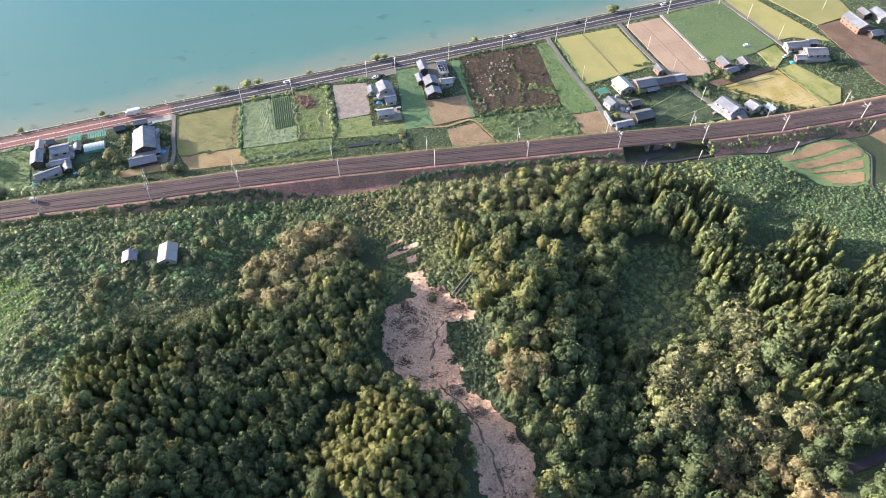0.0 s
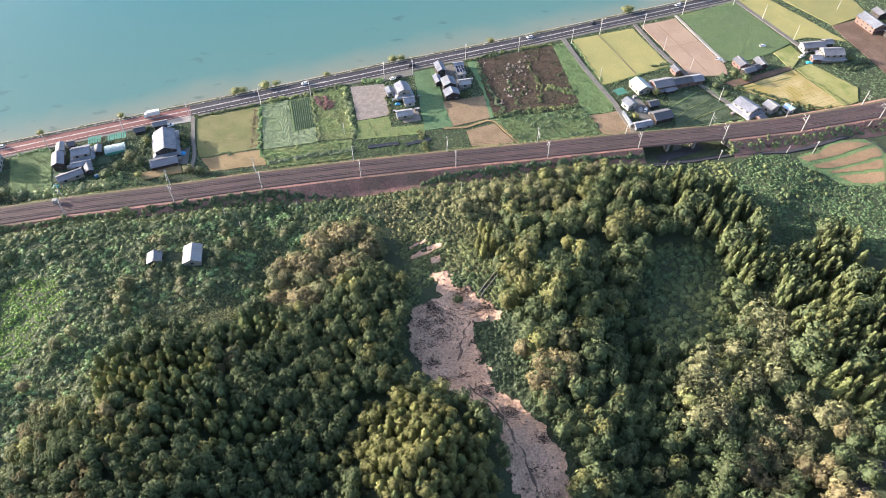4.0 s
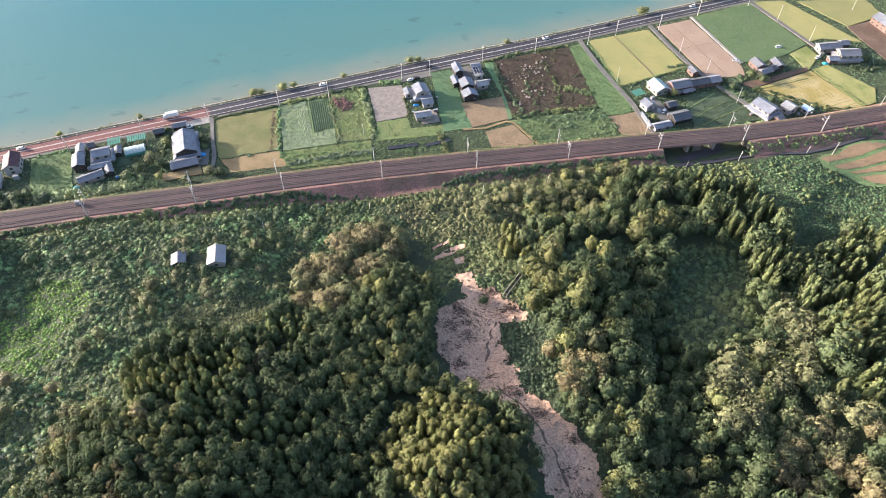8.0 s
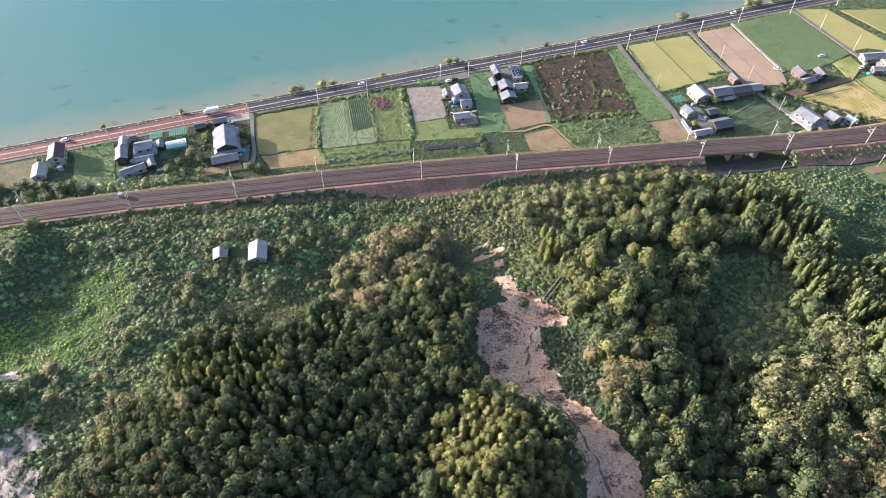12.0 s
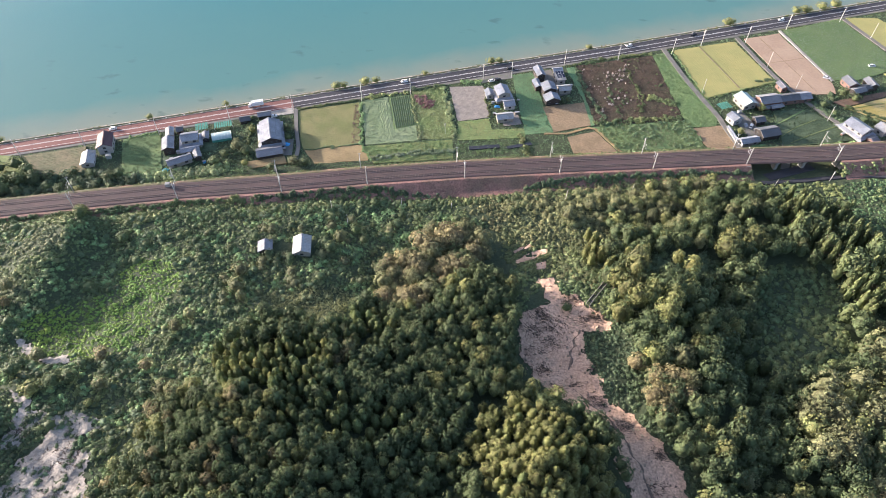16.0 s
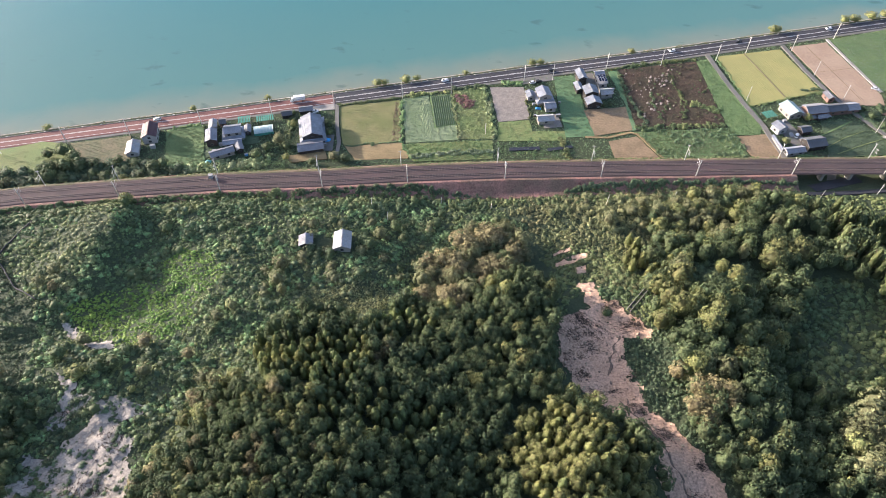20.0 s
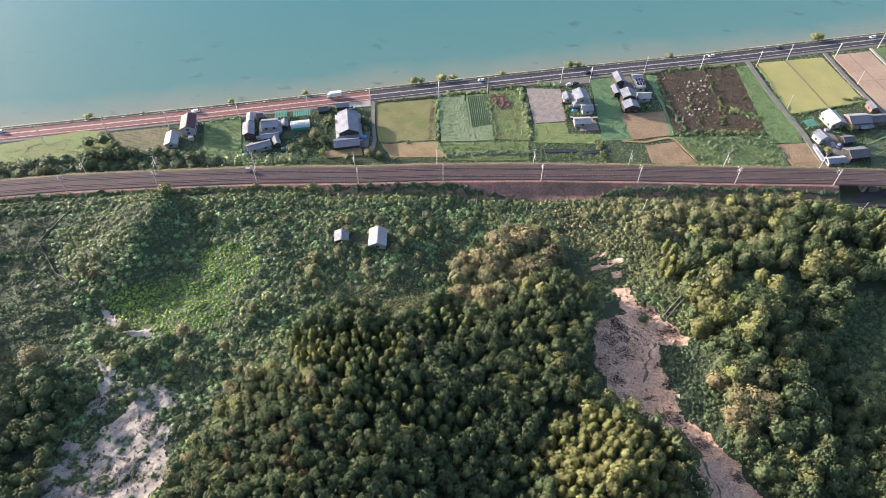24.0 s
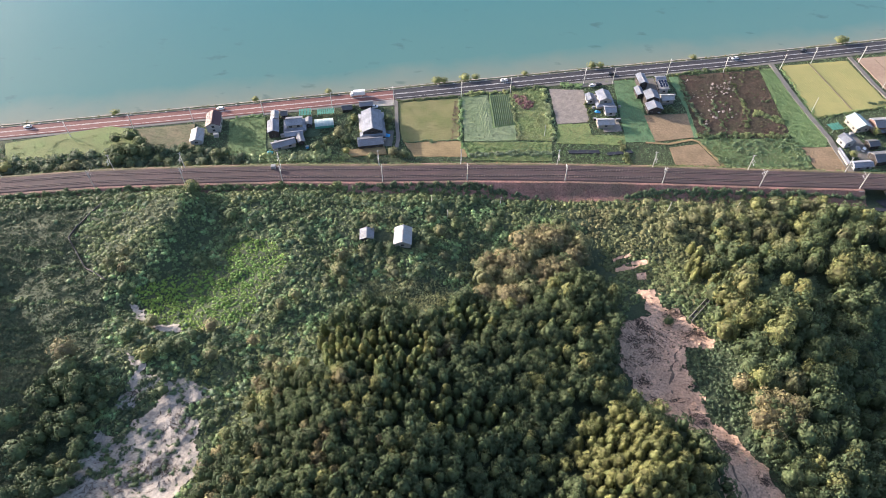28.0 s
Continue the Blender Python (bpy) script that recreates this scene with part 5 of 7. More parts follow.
    for px, py, ang, half in sides if windows else ():
        n = windows if half > 3.5 else 1
        for level in (0.9,) if eave < 3.9 else (0.9, 3.2):
            if level + 1.2 > eave:
                continue
            for k in range(n):
                u = (k + 0.5) / n * 2 * half - half
                m = pose(px, py, level, 0, 0, ang) @ Matrix.Translation((u, 0, 0))
                bm = bmesh.new()
                w = min(0.75, half * 0.35)
                for q in ((-w, -w + 0.09, 0, 1.2), (w - 0.09, w, 0, 1.2), (-w, w, 1.11, 1.2), (-w, w, 0, 0.09), (-0.04, 0.04, 0, 1.2)):
                    box(bm, q[0], q[1], -0.07, 0.02, q[2], q[3], m)
                win = part("window", bm, M["lane"], h)
                bm = bmesh.new()
                box(bm, -w + 0.09, w - 0.09, -0.03, 0.0, 0.09, 1.11, m)
                part("pane", bm, M["glass"], win)
    return h


H = house
# the farm group by the red road
H(-210.1, 265.3, 4.4, 7.3, 18, 4, "v", "tin", "cream", "small grey tin-roofed storehouse", "storehouse", windows=1)
H(-207.0, 255.0, 6.2, 10.4, 20, 5, "v", "tilelight", "timber", "weathered grey-tiled dark timber house")
H(-206.2, 269.2, 4.0, 5.0, 18, 3, "u", "tiledark", "redwall", "brown tiled storage hut by the road", "hut", windows=1)
H(-197.0, 260.5, 9.2, 7.5, 19, 6, "u", "tilelight", "cream", "two-storey grey-tiled farmhouse with lower roofs", skirt=True)
H(-195.0, 253.2, 10.0, 4.6, 20, 3.1, "u", "tilelight", "cream", "low tiled wing of the farmhouse", "annex")
H(-197.8, 244.7, 12.7, 5.6, 34, 3, "u", "tile", "cream", "long blue-grey tiled barn with a pale wall", "barn")
H(-190.4, 250.2, 4.0, 7.0, 30, 3, "v", "tile", "timber", "small dark timber outhouse with tiles", "outhouse", windows=1)
H(-190.6, 264.8, 3.8, 6.5, 18, 3, "v", "tile", "timber", "narrow tiled shed beside the farmhouse", "shed", windows=1)
# the large farmhouse
H(-156.1, 268.8, 11.0, 18.0, 18, 5.5, "v", "tilelight", "timber", "large farmhouse with a grey hipped tile roof", skirt=True, windows=3)
H(-153.3, 255.0, 13.7, 7.4, 20, 3, "u", "tile", "timber", "long dark tiled outbuilding behind a farmhouse", "outbuilding")
H(-164.2, 286.0, 7.7, 4.8, 19, 3, "u", "tile", "timber", "tiled shed standing by the road", "shed", windows=1)
H(-173.9, 281.2, 6.1, 5.0, 20, 2.6, "u", "tiledark", "timber", "low dark shed beside the road", "shed", windows=1)
# the house with the red roof
H(-240.5, 254.0, 8.0, 12.0, 19, 5.5, "v", "maroon", "white", "white two-storey house with a maroon roof", pitch=0.5, windows=3)
H(-245.0, 242.0, 7.0, 10.5, 18, 3, "v", "tin", "white", "low white annex with a pale tin roof", "annex")
# the house beside the gravel plot
H(-33.6, 315.0, 8.0, 9.2, 18, 6, "v", "tilelight", "cream", "two-storey grey-tiled house with balconies", skirt=True)
H(-41.0, 315.6, 4.8, 6.5, 16, 3.2, "v", "tilelight", "white", "low pale annex of a house", "annex", windows=1)
H(-29.6, 306.6, 6.6, 6.6, 14, 3.2, "u", "tilelight", "white", "low tiled front room of a house", "annex", windows=2)
H(-31.8, 294.8, 9.5, 6.0, 14, 3, "u", "tin", "cream", "pale tin-roofed open shed", "shed", windows=1)
# the dark house group
H(-12.3, 336.6, 5.4, 9.6, 16, 5.5, "v", "tilelight", "timber", "tall narrow dark timber house with pale roof", windows=2)
H(-13.6, 326.5, 4.4, 8.0, 16, 3.5, "v", "tilelight", "timber", "low tiled passage between houses", "annex", windows=1)
H(-7.2, 320.8, 8.0, 8.0, 15, 6, "v", "tilelight", "timber", "black boarded gabled house with pale tile roof")
H(-5.6, 312.8, 8.8, 6.6, 16, 4.0, "v", "tilelight", "timber", "black boarded gable wing with pale roof")
solar_house = H(-0.2, 334.4, 5.8, 8.4, 14, 4, "v", "white", "white", "flat-roofed white house carrying solar panels", "solar_house", flat=True)
H(2.0, 324.0, 7.6, 6.0, 14, 3, "u", "tin", "cream", "low grey tin-roofed outbuilding", "outbuilding")
H(-1.2, 342.2, 6.2, 4.8, 14, 3, "u", "tilelight", "timber", "small tiled shed by the road", "shed", windows=1)
# farm beside the railway
H(103.5, 319.9, 9.0, 11.0, 22, 4, "v", "teal", "cream", "barn with a pale teal metal roof", "barn")
H(116.3, 320.9, 12.4, 8.6, 16, 4.6, "u", "tile", "redwall", "tiled farmhouse with red earth walls", skirt=True, windows=3)
H(128.6, 324.6, 12.0, 7.0, 16, 3.6, "u", "tiledark", "redwall", "lower dark-tiled farm building with red earth walls", "farm_building", windows=2)
H(119.4, 316.4, 6.0, 3.6, 16, 2.6, "u", "tilelight", "timber", "lean-to with grey tiles against a farmhouse", "lean_to", windows=1)
H(137.5, 327.0, 8.0, 7.0, 16, 3.4, "u", "tilelight", "redwall", "grey-tiled end of a farm building", "annex", windows=1)
H(128.0, 336.3, 4.6, 7.0, 17, 3.5, "v", "tile", "redwall", "small grey-tiled red hut", "hut", windows=1)
H(94.1, 303.2, 6.8, 6.9, 28, 4, "v", "tilelight", "white", "small grey-tiled white house", windows=1)
H(107.4, 303.3, 6.2, 5.6, 18, 3, "u", "tiledark", "timber", "low dark tiled shed in a farmyard", "shed", windows=1)
H(98.0, 284.6, 10.8, 5.2, 17, 3, "u", "tilelight", "white", "low white-walled farm wing with a grey roof", "farm_wing")
H(109.6, 292.2, 11.2, 8.4, 18, 3.5, "u", "tiledark", "timber", "dark tiled farmhouse standing by the railway")
H(90.8, 290.0, 2.2, 12.5, 12, 2.4, "v", "tilelight", "cream", "narrow roofed wall along the lane", "shed", windows=0)
# white house by the golden rice
H(158.1, 298.6, 9.5, 12.6, 32, 5.5, "v", "tilelight", "white", "white two-storey house with a grey roof", windows=3, skirt=True)
H(163.6, 290.5, 5.0, 5.5, 32, 3, "u", "tile", "redwall", "low tiled porch of a white house", "annex", windows=1)
H(172.4, 300.0, 8.0, 7.0, 30, 4, "v", "tin", "white", "grey metal-roofed storehouse by the rice", "storehouse")
H(182.2, 299.0, 5.0, 5.6, 32, 3, "v", "bluetin", "white", "small shed under blue sheeting", "shed", windows=1)
# far farmhouses
H(168.4, 342.7, 6.9, 9.0, 16, 4, "v", "tile", "redwall", "dark tiled farmhouse with reddish walls")
H(180.1, 342.7, 6.0, 8.4, 10, 4, "v", "tile", "timber", "dark gabled barn with grey tiles", "barn")
H(171.0, 335.8, 8.4, 5.4, 24, 3, "u", "tile", "timber", "low dark tiled outbuilding of a farm", "outbuilding")
H(176.0, 338.8, 6.0, 5.0, 20, 3.2, "u", "tiledark", "timber", "dark tiled shed linking two barns", "shed", windows=1)
H(218.3, 361.6, 14.5, 7.0, 8, 4, "u", "tile", "cream", "long grey-tiled farmhouse by a lane")
H(229.0, 365.0, 6.0, 6.0, 8, 4, "u", "tile", "timber", "dark tiled storehouse beside a farmhouse", "storehouse")
H(226.1, 352.0, 13.0, 8.8, 2, 5.5, "u", "tile", "cream", "tall cream-walled house with a dark roof", windows=3, skirt=True)
H(216.4, 348.9, 6.6, 5.4, 2, 3, "u", "tilelight", "redwall", "small red-walled shed beside a house", "shed", windows=1)
H(265.5, 387.4, 10.0, 17.5, 16, 5.5, "v", "tilelight", "redwall", "long tiled house with pink walls", windows=4)
H(273.5, 376.0, 8.4, 6.8, 10, 3.5, "u", "tile", "timber", "dark tiled shed by ploughed fields", "shed", windows=1)
H(277.0, 401.0, 6.5, 8.3, 16, 4, "v", "tile", "timber", "dark tiled barn behind a farmhouse", "barn")
H(286.0, 398.0, 8.8, 12, 14, 4.5, "v", "tilelight", "cream", "grey-tiled farmhouse at the edge of the fields")
# field sheds on the slope
H(-119.6, 186.2, 8.0, 10.5, 10, 3.0, "v", "tin", "cream", "weathered tin-roofed field shed among vines", "field_shed", 0.45, 6.6, 1)
H(-135.8, 184.6, 6.4, 6.6, 14, 2.3, "v", "tile", "timber", "small grey-roofed field hut among vines", "field_hut", 0.4, 6.8, 1)

# solar panels
array = thing("solar_array", pose(-0.2, 334.4, 4.2, 0, 0, 14), "dark blue solar panels in white frames on a flat roof", "solar panels")
for k in range(3):
    for n in range(2):
        m = Matrix.Translation((-1.6 + 1.6 * k, -1.6 + 3.2 * n, 0.3)) @ pose(0, 0, 0, 8, 0, 0)
        bm = bmesh.new()
        box(bm, -0.78, 0.78, -1.55, 1.55, 0, 0.05, m)
        panel = part("panel", bm, M["white"], array)
        for c in range(3):
            bm = bmesh.new()
            box(bm, -0.70, 0.70, -1.48 + c * 1.0, -0.56 + c * 1.0, 0.05, 0.06, m)
            part("cell_sheet", bm, M["solar"], panel)
for sx in (-2.2, -0.6, 0.6, 2.2):
    bm = bmesh.new()
    box(bm, sx - 0.04, sx + 0.04, -2.9, 2.9, 0.0, 0.28)
    part("mount", bm, M["steel"], array)

# greenhouse and netting frame
g = thing("greenhouse", pose(-182.6, 266.6, 0, 0, 0, 20), "plastic-film tunnel greenhouse with green netting", "greenhouse")
bm = bmesh.new()
k = 10
prof = [(3.2 * math.cos(math.pi * i / k), 0.9 + 2.0 * math.sin(math.pi * i / k)) for i in range(k + 1)]
prof = [(3.2, 0)] + prof + [(-3.2, 0)]
for x0, x1 in ((-5, 5),):
    va = [bm.verts.new((x0, p[0], p[1])) for p in prof]
    vb = [bm.verts.new((x1, p[0], p[1])) for p in prof]
    for i in range(len(prof) - 1):
        bm.faces.new((va[i], va[i + 1], vb[i + 1], vb[i]))
    bm.faces.new(va[::-1])
    bm.faces.new(vb)
part("cover", bm, M["plastic"], g)
for i in range(7):
    bm = bmesh.new()
    u = -5 + 10 * i / 6
    for p, q in zip(prof, prof[1:]):
        rod(bm, (u, p[0] * 1.01, p[1] * 1.01), (u, q[0] * 1.01, q[1] * 1.01), 0.05, 0.05, 4)
    part("hoop", bm, M["steel"], g)
bm = bmesh.new()
box(bm, -5.05, 5.05, -3.35, -3.22, 0.05, 1.5)
part("netting", bm, M["net"], g)


def net_frame(x, y, l, w, turn):
    f = thing("crop_frame", pose(x, y, 0, 0, 0, turn), "green netting stretched over a garden frame", "netting")
    bm = bmesh.new()
    n = 8
    for i in range(n):
        u0, u1 = -l / 2 + l * i / n, -l / 2 + l * (i + 0.72) / n
        box(bm, u0, u1, -w / 2, w / 2, 1.75 + 0.06 * (i % 2), 1.8 + 0.06 * (i % 2))
    part("netting", bm, M["net"], f)
    for sx in (-1, 1):
        for sy in (-1, 1):
            bm = bmesh.new()
            rod(bm, (sx * l / 2, sy * w / 2, -0.3), (sx * l / 2, sy * w / 2, 1.8), 0.05)
            part("post", bm, M["steel"], f)


net_frame(-195.6, 273.3, 6.6, 6.0, 20)
net_frame(-184.5, 276.0, 9.5, 5.0, 20)
net_frame(91.5, 315.5, 7.0, 5.5, 25)

# ---- poles and wires ----


def mast(kind, m, label, height, arms):
    p = thing(kind, m, label, "pole", "masts along the railway" if kind == "catenary_mast" else "poles along the road")
    bm = bmesh.new()
    rod(bm, (0, 0, -0.8), (0, 0, height), 0.2, 0.15, 8)
    part("shaft", bm, M["pole"], p)
    for a, b, r in arms:
        bm = bmesh.new()
        rod(bm, a, b, r, r, 5)
        part("arm", bm, M["steel"], p)
    return p


CAT = [((0, 0, 7.6), (0, 3.6, 8.0), 0.07), ((0, 0, 5.9), (0, 3.4, 5.9), 0.06), ((0, 3.3, 5.9), (0, 1.6, 7.7), 0.05), ((-0.9, 0, 9.6), (0.9, 0, 9.6), 0.06), ((0, 0, 9.0), (0, -1.2, 9.3), 0.05)]
CAT_N = [((a[0], -a[1], a[2]), (b[0], -b[1], b[2]), r) for a, b, r in CAT]
near = mast("catenary_mast", along_rail(-274, 0.3, 6.3), "white concrete railway mast with steel bracket arms", 10.2, CAT)
far = mast("catenary_mast", along_rail(-268, 12.2, 6.0), "white concrete railway mast with steel bracket arms", 9.6, CAT_N)
MAST_X = (-316, -232, -186, -138, -97.7, -50.7, -4, 42.5, 89.8, 135, 178.5, 224.5, 270, 316)
for x in MAST_X:
    copy_thing(near, along_rail(x, 0.3, 6.3))
    copy_thing(far, along_rail(x - 2.5, 12.2, 6.0))


def wire(name, pts, sag, label, r=0.035):
    """A hanging wire, one span from support to support."""
    line = thing(name, Matrix.Translation(pts[0]), label, "wire")
    home = Vector(pts[0])
    for p, q in zip(pts, pts[1:]):
        p, q = Vector(p) - home, Vector(q) - home
        side = (q - p).cross(Vector((0, 0, 1))).normalized() * r
        bm = bmesh.new()
        rings = []
        for t in range(7):
            c = p.lerp(q, t / 6) - Vector((0, 0, sag * 4 * (t / 6) * (1 - t / 6)))
            rings.append([bm.verts.new(c + o) for o in (side, Vector((0, 0, r)), -side, Vector((0, 0, -r)))])
        for a, b in zip(rings, rings[1:]):
            for k in range(4):
                bm.faces.new((a[k], a[(k + 1) % 4], b[(k + 1) % 4], b[k]))
        bm.faces.new(rings[0][::-1])
        bm.faces.new(rings[-1])
        part("span", bm, M["wire"], line)
    return line


spans = sorted((-274,) + MAST_X)
for off, z, sag in ((3.6, 12.1, 0.0), (3.6, 13.6, 0.5), (8.4, 12.1, 0.0), (8.4, 13.6, 0.5), (0.3, 15.9, 0.4)):
    wire("overhead_wire", [along_rail(x, off, z).translation for x in spans], sag, "thin dark overhead railway wire")

UTIL = ((-312.2, 230.3), (-282.7, 243.1), (-252.8, 253.8), (-216.8, 265.9), (-182.6, 281.1), (-149.9, 293.0), (-113.2, 305.4), (-86.1, 313.6), (-45.1, 331.4), (-28.4, 335.0), (3.4, 350.5), (36.4, 358.6), (70.3, 368.5), (89.9, 379.2), (118.8, 386.0), (148.5, 403.6), (186, 416), (222, 430))
ARMS = [((-0.1, -0.9, 10.4), (-0.1, 0.9, 10.4), 0.06), ((-0.1, -0.7, 9.5), (-0.1, 0.7, 9.5), 0.05), ((-0.1, -0.4, 8.4), (-0.1, 0.4, 8.4), 0.06)]
first = mast("utility_pole", pose(UTIL[0][0], UTIL[0][1], 0, 0, 0, 20), "pale concrete utility pole with cross-arms by the road", 11.2, ARMS)
for n, (x, y) in enumerate(UTIL[1:]):
    copy_thing(first, pose(x, y, 0, 0.6 * (n % 3 - 1), 0.8 * (n % 2), 20))
for x, y, h in ((126.3, 359.9, 10), (136.7, 336.8, 10), (81.7, 328.7, 10), (146.1, 307.8, 10), (199.4, 396.9, 11), (211.0, 371.6, 11), (-63.5, 279.5, 7.5), (254, 410, 11)):
    q = copy_thing(first, pose(x, y, 0, 0, 0, -30) @ Matrix.Diagonal((0.8, 0.8, 1, 1)))
    q.scale = (0.8, 0.8, h / 11.2)
    q["label"] = "thin utility pole standing in the fields"
for z, off in ((10.4, 0.8), (10.4, -0.8), (8.4, 0.3)):
    wire("power_line", [(x, y + off, z) for x, y in UTIL], 0.5, "thin dark power line along the road", 0.03)
wire("power_line", [(211, 371.6, 10.6), (199.4, 396.9, 10.6), (186, 416, 10.4)], 0.5, "thin dark power line over the fields", 0.03)
wire("power_line", [(118.8, 386, 10.4), (126.3, 359.9, 9.4), (136.7, 336.8, 9.4), (146.1, 307.8, 9.4)], 0.5, "thin dark power line over the fields", 0.03)
# old posts on the slope
for x, y, h in ((-80, 221, 5), (-112, 213, 6), (-103, 205, 6.5), (-2, 228, 8), (30, 236, 8), (100, 246, 8), (-56, 221, 4)):
    p = thing("old_post", pose(x, y, float(ground_z(x, y)), 4, 3, 0), "leaning weathered post among vines", "post")
    bm = bmesh.new()
    rod(bm, (0, 0, -0.5), (0, 0, h), 0.13, 0.09)
    part("shaft", bm, M["pole"], p)
    bm = bmesh.new()
    rod(bm, (-0.5, 0, h - 0.5), (0.5, 0, h - 0.4), 0.05)
    part("arm", bm, M["deadwood"], p)

# ---- vehicles ----


def rounded(bm, sections):
    """A body lofted through rings of (x, half width, low, high)."""
    rings = []
    for x, w, lo, hi in sections:
        rings.append([bm.verts.new(c) for c in ((x, -w, lo), (x, w, lo), (x, w * 1.02, (lo + hi) / 2), (x, w * 0.9, hi), (x, -w * 0.9, hi), (x, -w * 1.02, (lo + hi) / 2))])
    for a, b in zip(rings, rings[1:]):
        for k in range(6):
            bm.faces.new((a[k], b[k], b[(k + 1) % 6], a[(k + 1) % 6]))
    bm.faces.new(rings[0])
    bm.faces.new(rings[-1][::-1])
    bmesh.ops.recalc_face_normals(bm, faces=bm.faces)


def wheels(p, xs, half, r):
    for x in xs:
        for s in (-1, 1):
            bm = bmesh.new()
            rod(bm, (x, s * (half - 0.2), r), (x, s * half, r), r, r, 12)
            w = part("wheel", bm, M["tyre"], p)
            bm = bmesh.new()
            rod(bm, (x, s * (half - 0.1), r), (x, s * (half + 0.02), r), r * 0.55, r * 0.5, 8)
            part("rim", bm, M["steel"], w)


def car(m, key, label):
    p = thing("car", m, label, "car")
    bm = bmesh.new()
    rounded(bm, ((-2.1, 0.76, 0.35, 0.85), (-1.9, 0.82, 0.25, 0.95), (-0.9, 0.84, 0.25, 1.0), (1.0, 0.84, 0.25, 0.98), (1.8, 0.82, 0.25, 0.85), (2.1, 0.74, 0.35, 0.7)))
    part("body", bm, M[key], p)
    bm = bmesh.new()
    rounded(bm, ((-1.95, 0.68, 0.9, 1.0), (-1.55, 0.7, 0.9, 1.38), (0.3, 0.7, 0.9, 1.40), (1.1, 0.7, 0.9, 1.0)))
    part("window_band", bm, M["glass"], p)
    bm = bmesh.new()
    rounded(bm, ((-1.55, 0.68, 1.36, 1.46), (-0.6, 0.72, 1.38, 1.50), (0.35, 0.68, 1.38, 1.46)))
    part("roof", bm, M[key], p)
    wheels(p, (-1.3, 1.3), 0.84, 0.31)
    for s in (-1, 1):
        bm = bmesh.new()
        box(bm, 2.0, 2.09, s * 0.58 - 0.14, s * 0.58 + 0.14, 0.6, 0.74)
        part("headlight", bm, M["glass"], p)
    return p


def lorry(m, label):
    p = thing("lorry", m, label, "lorry")
    bm = bmesh.new()
    box(bm, -4.2, 2.3, -1.15, 1.15, 1.0, 3.3)
    part("cargo_box", bm, M["carwhite"], p)
    bm = bmesh.new()
    rounded(bm, ((2.5, 1.1, 0.6, 2.5), (3.4, 1.1, 0.6, 2.5), (4.1, 1.08, 0.6, 1.7), (4.25, 1.0, 0.6, 1.2)))
    part("cab", bm, M["carwhite"], p)
    bm = bmesh.new()
    box(bm, -4.1, 3.9, -0.5, 0.5, 0.6, 0.98)
    part("chassis", bm, M["cardark"], p)
    bm = bmesh.new()
    box(bm, 3.62, 3.95, -0.9, 0.9, 1.75, 2.25, Matrix.Translation((0.05, 0, 0)))
    part("windscreen", bm, M["glass"], p)
    wheels(p, (-2.6, 3.1), 1.12, 0.46)
    return p


def on_road(x, off, back=False):
    d = (road_y(x + 1) - road_y(x - 1)) / 2
    a = math.atan(d)
    return Matrix.Translation((x - math.sin(a) * off, float(road_y(x)) + math.cos(a) * off, 0.23)) @ Matrix.Rotation(a + (math.pi if back else 0), 4, "Z")


for x, off, back, key, label in ((-339, 1.9, True, "carwhite", "white car driving on the red road"), (-243, 1.9, True, "carwhite", "white car driving on the red road"), (-90.5, 1.9, True, "carwhite", "white car on the lakeside road"), (45.5, 1.9, True, "carwhite", "white car on the lakeside road"), (88, 1.9, True, "cardark", "dark car on the lakeside road"), (149, 1.9, True, "carwhite", "white car on the lakeside road"), (-30, -2.4, False, "cardark", "dark car on the near lane")):
    car(on_road(x, off, back), key, label)
lorry(on_road(-171, 1.9, True), "white box lorry on the lakeside road")
for x, y, turn, key in ((-159.6, 286.6, 20, "carwhite"), (-39.7, 330.4, 25, "carwhite"), (-36.5, 331.8, 25, "cardark"), (158.1, 349.8, -20, "carwhite"), (189.4, 365.0, 10, "carwhite"), (103, 299.5, 60, "carwhite"), (209.5, 353, 30, "carwhite")):
    car(pose(x, y, 0.12, 0, 0, turn), key, ("white" if key == "carwhite" else "dark") + " car parked beside a farmhouse")

# ---- yards and lanes ----


def lane(name, pts, width, key, label, z=0.3):
    """A narrow way along a line of points, as a low slab."""
    bm = bmesh.new()
    rows = []
    for n, (x, y) in enumerate(pts):
        p, q = Vector((*pts[max(n - 1, 0)], 0)), Vector((*pts[min(n + 1, len(pts) - 1)], 0))
        d = (q - p).normalized()
        s = Vector((-d.y, d.x, 0)) * width / 2
        c = Vector((x, y, 0))
        rows.append([bm.verts.new(v) for v in (c - s - Vector((0, 0, 0.8)), c - s + Vector((0, 0, z)), c + s + Vector((0, 0, z)), c + s - Vector((0, 0, 0.8)))])
    for a, b in zip(rows, rows[1:]):
        for k in range(3):
            bm.faces.new((a[k], a[k + 1], b[k + 1], b[k]))
    bmesh.ops.recalc_face_normals(bm, faces=bm.faces)
    return tagged(part(name, bm, M[key]), label, "lane", "", "structure")


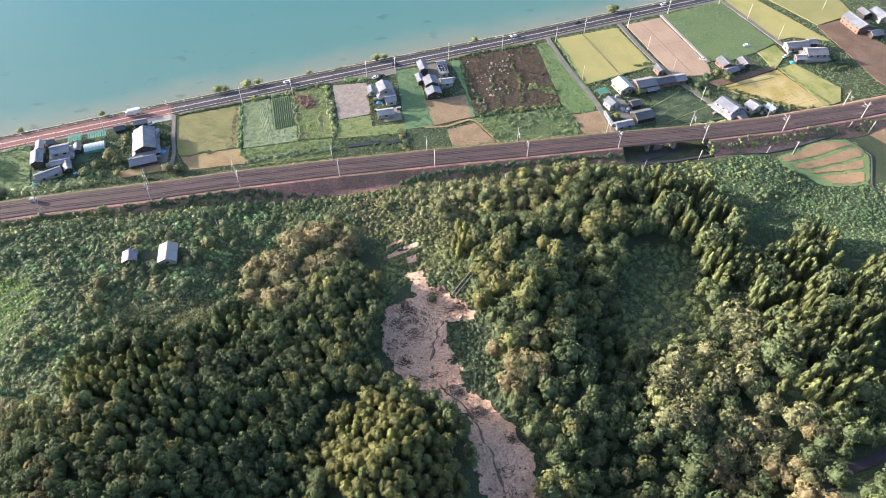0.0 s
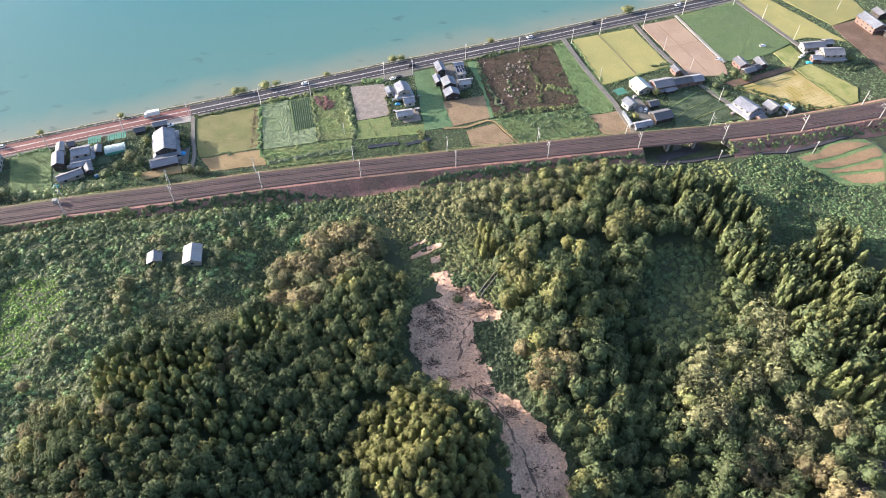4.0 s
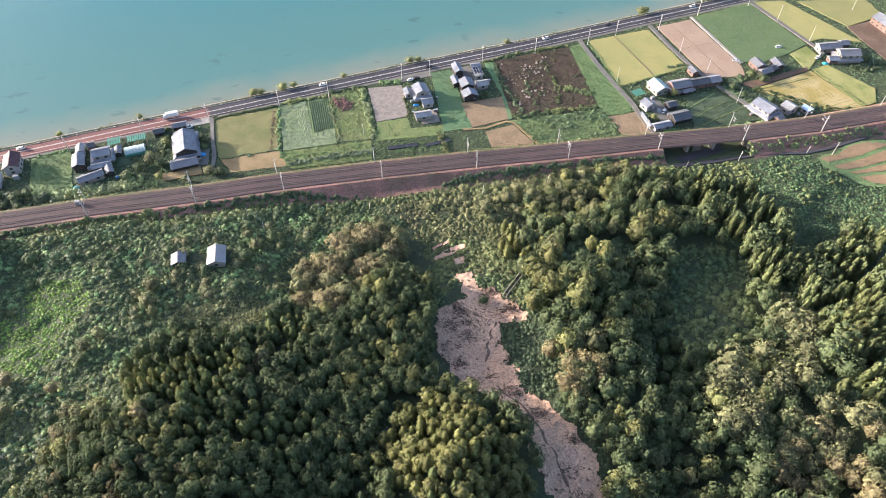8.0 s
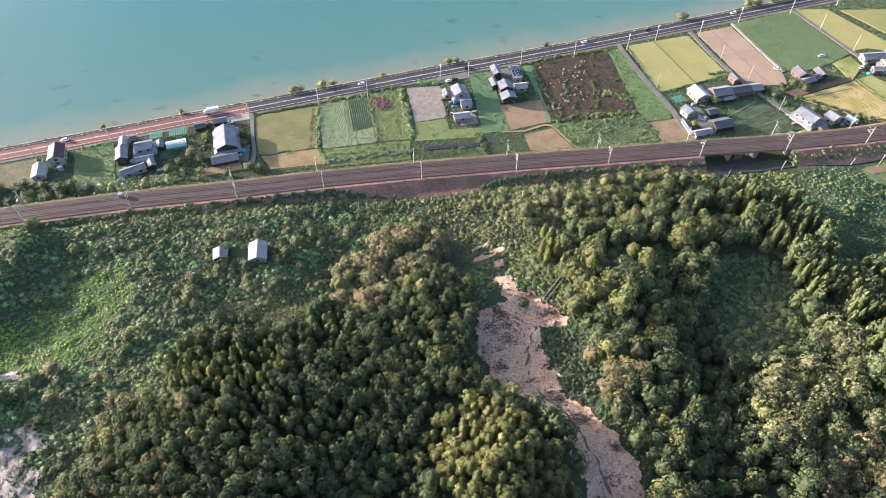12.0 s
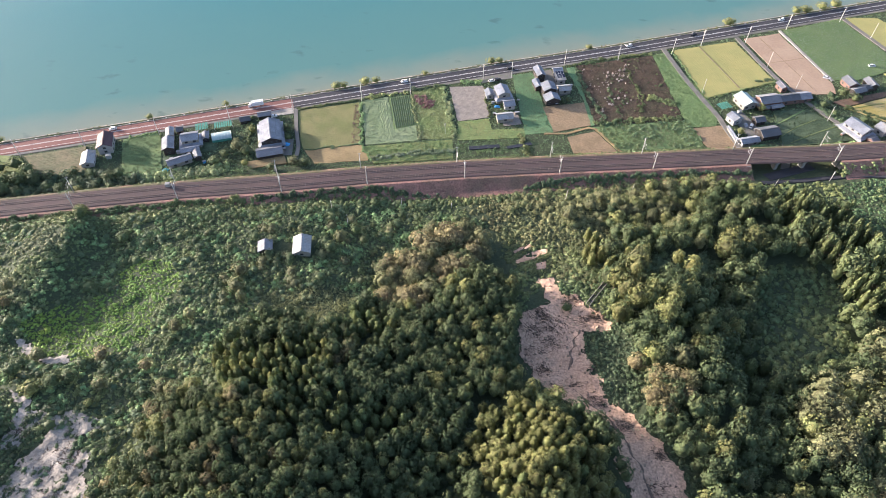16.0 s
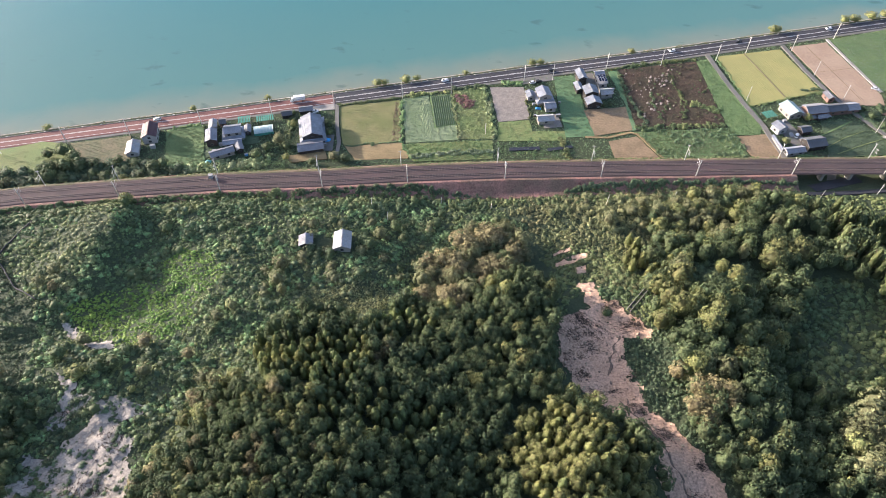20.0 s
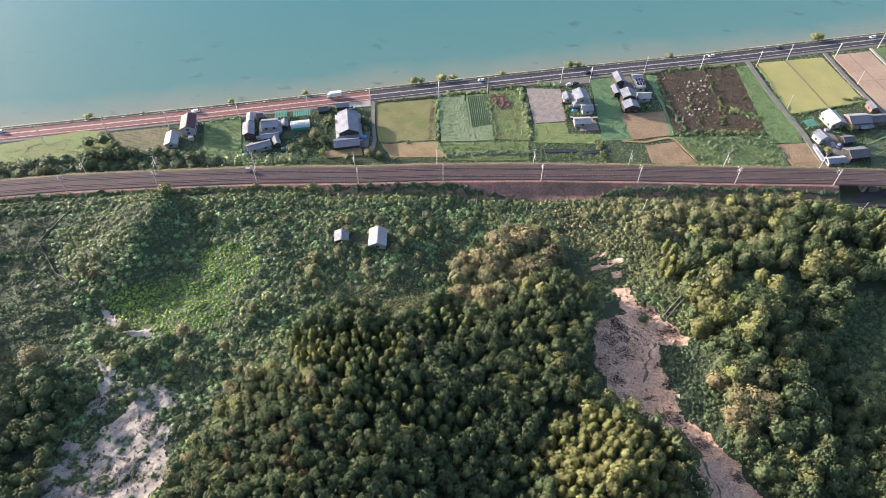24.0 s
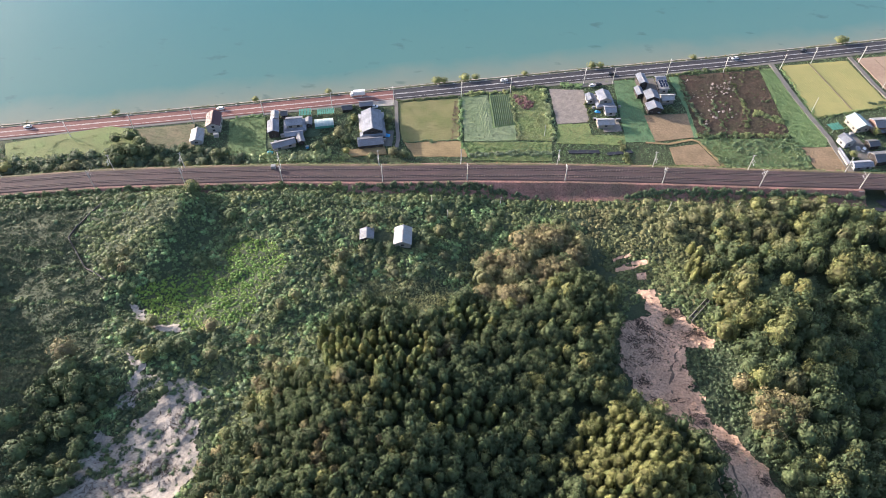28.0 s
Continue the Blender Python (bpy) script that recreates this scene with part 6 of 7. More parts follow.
lane("farm_lane", [(66, 374), (69, 362), (75, 340), (81, 322), (87, 306), (89, 295), (93, 280), (97, 274)], 2.8, "lane", "narrow grey farm lane", 0.52)
lane("farm_lane", [(114.5, 391), (122, 365), (130, 343), (138, 327), (144, 317), (152, 305), (155, 298)], 2.6, "lane", "narrow grey farm lane", 0.53)
lane("farm_lane", [(190, 420), (200, 396), (209, 374), (214, 362)], 2.8, "lane", "narrow grey farm lane", 0.54)
lane("farm_lane", [(144, 402), (150, 382), (156, 362), (161, 347)], 1.8, "concrete", "pale concrete field lane", 0.55)
lane("farm_lane", [(-149, 295), (-144, 275), (-140, 262), (-139, 252)], 2.0, "lane", "grey garden lane beside a farmhouse", 0.56)
lane("farm_path", [(-10, 284), (2, 285), (14, 291), (18, 290), (24, 281), (31, 270)], 1.4, "straw", "pale trodden field path", 0.32)
lane("yard", [(-163, 290), (-150, 294)], 7.0, "concrete", "pale concrete yard by the road", 0.21)
lane("yard", [(-47, 331), (-28, 338)], 6.0, "lane", "grey parking yard by the road", 0.21)
lane("yard", [(-30, 301), (-27, 290)], 10.0, "gravel", "pale gravel yard behind a house", 0.2)
lane("yard", [(-9, 344), (2, 320)], 9.0, "lane", "dark paved yard between houses", 0.2)
lane("yard", [(97, 311), (104, 292)], 9.0, "lane", "grey farmyard", 0.2)
lane("yard", [(-216, 240), (-196, 258), (-184, 262)], 12.0, "soilgreen", "earth yard among farm buildings", 0.19)
lane("yard", [(-148, 268), (-146, 255)], 8.0, "lane", "grey yard beside a farmhouse", 0.18)
lane("underpass_road", [(118, 285), (114, 270), (108, 255), (96, 240), (88, 232)], 4.0, "lane", "narrow road passing under the railway", 0.35)


def heap(x, y, l, w, h, key, label, name="tarpaulin"):
    """A crumpled sheet over a heap."""
    r = np.random.default_rng(int(abs(x * 7 + y)))
    bm = bmesh.new()
    n = 7
    vs = [[bm.verts.new((x + l * (i / (n - 1) - 0.5), y + w * (j / (n - 1) - 0.5), 0.1 + h * max(0.0, 1 - ((i / 3 - 1) ** 2 + (j / 3 - 1) ** 2) * 0.8) * r.uniform(0.7, 1.15))) for j in range(n)] for i in range(n)]
    for i in range(n - 1):
        for j in range(n - 1):
            bm.faces.new((vs[i][j], vs[i + 1][j], vs[i + 1][j + 1], vs[i][j + 1]))
    border = [vs[i][0] for i in range(n)] + [vs[n - 1][j] for j in range(1, n)] + [vs[i][n - 1] for i in range(n - 2, -1, -1)] + [vs[0][j] for j in range(n - 2, 0, -1)]
    low = [bm.verts.new((v.co.x, v.co.y, -0.2)) for v in border]
    for k in range(len(border)):
        bm.faces.new((border[k], border[(k + 1) % len(border)], low[(k + 1) % len(low)], low[k]))
    bmesh.ops.recalc_face_normals(bm, faces=bm.faces)
    tagged(part(name, bm, M[key]), label, "tarpaulin")


heap(-147.3, 263.8, 4.5, 3.0, 1.1, "tarp", "bright blue tarpaulin over a heap in the yard")
heap(-36.0, 306.2, 3.2, 1.8, 0.9, "tarp", "blue tarpaulin beside a house wall")
heap(212.0, 347.0, 3.6, 2.6, 1.0, "aqua", "turquoise tarpaulin beside a shed")
heap(-203.6, 238.6, 3.0, 2.6, 1.0, "aqua", "turquoise tarpaulin behind a barn")
heap(100.5, 300.5, 2.4, 4.0, 1.0, "tin", "pale sheets heaped in the farmyard")
heap(152.0, 304.5, 6.0, 2.0, 0.7, "white", "white sheets lying beside the lane")
bm = bmesh.new()
box(bm, -1.0, 1.0, -0.8, 0.8, -0.1, 2.0, pose(-195.6, 232.6, 0, 0, 0, 10) @ Matrix.Translation((0, -12.0, 6.3)))
box(bm, -1.1, 1.1, -0.9, 0.9, 2.0, 2.15, pose(-195.6, 232.6, 0, 0, 0, 10) @ Matrix.Translation((0, -12.0, 6.3)))
tagged(part("relay_cabinet", bm, M["white"]), "white railway relay cabinet beside the tracks", "cabinet")



def crate(x, y, l, w, h, turn, key, label, name, z=0.3):
    """A box of stored things with a lid that stands proud."""
    t = thing(name, pose(x, y, z, 0, 0, turn), label, "yard store")
    bm = bmesh.new()
    box(bm, -l / 2, l / 2, -w / 2, w / 2, -0.3, h)
    bmesh.ops.bevel(bm, geom=bm.edges[:], offset=0.05, segments=1, affect="EDGES")
    part("body", bm, M[key], t)
    bm = bmesh.new()
    box(bm, -l / 2 - 0.08, l / 2 + 0.08, -w / 2 - 0.08, w / 2 + 0.08, h, h + 0.1)
    part("lid", bm, M["tin"], t)


for x, y, l, w, h, turn, key, label, name in ((-38.5, 309.0, 1.6, 0.9, 1.1, 16, "white", "pale storage box beside a house wall", "storage_box"), (-24.2, 312.5, 1.2, 0.8, 0.9, 16, "cream", "cream storage box by a fence", "storage_box"), (-24.8, 300.2, 2.4, 1.0, 1.3, 14, "lane", "grey rack of timber behind a shed", "timber_rack"), (-37.4, 298.6, 1.4, 1.0, 1.0, 14, "timber", "dark bin beside an open shed", "bin"), (-203.0, 246.5, 1.8, 1.2, 1.2, 30, "white", "white water tank behind a barn", "water_tank"), (-201.0, 252.0, 2.2, 1.4, 1.6, 20, "white", "pale garden store between farm roofs", "garden_store"), (-185.5, 246.0, 1.6, 1.0, 1.0, 30, "tarp", "blue-covered stack beside a barn", "covered_stack"), (-147.0, 259.2, 1.8, 1.0, 1.1, 20, "cream", "cream box in a farmyard", "storage_box"), (-236.0, 245.5, 2.4, 1.6, 2.0, 18, "white", "white porch store beside a house", "garden_store"), (-2.5, 310.6, 1.4, 0.8, 0.8, 15, "timber", "dark planter beside a black gable", "planter"), (6.2, 329.0, 1.8, 1.0, 1.2, 14, "white", "white box behind the solar house", "storage_box"), (99.0, 311.5, 2.0, 1.4, 1.3, 22, "tin", "grey metal box in the farmyard", "storage_box"), (104.6, 296.4, 1.6, 1.0, 1.0, 28, "white", "pale sacks stacked in the farmyard", "sack_stack"), (115.0, 299.0, 1.6, 1.1, 1.1, 18, "timber", "dark woodpile by a farmhouse", "woodpile"), (150.4, 296.0, 2.0, 1.2, 1.0, 32, "redwall", "reddish stack beside the lane", "stack"), (166.0, 302.5, 1.6, 1.0, 1.2, 32, "tarp", "blue-covered machine by a storehouse", "covered_stack"), (176.8, 296.2, 1.4, 1.0, 1.0, 30, "white", "pale box between sheds", "storage_box"), (213.0, 356.5, 2.2, 1.2, 1.2, 8, "white", "white box beside a farmhouse", "storage_box")):
    crate(x, y, l, w, h, turn, key, label, name)

# ---- garden trees and shore shrubs ----
for x, y, h, w, sp in ((-171, 257.6, 6.5, 6.5, "silver"), (-165.9, 254.5, 4.5, 6, "broad"), (-176, 252, 4, 5, "broad"), (-148.5, 274.9, 4.5, 5, "broad"), (-146.6, 268.0, 4.0, 4, "broad"), (-139.3, 249.4, 4.0, 6.5, "silver"), (-133.5, 249.0, 3.6, 5.5, "broad"), (111.6, 314.1, 4.5, 4.5, "limebroad"), (95.5, 292.2, 4, 4, "limebroad"), (161.9, 332.7, 5, 6, "broad"), (167.2, 328.1, 4.5, 6, "broad"), (143.8, 326.9, 3.5, 5, "broad"), (148.0, 321.3, 3.5, 5, "broad"), (152, 314, 3, 4, "broad"), (166.2, 309, 3, 5, "broad"), (172, 308, 3, 5, "broad"), (237, 349, 4, 5, "broad"), (4, 314, 3, 3.5, "broad"), (1, 313, 2.6, 3, "broad"), (-160, 262, 3, 3, "limebroad"), (-167, 272, 5, 3.5, "limebroad"), (-150, 244, 3.2, 4.5, "broad"), (-180, 246, 4, 6, "broad"), (-164, 246, 3.2, 4, "limebroad")):
    tree(sp, x, y, h, w, x % 6, 0.0)
for x, y, h, w in ((-130, 325.0, 3.6, 6), (-126, 326, 3, 5), (-114, 331.4, 3.6, 6.5), (-108, 333, 3.0, 5), (-41, 357, 3.2, 6), (-36, 359, 2.6, 5), (112, 417, 4.5, 7), (115, 419, 4, 5), (161, 436, 4.5, 7), (168, 439, 4.0, 8), (180, 443, 4.5, 8), (190, 446, 4.5, 8), (-189, 300, 3, 4), (-228, 281, 2.5, 4), (-300, 256, 2.5, 5), (-80, 341, 1.8, 4), (20, 378, 1.8, 5)):
    tree("limebroad", x, min(y, float(road_y(x)) + 8.2), h, w, x % 6, -0.6)
for x, y, h, w in ((-280, 220.7, 9, 8), (-272, 223, 9, 8), (-266, 226, 8, 7), (-278, 213, 7, 7), (-268.4, 214, 7, 7), (-257, 221, 5, 6), (-250, 220, 5, 6), (-240.3, 219.8, 4.5, 5), (-232.7, 223, 5, 5), (-226, 224, 3.5, 5), (-308, 203, 5, 7), (-319, 204, 5, 7), (-330, 200, 6, 8)):
    tree("limebroad" if int(x) % 3 == 0 else "broad", x, y, h * 0.7, w * 0.9, x % 6, 0.2)
for x, y in ((-297, 204.5), (-294, 207)):
    tree("silver", x, y, 6, 6, x % 6, 0.2)
for x, y, h, w, sp in ((-226, 98, 9, 10, "autumn"), (-222, 92, 8, 9, "broad"), (-181, 122, 4, 6, "autumn"), (-154, 143, 6, 5, "silver"), (-158, 137, 5, 5, "silver"), (-162, 118, 5, 5, "autumn"), (-175, 109, 5, 6, "silver"), (-236, 144, 5, 5, "silver"), (-232, 150, 5, 5, "silver"), (-229, 142, 5, 4, "autumn"), (-150, 107, 8, 7, "silver"), (-145, 105, 9, 7, "silver"), (-223, 194, 6, 5, "broad"), (-226, 199, 7, 6, "limebroad"), (-198, 104, 5, 7, "limebroad"), (-192, 108, 5, 7, "broad"), (-187, 110, 5, 6, "broad"), (-176, 101, 3, 3, "limebroad"), (-200, 185, 5, 6.5, "broad"), (-141, 160, 7, 7, "silver"), (-142, 169, 7, 7, "silver"), (-137, 154, 6, 4, "silver"), (-104, 194, 6, 6, "silver"), (-98, 200, 6, 5, "broad"), (-107, 187, 5, 6, "broad"), (-205, 120, 5, 6, "silver"), (-210, 112, 5, 7, "broad"), (-4.3, 162.5, 4, 4.4, "broad"), (-215, 88, 8, 8, "broad"), (-225, 80, 8, 8, "broad"), (-212, 75, 7, 8, "broad"), (-230, 70, 8, 9, "broad"), (-220, 60, 8, 9, "broad"), (57, 243, 7, 7, "limebroad"), (48, 239, 7, 7, "silver"), (26, 228, 6, 7, "limebroad"), (9, 196, 7, 4, "lime"), (7, 191, 7, 3.5, "lime"), (13, 190, 6, 3, "lime"), (10, 202, 8, 4.5, "lime"), (18, 194, 6, 3, "lime"), (31, 128, 9, 9, "autumn"), (36, 122, 8, 8, "autumn"), (27, 122, 8, 7, "autumn")):
    tree(sp, x, y, h, w, abs(x) % 6)

# ---- crops and field growth ----
bm_rows = thing("vegetable_bed", Matrix(), "dark green vegetable rows on a pale grass plot", "crop rows")
A0, A1, B0, B1 = Vector((-97.6, 309.0, 0.35)), Vector((-86.4, 312.6, 0.35)), Vector((-91.0, 282.2, 0.35)), Vector((-80.8, 286.2, 0.35))
for k in range(10):
    p, q = A0.lerp(A1, (k + 0.5) / 10), B0.lerp(B1, (k + 0.5) / 10)
    bm = bmesh.new()
    n = 14
    prev = None
    for i in range(n + 1):
        c = p.lerp(q, i / n)
        w, h = 0.32 + 0.06 * math.sin(i * 2.3 + k), 0.14 + 0.04 * math.sin(i * 1.7 + 2 * k)
        row = [bm.verts.new(c + Vector(o)) for o in ((-w, 0, -0.3), (-w * 0.7, 0, h * 0.8), (0, 0, h), (w * 0.7, 0, h * 0.8), (w, 0, -0.3))]
        if prev:
            for a in range(4):
                bm.faces.new((prev[a], prev[a + 1], row[a + 1], row[a]))
        prev = row
    bmesh.ops.recalc_face_normals(bm, faces=bm.faces)
    part("vegetable_ridge", bm, M["soilgreen"], bm_rows)
bushes("field_weeds", "lush_leaf", [(-85.7, 317.7), (-69.7, 324.2), (-58.0, 276.3), (-76.2, 274.1)], 1.0, 0.6, "tall weeds in an untended field", 61, (), 0.9, 11, 0.1)
bushes("field_weeds", "kudzu", [(-106.5, 265.4), (-59.1, 275.2), (-57.8, 259.7), (-98.7, 252.5)], 0.9, 0.6, "tangled green weeds beside the embankment", 62, (), 0.7, 11, 0.1)
bushes("field_weeds", "kudzu", [(-57.2, 290.3), (-40.3, 295.0), (-38.7, 285.1), (-20.4, 287.9), (-20.4, 266), (-56.5, 262)], 1.2, 0.6, "weeds and grass behind the houses", 63, (), 0.35, 10, 0.1)
DARK = [(10.3, 350.6), (58.0, 365.9), (66.9, 302.5), (17.9, 293.9)]
bushes("dead_weeds", "deadleaf", DARK, 1.15, 0.6, "dead brown weeds in an overgrown field", 64, (), 0.7, 11, 0.1)
bushes("field_weeds", "weedleaf", DARK, 2.3, 0.7, "green weeds among dead stalks", 65, (), 0.8, 12, 0.1, 0.3, 0.45)
bushes("pampas_heads", "reed", [(12, 346), (45, 356), (43, 318), (20, 304)], 3.0, 0.6, "pale pampas grass tufts in the overgrown field", 66, (), 1.2, 16, 0.3, 0.28, 0.7)
bushes("bean_leaves", "lush_leaf", [(16.3, 291.7), (70.3, 302.2), (74.9, 278.1), (30.8, 270.3), (20.4, 287.2)], 0.85, 0.5, "dense green bean plants in a field", 67, (), 0.5, 10, 0.3, 0.36)
bushes("grass_tufts", "kudzu", [(58.4, 366.0), (66.8, 370.2), (87.7, 311.1), (83.9, 298.3), (70.8, 296.0), (67.5, 302.6)], 1.0, 0.5, "lush grass between field and lane", 68, (), 0.35, 10, 0.28, 0.36)
bushes("pale_tufts", "palegrassleaf", [(-113.0, 305.5), (-98.8, 310.1), (-91.3, 281.1), (-80.3, 285.6), (-77.3, 272.9), (-105.0, 267.1)], 0.75, 0.34, "pale grass tufts in a field", 69, (), 0.2, 7, 0.15, 0.5)
bushes("grass_tufts", "palegrassleaf", [(146.3, 402.0), (187.7, 420.6), (208.1, 368.5), (192.6, 357.6), (174.8, 349.0), (161.2, 348.3)], 0.8, 0.36, "grass tufts in a green field", 76, (), 0.2, 7, 0.34, 0.5)
bushes("garden_weeds", "weedleaf", [(-343.4, 214), (-295.9, 238), (-283.2, 240), (-268.0, 226.2), (-332.6, 200)], 1.3, 0.7, "weeds in an untended field by the road", 77, (), 0.6, 11, 0.1)
bushes("garden_plants", "kudzu", [(-216, 232), (-184, 240), (-160, 244), (-162, 238), (-190, 232), (-214, 226)], 1.1, 0.6, "garden plants and weeds above the tracks", 78, (), 0.7, 11, 0.8)
bushes("yard_shrubs", "darkleaf", [(-182, 262), (-168, 266), (-160, 250), (-178, 244)], 1.8, 0.9, "shrubs in a farm garden", 79, (), 0.8, 14, 0.0)
bushes("garden_plants", "darkleaf", [(119.0, 314.9), (138.7, 317.7), (156.8, 292.0), (115.9, 282.6)], 1.5, 0.45, "vegetables in a kitchen garden", 80, (), 0.6, 9, 0.42, 0.4)
bushes("lawn_tufts", "weedleaf", [(-235.0, 260.1), (-216.7, 267.2), (-204.8, 236.7), (-221.8, 227.4)], 0.75, 0.34, "grass tufts on a rough lawn", 81, (), 0.22, 8, 0.48, 0.5)

# ---- wood and wet mud on the debris flow ----


def ground_patch(x, y):
    return float(soil(x, y))


r = np.random.default_rng(91)
bm = bmesh.new()
TANGLES = ((-178, 80, 7), (-175, 66, 8), (-190, 55, 8), (-182, 60, 6), (-195, 90, 3), (-172, 88, 5), (-19, 150, 4), (-15, 156, 5), (-8, 153, 5), (-12, 145, 4), (-18, 140, 3.5), (2, 158, 5), (8, 160, 4), (-2, 168, 4), (-16, 160, 3), (-15, 133, 3), (-3.5, 127, 1.5), (21, 88, 3), (24, 80, 3), (-10, 125, 3), (4, 120, 4), (12, 110, 4), (24, 100, 3), (14, 118, 2), (5, 135, 2))
for cx, cy, s in TANGLES:
    lean = r.uniform(-1.2, 0.6)
    for k in range(int(s * 30)):
        x, y = r.normal(cx, s * 0.55), r.normal(cy, s * 0.4)
        if not any(inside(np.array([x]), np.array([y]), o)[0] for o in (DEBRIS,) + SANDS):
            continue
        a, l = r.normal(lean, 0.6), r.uniform(0.4, 3.0) * r.uniform(0.4, 1)
        tip = (x + l * math.cos(a), y + l * math.sin(a))
        rod(bm, (x, y, ground_patch(x, y) + 0.35), (*tip, ground_patch(*tip) + 0.5), r.uniform(0.06, 0.14), 0.03, 3)
tagged(part("driftwood", bm, M["deadwood"]), "broken branches and roots strewn over the debris", "driftwood", "", "stuff")
r = np.random.default_rng(92)
bm = bmesh.new()
o = np.array(DEBRIS)
for x, y in zip(r.uniform(o[:, 0].min(), o[:, 0].max(), 2600), r.uniform(60, o[:, 1].max(), 2600)):
    if not inside(np.array([x]), np.array([y]), DEBRIS)[0]:
        continue
    s = 0.12 + 0.5 * r.random() ** 4
    m = Matrix.Translation((x, y, ground_patch(x, y) + 0.32)) @ Euler(r.uniform(0, 3, 3)).to_matrix().to_4x4()
    box(bm, -s, s * r.uniform(0.6, 1), -s * r.uniform(0.5, 1), s * 0.7, -s * 0.6, s * r.uniform(0.4, 0.8), m)
tagged(part("rubble", bm, M["rubble"]), "stones and clods strewn over the debris flow", "rubble", "", "stuff")
GULLY = [(0.3, 151.9), (-2.2, 146), (-3.7, 140.4), (-4.4, 133), (-4.4, 126.4), (1.5, 118.7), (9.4, 111.1), (13.9, 98.5), (17.2, 92.2), (20, 80), (22, 62)]
xs = np.interp(np.linspace(0, len(GULLY) - 1, 120), range(len(GULLY)), [p[0] for p in GULLY])
ys = np.interp(np.linspace(0, len(GULLY) - 1, 120), range(len(GULLY)), [p[1] for p in GULLY])
bm = bmesh.new()
prev = None
for k, (x, y) in enumerate(zip(xs, ys)):
    x += 0.5 * math.sin(k * 0.5)
    w = 0.14 + 0.10 * math.sin(k * 0.7) + 0.10 * math.sin(k * 1.9)
    z = ground_patch(x, y)
    row = [bm.verts.new((x - w - 0.4, y, z + 0.2)), bm.verts.new((x - w, y, z + 0.44)), bm.verts.new((x + w, y, z + 0.43)), bm.verts.new((x + w + 0.4, y, z + 0.2))]
    if prev:
        for a in range(3):
            bm.faces.new((prev[a], prev[a + 1], row[a + 1], row[a]))
    prev = row
tagged(part("gully", bm, M["mud"]), "dark wet rill running down the debris", "gully", "", "structure")
chan = thing("drain_channel", pose(8.6, 171.5, float(ground_z(8.6, 171.5)) + 0.2, 0, 0, 56), "dark concrete drainage channel on the slope", "channel")
for y0, y1, z1 in ((-0.9, -0.7, 0.8), (0.7, 0.9, 0.8)):
    bm = bmesh.new()
    box(bm, -7, 7, y0, y1, -1.5, z1)
    part("side_wall", bm, M["concrete"], chan)
bm = bmesh.new()
box(bm, -7, 7, -0.7, 0.7, -1.5, 0.2)
part("bed", bm, M["asphalt"], chan)



def track(name, pts, width, key, label, lift=0.25):
    """A narrow way that follows the lie of the land."""
    p = np.array(pts, float)
    t = np.linspace(0, len(p) - 1, 12 * len(p))
    x, y = np.interp(t, range(len(p)), p[:, 0]), np.interp(t, range(len(p)), p[:, 1])
    dx, dy = np.gradient(x), np.gradient(y)
    l = np.hypot(dx, dy)
    bm = bmesh.new()
    rows = []
    for k in range(len(t)):
        row = []
        for o, dz in ((-0.5, -0.6), (-0.46, 0), (0, 0.05), (0.46, 0), (0.5, -0.6)):
            X, Y = x[k] - dy[k] / l[k] * o * width, y[k] + dx[k] / l[k] * o * width
            row.append(bm.verts.new((X, Y, float(soil(X, Y)) + lift + dz)))
        rows.append(row)
    for a, b in zip(rows, rows[1:]):
        for k in range(4):
            bm.faces.new((a[k], b[k], b[k + 1], a[k + 1]))
    return tagged(part(name, bm, M[key]), label, "lane", "", "structure")


track("farm_track", [(96, 250), (110, 254), (128, 257.7), (148, 260.4), (166, 260.4), (178.6, 263.4), (191.8, 267.8), (206.6, 274.4), (221.4, 280.2), (238.7, 285), (262, 292)], 2.6, "asphalt", "dark narrow lane below the embankment", 0.5)
track("ditch", [(212.0, 270.5), (215.6, 264.9), (219.0, 256.8), (210.5, 235.7), (209.5, 216.2), (214, 200)], 0.8, "asphalt", "dark water ditch beside the terraces", 0.35)
track("forest_road", FOREST_ROAD, 3.6, "asphalt", "dark narrow forest road between the trees", 0.4)
HEDGE = [(137.0, 262.4), (150, 264.6), (163.7, 266.7), (176.6, 268.7), (194.3, 274.4), (208.1, 281.0), (219.7, 285.4), (242.7, 293.2), (262, 299)]
bushes("trackside_hedge", "darkleaf", [(x, y - 0.9) for x, y in HEDGE] + [(x, y + 0.9) for x, y in HEDGE[::-1]], 0.7, 1.0, "dark ivy-covered fence line below the tracks", 96, (), 1.3, 16, 2.2, 0.28)
for n, (x, y, h) in enumerate(((179, 258, 9), (166.5, 259.5, 5), (131, 256, 6.5), (216, 279, 7), (226, 276, 9))):
    copy_thing(first, pose(x, y, float(ground_z(x, y)), 2, 4 * (n % 2), 20)).scale = (0.7, 0.7, h / 11.2)
track("wall_footing", [(-261.4, 185.0), (-264.8, 164.5), (-263.7, 155.9), (-248.2, 142.4), (-234.3, 136.3)], 0.4, "asphalt", "old concrete channel along the terrace edge", 0.8)
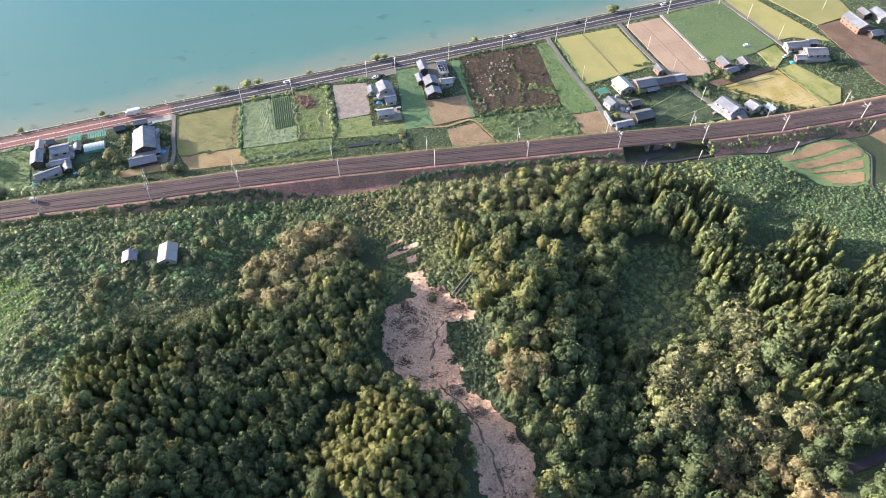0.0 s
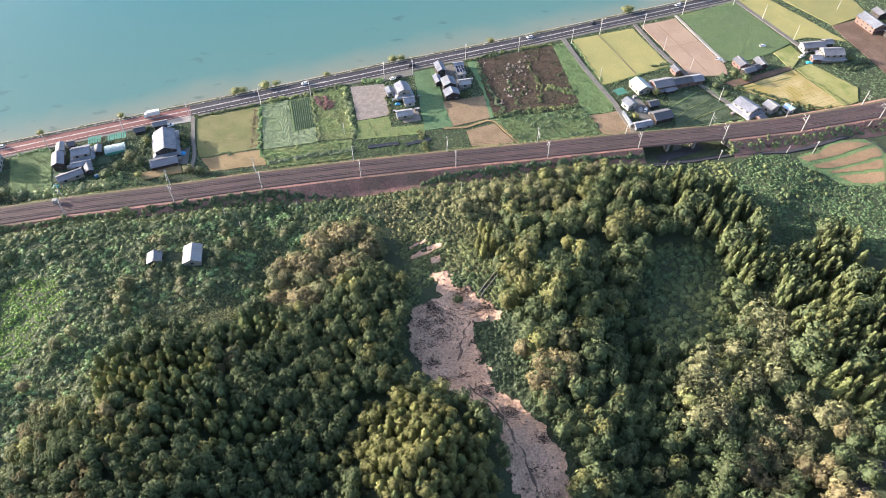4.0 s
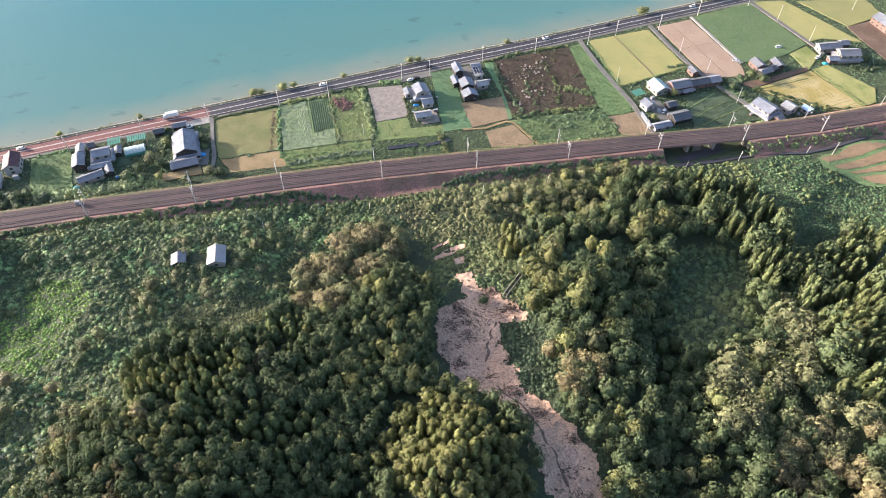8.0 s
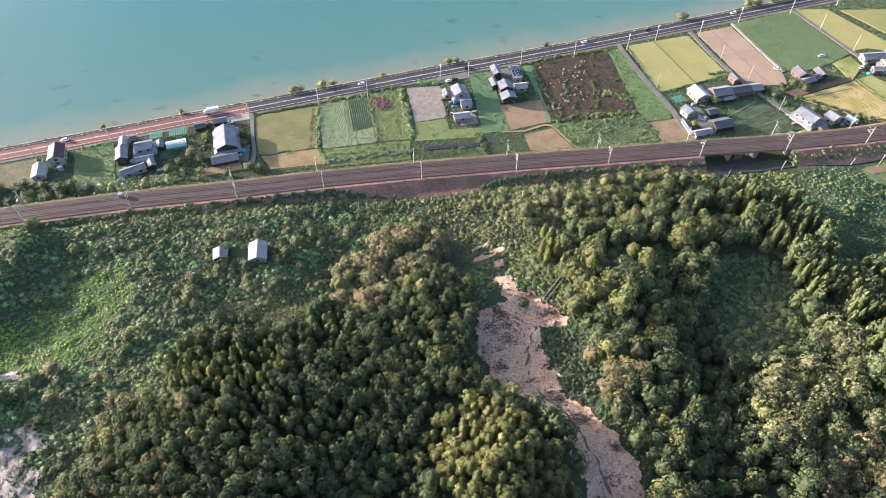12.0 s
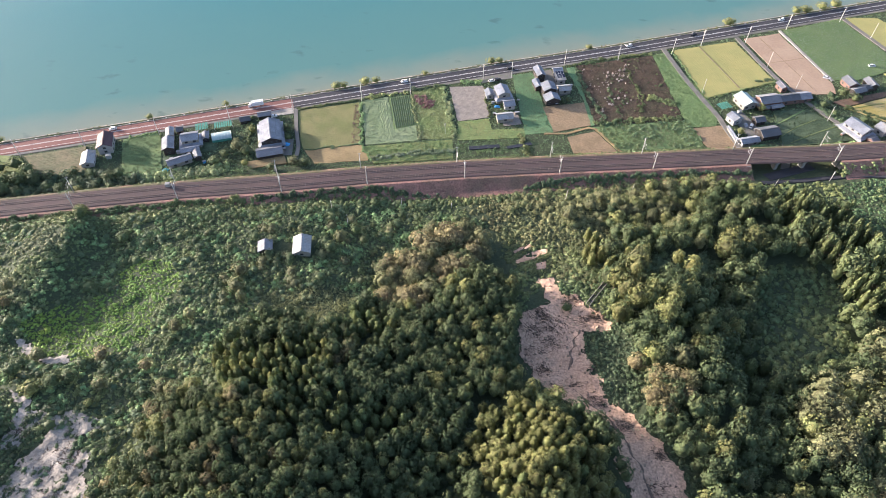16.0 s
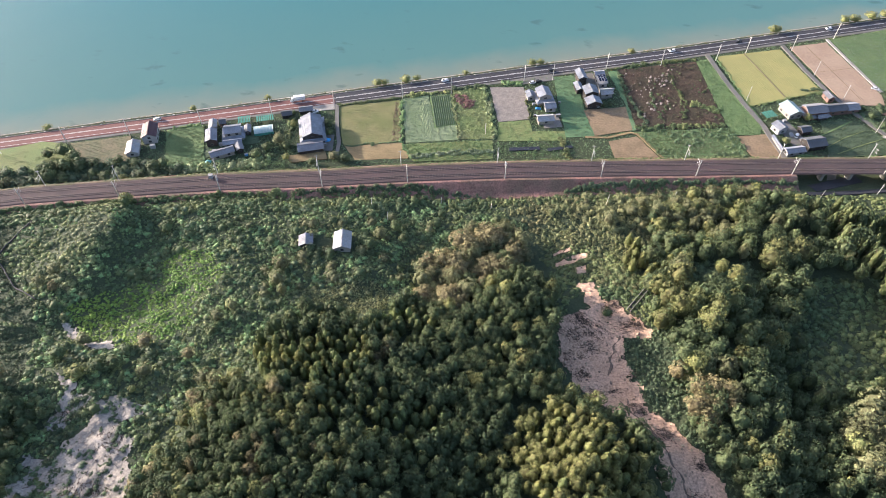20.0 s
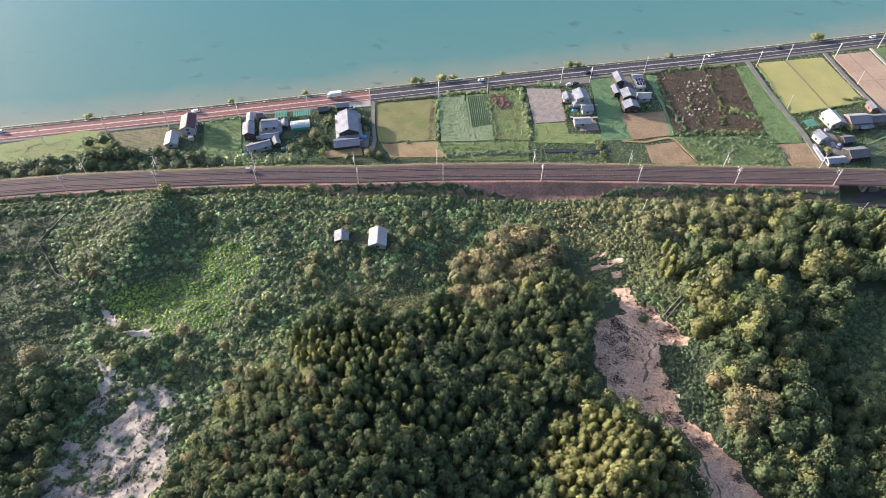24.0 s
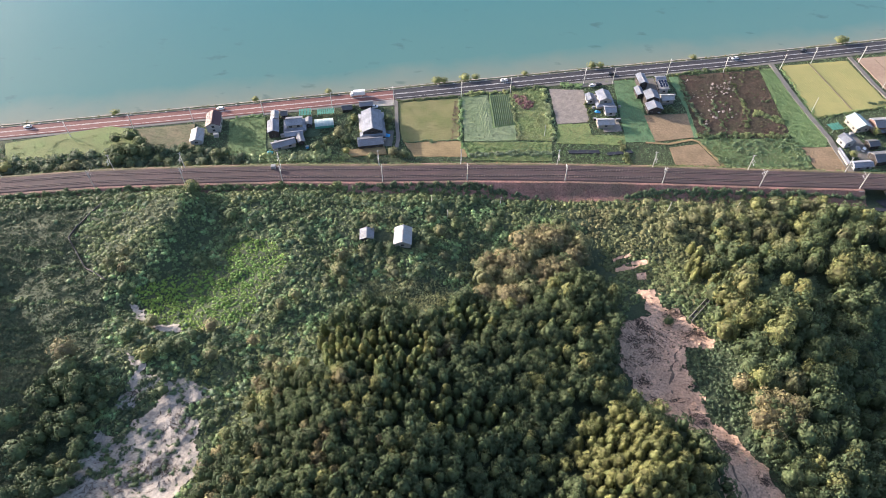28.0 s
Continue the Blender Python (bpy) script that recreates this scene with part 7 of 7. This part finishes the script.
bushes("plain_grass", "lushfine", [(float(x), float(road_y(x)) - 9) for x in np.arange(-345, 301, 8.0)] + [(float(x), float(rail_y(x)) + 17) for x in np.arange(300, -346, -8.0)], 1.1, 0.5, "rough grass on the banks between the fields", 97, tuple(PLOTS), 0.3, 7, 0.0, 0.45)


# ---- furrows, field margins and hedgerows on the plain ----


def furrows(outline, direction, spacing, key, z, label, width=0.3, height=0.1, seed=1):
    """Low parallel ridges across a field, each clipped to its outline."""
    r = np.random.default_rng(seed)
    o = np.array(outline)
    d = np.array([math.cos(radians(direction)), math.sin(radians(direction))])
    n = np.array([-d[1], d[0]])
    side, along = o @ n, o @ d
    bm = bmesh.new()
    s = side.min() + spacing * 0.6
    while s < side.max():
        t = np.arange(along.min(), along.max(), 1.1)
        wob = s + 0.2 * np.sin(t * 0.25 + s) + r.normal(size=len(t)) * 0.04
        p = t[:, None] * d + wob[:, None] * n
        ok = inside(p[:, 0], p[:, 1], outline) & (r.random(len(t)) > 0.12)
        prev = None
        for k in range(len(t)):
            if not ok[k]:
                prev = None
                continue
            h = height * r.uniform(0.2, 0.45)
            row = [bm.verts.new((*(p[k] + n * w), z + dz)) for w, dz in ((-width, -0.05), (-width * 0.2, h), (width * 0.3, h * 0.9), (width, -0.05))]
            if prev:
                for a in range(3):
                    bm.faces.new((prev[a], row[a], row[a + 1], prev[a + 1]))
            prev = row
        s += spacing * r.uniform(0.9, 1.1)
    return tagged(part("furrows", bm, M[key]), label, "furrows", "", "stuff")


RICE = (([(71.8, 372.9), (112.1, 386.3), (126.8, 343.3), (82.8, 323.9)], 108, "rice", 0.29), ([(192.0, 422.1), (213.0, 422.9), (244.3, 370.5), (220.6, 375.1), (210.4, 371.1)], 118, "rice", 0.33), ([(222.0, 422.2), (269.4, 426.1), (271.8, 403.6), (242.8, 389.4)], 25, "rice", 0.34), ([(160.0, 320.5), (199.9, 338.8), (210.7, 315.0), (218.8, 299.2), (194.7, 300.7), (178.9, 309.6)], 22, "ricegold", 0.39), ([(201.0, 340.0), (212.0, 345.4), (230.4, 320.5), (225.3, 307.5), (214.9, 302.3), (211.4, 315.0)], 118, "rice", 0.40))
for n, (o, direction, key, z) in enumerate(RICE):
    furrows(o, direction, 1.0, key, z, "close rows of ripe rice plants", 0.36, 0.2, 400 + n)
furrows([(-147, 292.5), (-115.5, 302.6), (-109, 268.5), (-136.5, 261.2)], 18, 1.5, "mown", 0.10, "faint mowing lines in an olive field", 0.35, 0.07, 1)
furrows([(-135.5, 259.2), (-108, 266.2), (-102.6, 258.8), (-102.7, 255.5), (-128, 250.9)], 12, 1.3, "straw", 0.11, "lines of stubble in a tan field", 0.3, 0.09, 2)
furrows([(-104, 303), (-99.5, 306), (-90.5, 272), (-94, 271)], 108, 0.9, "palegrass", 0.14, "yellowish strip of tall grass in a pale field", 0.4, 0.28, 3)
furrows([(-9.5, 307), (12.2, 312.8), (15.4, 294.4), (-4, 287)], 15, 1.4, "brown", 0.21, "raked lines in bare brown soil", 0.35, 0.08, 4)
furrows([(3.2, 281.3), (17, 287), (27.3, 270.8), (6, 270)], 13, 1.3, "brown", 0.27, "raked lines in bare brown soil", 0.35, 0.08, 5)
furrows([(71.5, 294.3), (87.5, 298), (92, 281.8), (77, 279.2)], 75, 1.2, "brown", 0.28, "dry stalks in rows on brown soil", 0.35, 0.14, 6)
furrows([(119.5, 389), (142, 397), (159, 344), (157.8, 335), (138, 332.2)], 108, 1.7, "pink", 0.30, "long raked furrows in a pinkish-brown field", 0.35, 0.14, 7)
lane("field_drain", [(129, 392), (138, 366), (147, 338)], 0.5, "brown", "shallow brown drain across a raked field", 0.315)
lane("field_drain", [(127.5, 363), (152, 371)], 0.5, "brown", "shallow brown drain across a raked field", 0.32)
furrows([(147, 401), (187, 419.6), (207, 368.5), (192, 358.5), (175, 350), (162, 349.3)], 110, 2.4, "lush", 0.34, "faint lines through a green field", 0.4, 0.1, 8)
furrows([(243, 387.7), (262, 396), (279, 356.5), (261.6, 317), (255.7, 329), (246.2, 373.8)], 115, 1.5, "plough", 0.35, "ploughed ridges of dark soil", 0.4, 0.16, 9)
furrows([(161, 320.5), (199.5, 337.8), (209.7, 315), (217.8, 300), (195, 301.7), (180, 310.2)], 22, 3.1, "ricegreen", 0.42, "tramlines through golden rice", 0.2, 0.09, 10)
furrows([(119.6, 314), (138, 316.7), (155.5, 292.6), (116.8, 283.6)], 38, 1.5, "soilgreen", 0.42, "vegetable rows in a kitchen garden", 0.4, 0.12, 11)
furrows([(-279, 242.5), (-252.8, 252), (-245, 235), (-264, 227)], 20, 1.2, "dry", 0.45, "dry weedy rows in a field", 0.4, 0.16, 13)
for n, (dark, key, w) in enumerate((([(88.6, 378.2), (96.5, 357), (104.3, 335.2)], "mud", 0.35), ([(115.9, 301.2), (135.9, 316.4)], "lush", 0.9), ([(117.2, 291.9), (128, 301), (139.8, 308.0)], "weeds", 0.4), ([(120.9, 286.7), (136, 296), (149.3, 303)], "weeds", 0.5), ([(160.4, 319.3), (195.0, 331.0)], "ricegreen", 0.6))):
    lane("field_path", dark, w, key, "narrow trodden line through a field", 0.56 + 0.004 * n)
lane("plastic_mulch", [(-50, 268.5), (-34, 271.5)], 2.6, "cardark", "black plastic sheet over vegetable beds", 0.4)
lane("plastic_mulch", [(-30, 270.5), (-17, 275)], 2.2, "cardark", "black plastic sheet over vegetable beds", 0.42)


def hedgerow(pts, wide, radius, key, label, seed, chance=1.0, base=0.1):
    """A line of weeds or shrubs along the edge of a field."""
    p = [Vector((*q, 0)) for q in pts]
    o = []
    for sgn, seq in ((1, range(len(p))), (-1, range(len(p) - 1, -1, -1))):
        for i in seq:
            d = (p[min(i + 1, len(p) - 1)] - p[max(i - 1, 0)]).normalized()
            o.append((p[i].x - sgn * d.y * wide / 2, p[i].y + sgn * d.x * wide / 2))
    bushes("field_margin", key, o, radius * 0.85, radius, label, seed, (), 0.9, 16, base, 0.27, chance)


for n, (pts, wide, radius, key) in enumerate((
    ([(-113.2, 304), (-107.7, 268.4), (-102.8, 259.3), (-100, 254)], 1.4, 0.6, "kudzu"), ([(-149, 294.5), (-131, 300.5), (-114.5, 306)], 1.6, 0.6, "weedleaf"), ([(-113.5, 307.7), (-98, 312.5), (-87.7, 315.2)], 2.2, 0.8, "weedleaf"),
    ([(-86, 318.5), (-78, 321), (-67, 325)], 2.6, 0.9, "darkleaf"), ([(-68.5, 323), (-64, 305), (-58, 277)], 2.6, 0.9, "lush_leaf"), ([(-86, 316), (-80, 288), (-76, 274)], 1.6, 0.7, "lush_leaf"), ([(-136.6, 260.2), (-108, 267.3)], 0.8, 0.4, "lushfine"),
    ([(-100, 256), (-80, 262), (-58, 266)], 3.0, 0.8, "palegrassleaf"), ([(-83, 312), (-77, 306), (-73, 304)], 7.0, 0.9, "bankleaf"), ([(-57.7, 328.1), (-45.6, 329.7)], 3.0, 0.6, "kudzu"), ([(-43.5, 324), (-40.2, 296.5)], 1.0, 0.5, "reedgrass"), ([(-24, 283), (-20, 270), (-16, 262)], 2.6, 0.9, "reedgrass"),
    ([(6.5, 350.3), (21.9, 357), (41.1, 363.5), (58, 368)], 2.4, 0.8, "weedleaf"), ([(11, 349), (14.5, 325), (19.4, 311), (23.9, 300), (17.5, 293.5)], 1.8, 0.8, "darkleaf"), ([(17.5, 294.5), (30.5, 297), (44.7, 300.6), (66, 304)], 3.4, 0.9, "weedleaf"), ([(40.5, 351), (43, 336), (47, 322), (44, 306)], 1.6, 0.7, "weedleaf"), ([(28, 330), (29, 318), (33.3, 303)], 1.4, 0.7, "weedleaf"),
    ([(50, 322), (66, 316)], 5.0, 0.8, "weedleaf"), ([(114.5, 342), (126, 346), (132, 338)], 2.4, 0.8, "darkleaf"), ([(137, 330), (144, 320), (153, 310), (157, 300)], 3.4, 1.0, "darkleaf"), ([(158, 334), (150, 322)], 3.0, 1.1, "darkleaf"), ([(160, 322), (178, 312), (193, 303), (218, 299)], 2.4, 0.8, "weedleaf"), ([(165, 309), (180, 304), (193, 302)], 2.2, 0.9, "darkleaf"),
    ([(98, 283), (116, 281), (156, 289), (163, 292)], 3.0, 0.7, "kudzu"), ([(201, 341), (212, 318), (221, 300)], 1.2, 0.5, "weedleaf"), ([(226, 344), (236, 340), (248, 346)], 4.0, 1.0, "darkleaf"), ([(71, 373), (83, 325)], 1.2, 0.5, "kudzu"), ([(82.5, 323), (104, 333), (128, 343)], 1.2, 0.5, "weedleaf"),
    ([(-203, 262), (-198, 236)], 2.0, 0.9, "darkleaf"), ([(-213, 232), (-190, 238), (-172, 244)], 7.0, 1.1, "lush_leaf"), ([(-172, 285), (-168, 262)], 2.4, 1.0, "weedleaf"), ([(-158, 258), (-155, 278)], 3.0, 1.1, "darkleaf"), ([(-232, 262), (-218, 268)], 2.4, 0.7, "kudzu"))):
    hedgerow(pts, wide, radius, key, "weeds and shrubs along a field margin", 200 + n)
WEST_SCRUB = [(-345, 190), (-296, 204), (-269, 212.5), (-245, 218.5), (-210, 228), (-212, 232), (-225, 233), (-242, 235), (-255, 232), (-266, 228), (-287, 222), (-304, 217), (-345, 204)]
bushes("trackside_scrub", "darkleaf", WEST_SCRUB, 1.9, 1.9, "dense scrub between the tracks and the fields", 98, (), 1.1, 34, 0.2, 0.2)
bushes("trackside_scrub", "lush_leaf", WEST_SCRUB, 3.4, 1.6, "pale feathery bushes in the trackside scrub", 99, (), 1.3, 30, 0.4, 0.2, 0.55)
for n, (x, y) in enumerate(((-278, 224), (-271, 230), (-286, 231), (-279, 234), (-271, 223), (-265, 224), (-259, 228), (-282, 217), (-276, 215), (-248, 232), (-239, 231), (-229, 230), (-225, 233))):
    k = 0.8 + 0.4 * ((n * 0.618) % 1)
    tree("broad", x, y, (6 if x < -263 else 4.2) * k, (7 if x < -263 else 5.5) * k, n * 1.7, 0.0)
for o, seed in (([(-27.8, 338.0), (-15.0, 341.4), (-10.4, 311.2), (-5.0, 285.6), (-20.2, 282.4), (-24.1, 308.8)], 301), ([(4.6, 347.8), (9.3, 349.8), (17.9, 293.9), (15.7, 292.6), (13.1, 315.3)], 302)):
    bushes("lawn_tufts", "lushfine", o, 0.8, 0.34, "short rough grass on a lawn", seed, (), 0.12, 7, 0.22, 0.5)
bushes("mown_tufts", "reedgrass", [(-147, 292.5), (-115.5, 302.6), (-109, 268.5), (-136.5, 261.2)], 1.1, 0.3, "thin olive grass in a mown field", 303, (), 0.15, 6, 0.1, 0.5, 0.7)
bushes("margin_soil_weeds", "bankleaf", [(-118, 302), (-113.5, 303.5), (-108, 268), (-112, 268)], 1.0, 0.4, "reddish weeds at the edge of a mown field", 304, (), 0.4, 8, 0.1, 0.45)
bushes("plot_weeds", "lushfine", [(16.3, 291.7), (70.3, 302.2), (74.9, 278.1), (30.8, 270.3), (20.4, 287.2)], 1.6, 0.8, "tall pale weeds among bean rows", 305, (), 0.8, 14, 0.25, 0.3, 0.6)
track("underpass_yard", [(100, 256), (112, 262), (126, 268)], 6.0, "asphalt", "grey paved ground under the railway bridge", 0.3)
hedgerow([(-56.9, 228.8), (-63.3, 209.8), (-74.7, 195.3), (-88.8, 177.4), (-90.9, 169.3)], 1.6, 0.9, "darkleaf", "dark overgrown hedge down the old terraces", 350, 1.0, None)
for n, pts in enumerate(([(-284, 146), (-272, 147), (-261, 149)], [(-283, 136), (-270, 137.3), (-257, 140.6), (-246, 140)], [(-273, 120.5), (-258, 120.2), (-245, 123), (-233, 123)], [(-264, 107), (-249, 108), (-235, 110.6), (-224, 110)], [(-254, 94), (-246, 93.7), (-239, 95), (-233, 94)], [(-244, 82), (-239, 81.5), (-230, 82)])):
    hedgerow(pts, 1.3, 0.7, "weedleaf", "taller grass along the edge of an old terrace", 340 + n, 1.0, None)
for n, pts in enumerate(([(-184, 97), (-176, 88), (-168, 84)], [(-188, 80), (-178, 78), (-168, 80)], [(-192, 68), (-180, 70), (-167, 70)], [(-197, 60), (-186, 58), (-174, 62)], [(-182, 94), (-180, 76), (-184, 60)], [(-174, 86), (-172, 70), (-176, 56)], [(-200, 52), (-190, 64), (-186, 74)], [(-204, 101), (-196, 96), (-192, 86)])):
    hedgerow(pts, 1.5, 0.7, "darkleaf", "scrub growing along cracks in the sand", 320 + n, 0.75, None)

# ---- the remaining trees, joined ----
REST = {"cedar": ("cedar_wood", "dense dark green cedar wood"), "lime": ("light_wood", "yellow-green trees of the wood"), "broad": ("broadleaf_wood", "dense dark green broadleaf wood"), "autumn": ("brown_wood", "browning trees of the wood"), "silver": ("grey_wood", "grey-green withering trees"), "bamboo": ("bright_grove", "bright green feathery grove")}
for key, pieces in rest.items():
    n, vs, fs, ns = 0, [], [], []
    for v, f, face in pieces:
        ns.append(face)
        vs.append(v)
        fs.append(f + n)
        n += len(v)
    tagged(new(REST[key][0], mesh_from(REST[key][0], np.concatenate(vs), np.concatenate(fs), M[key], True, np.concatenate(ns))), REST[key][1], "trees", "", "stuff")
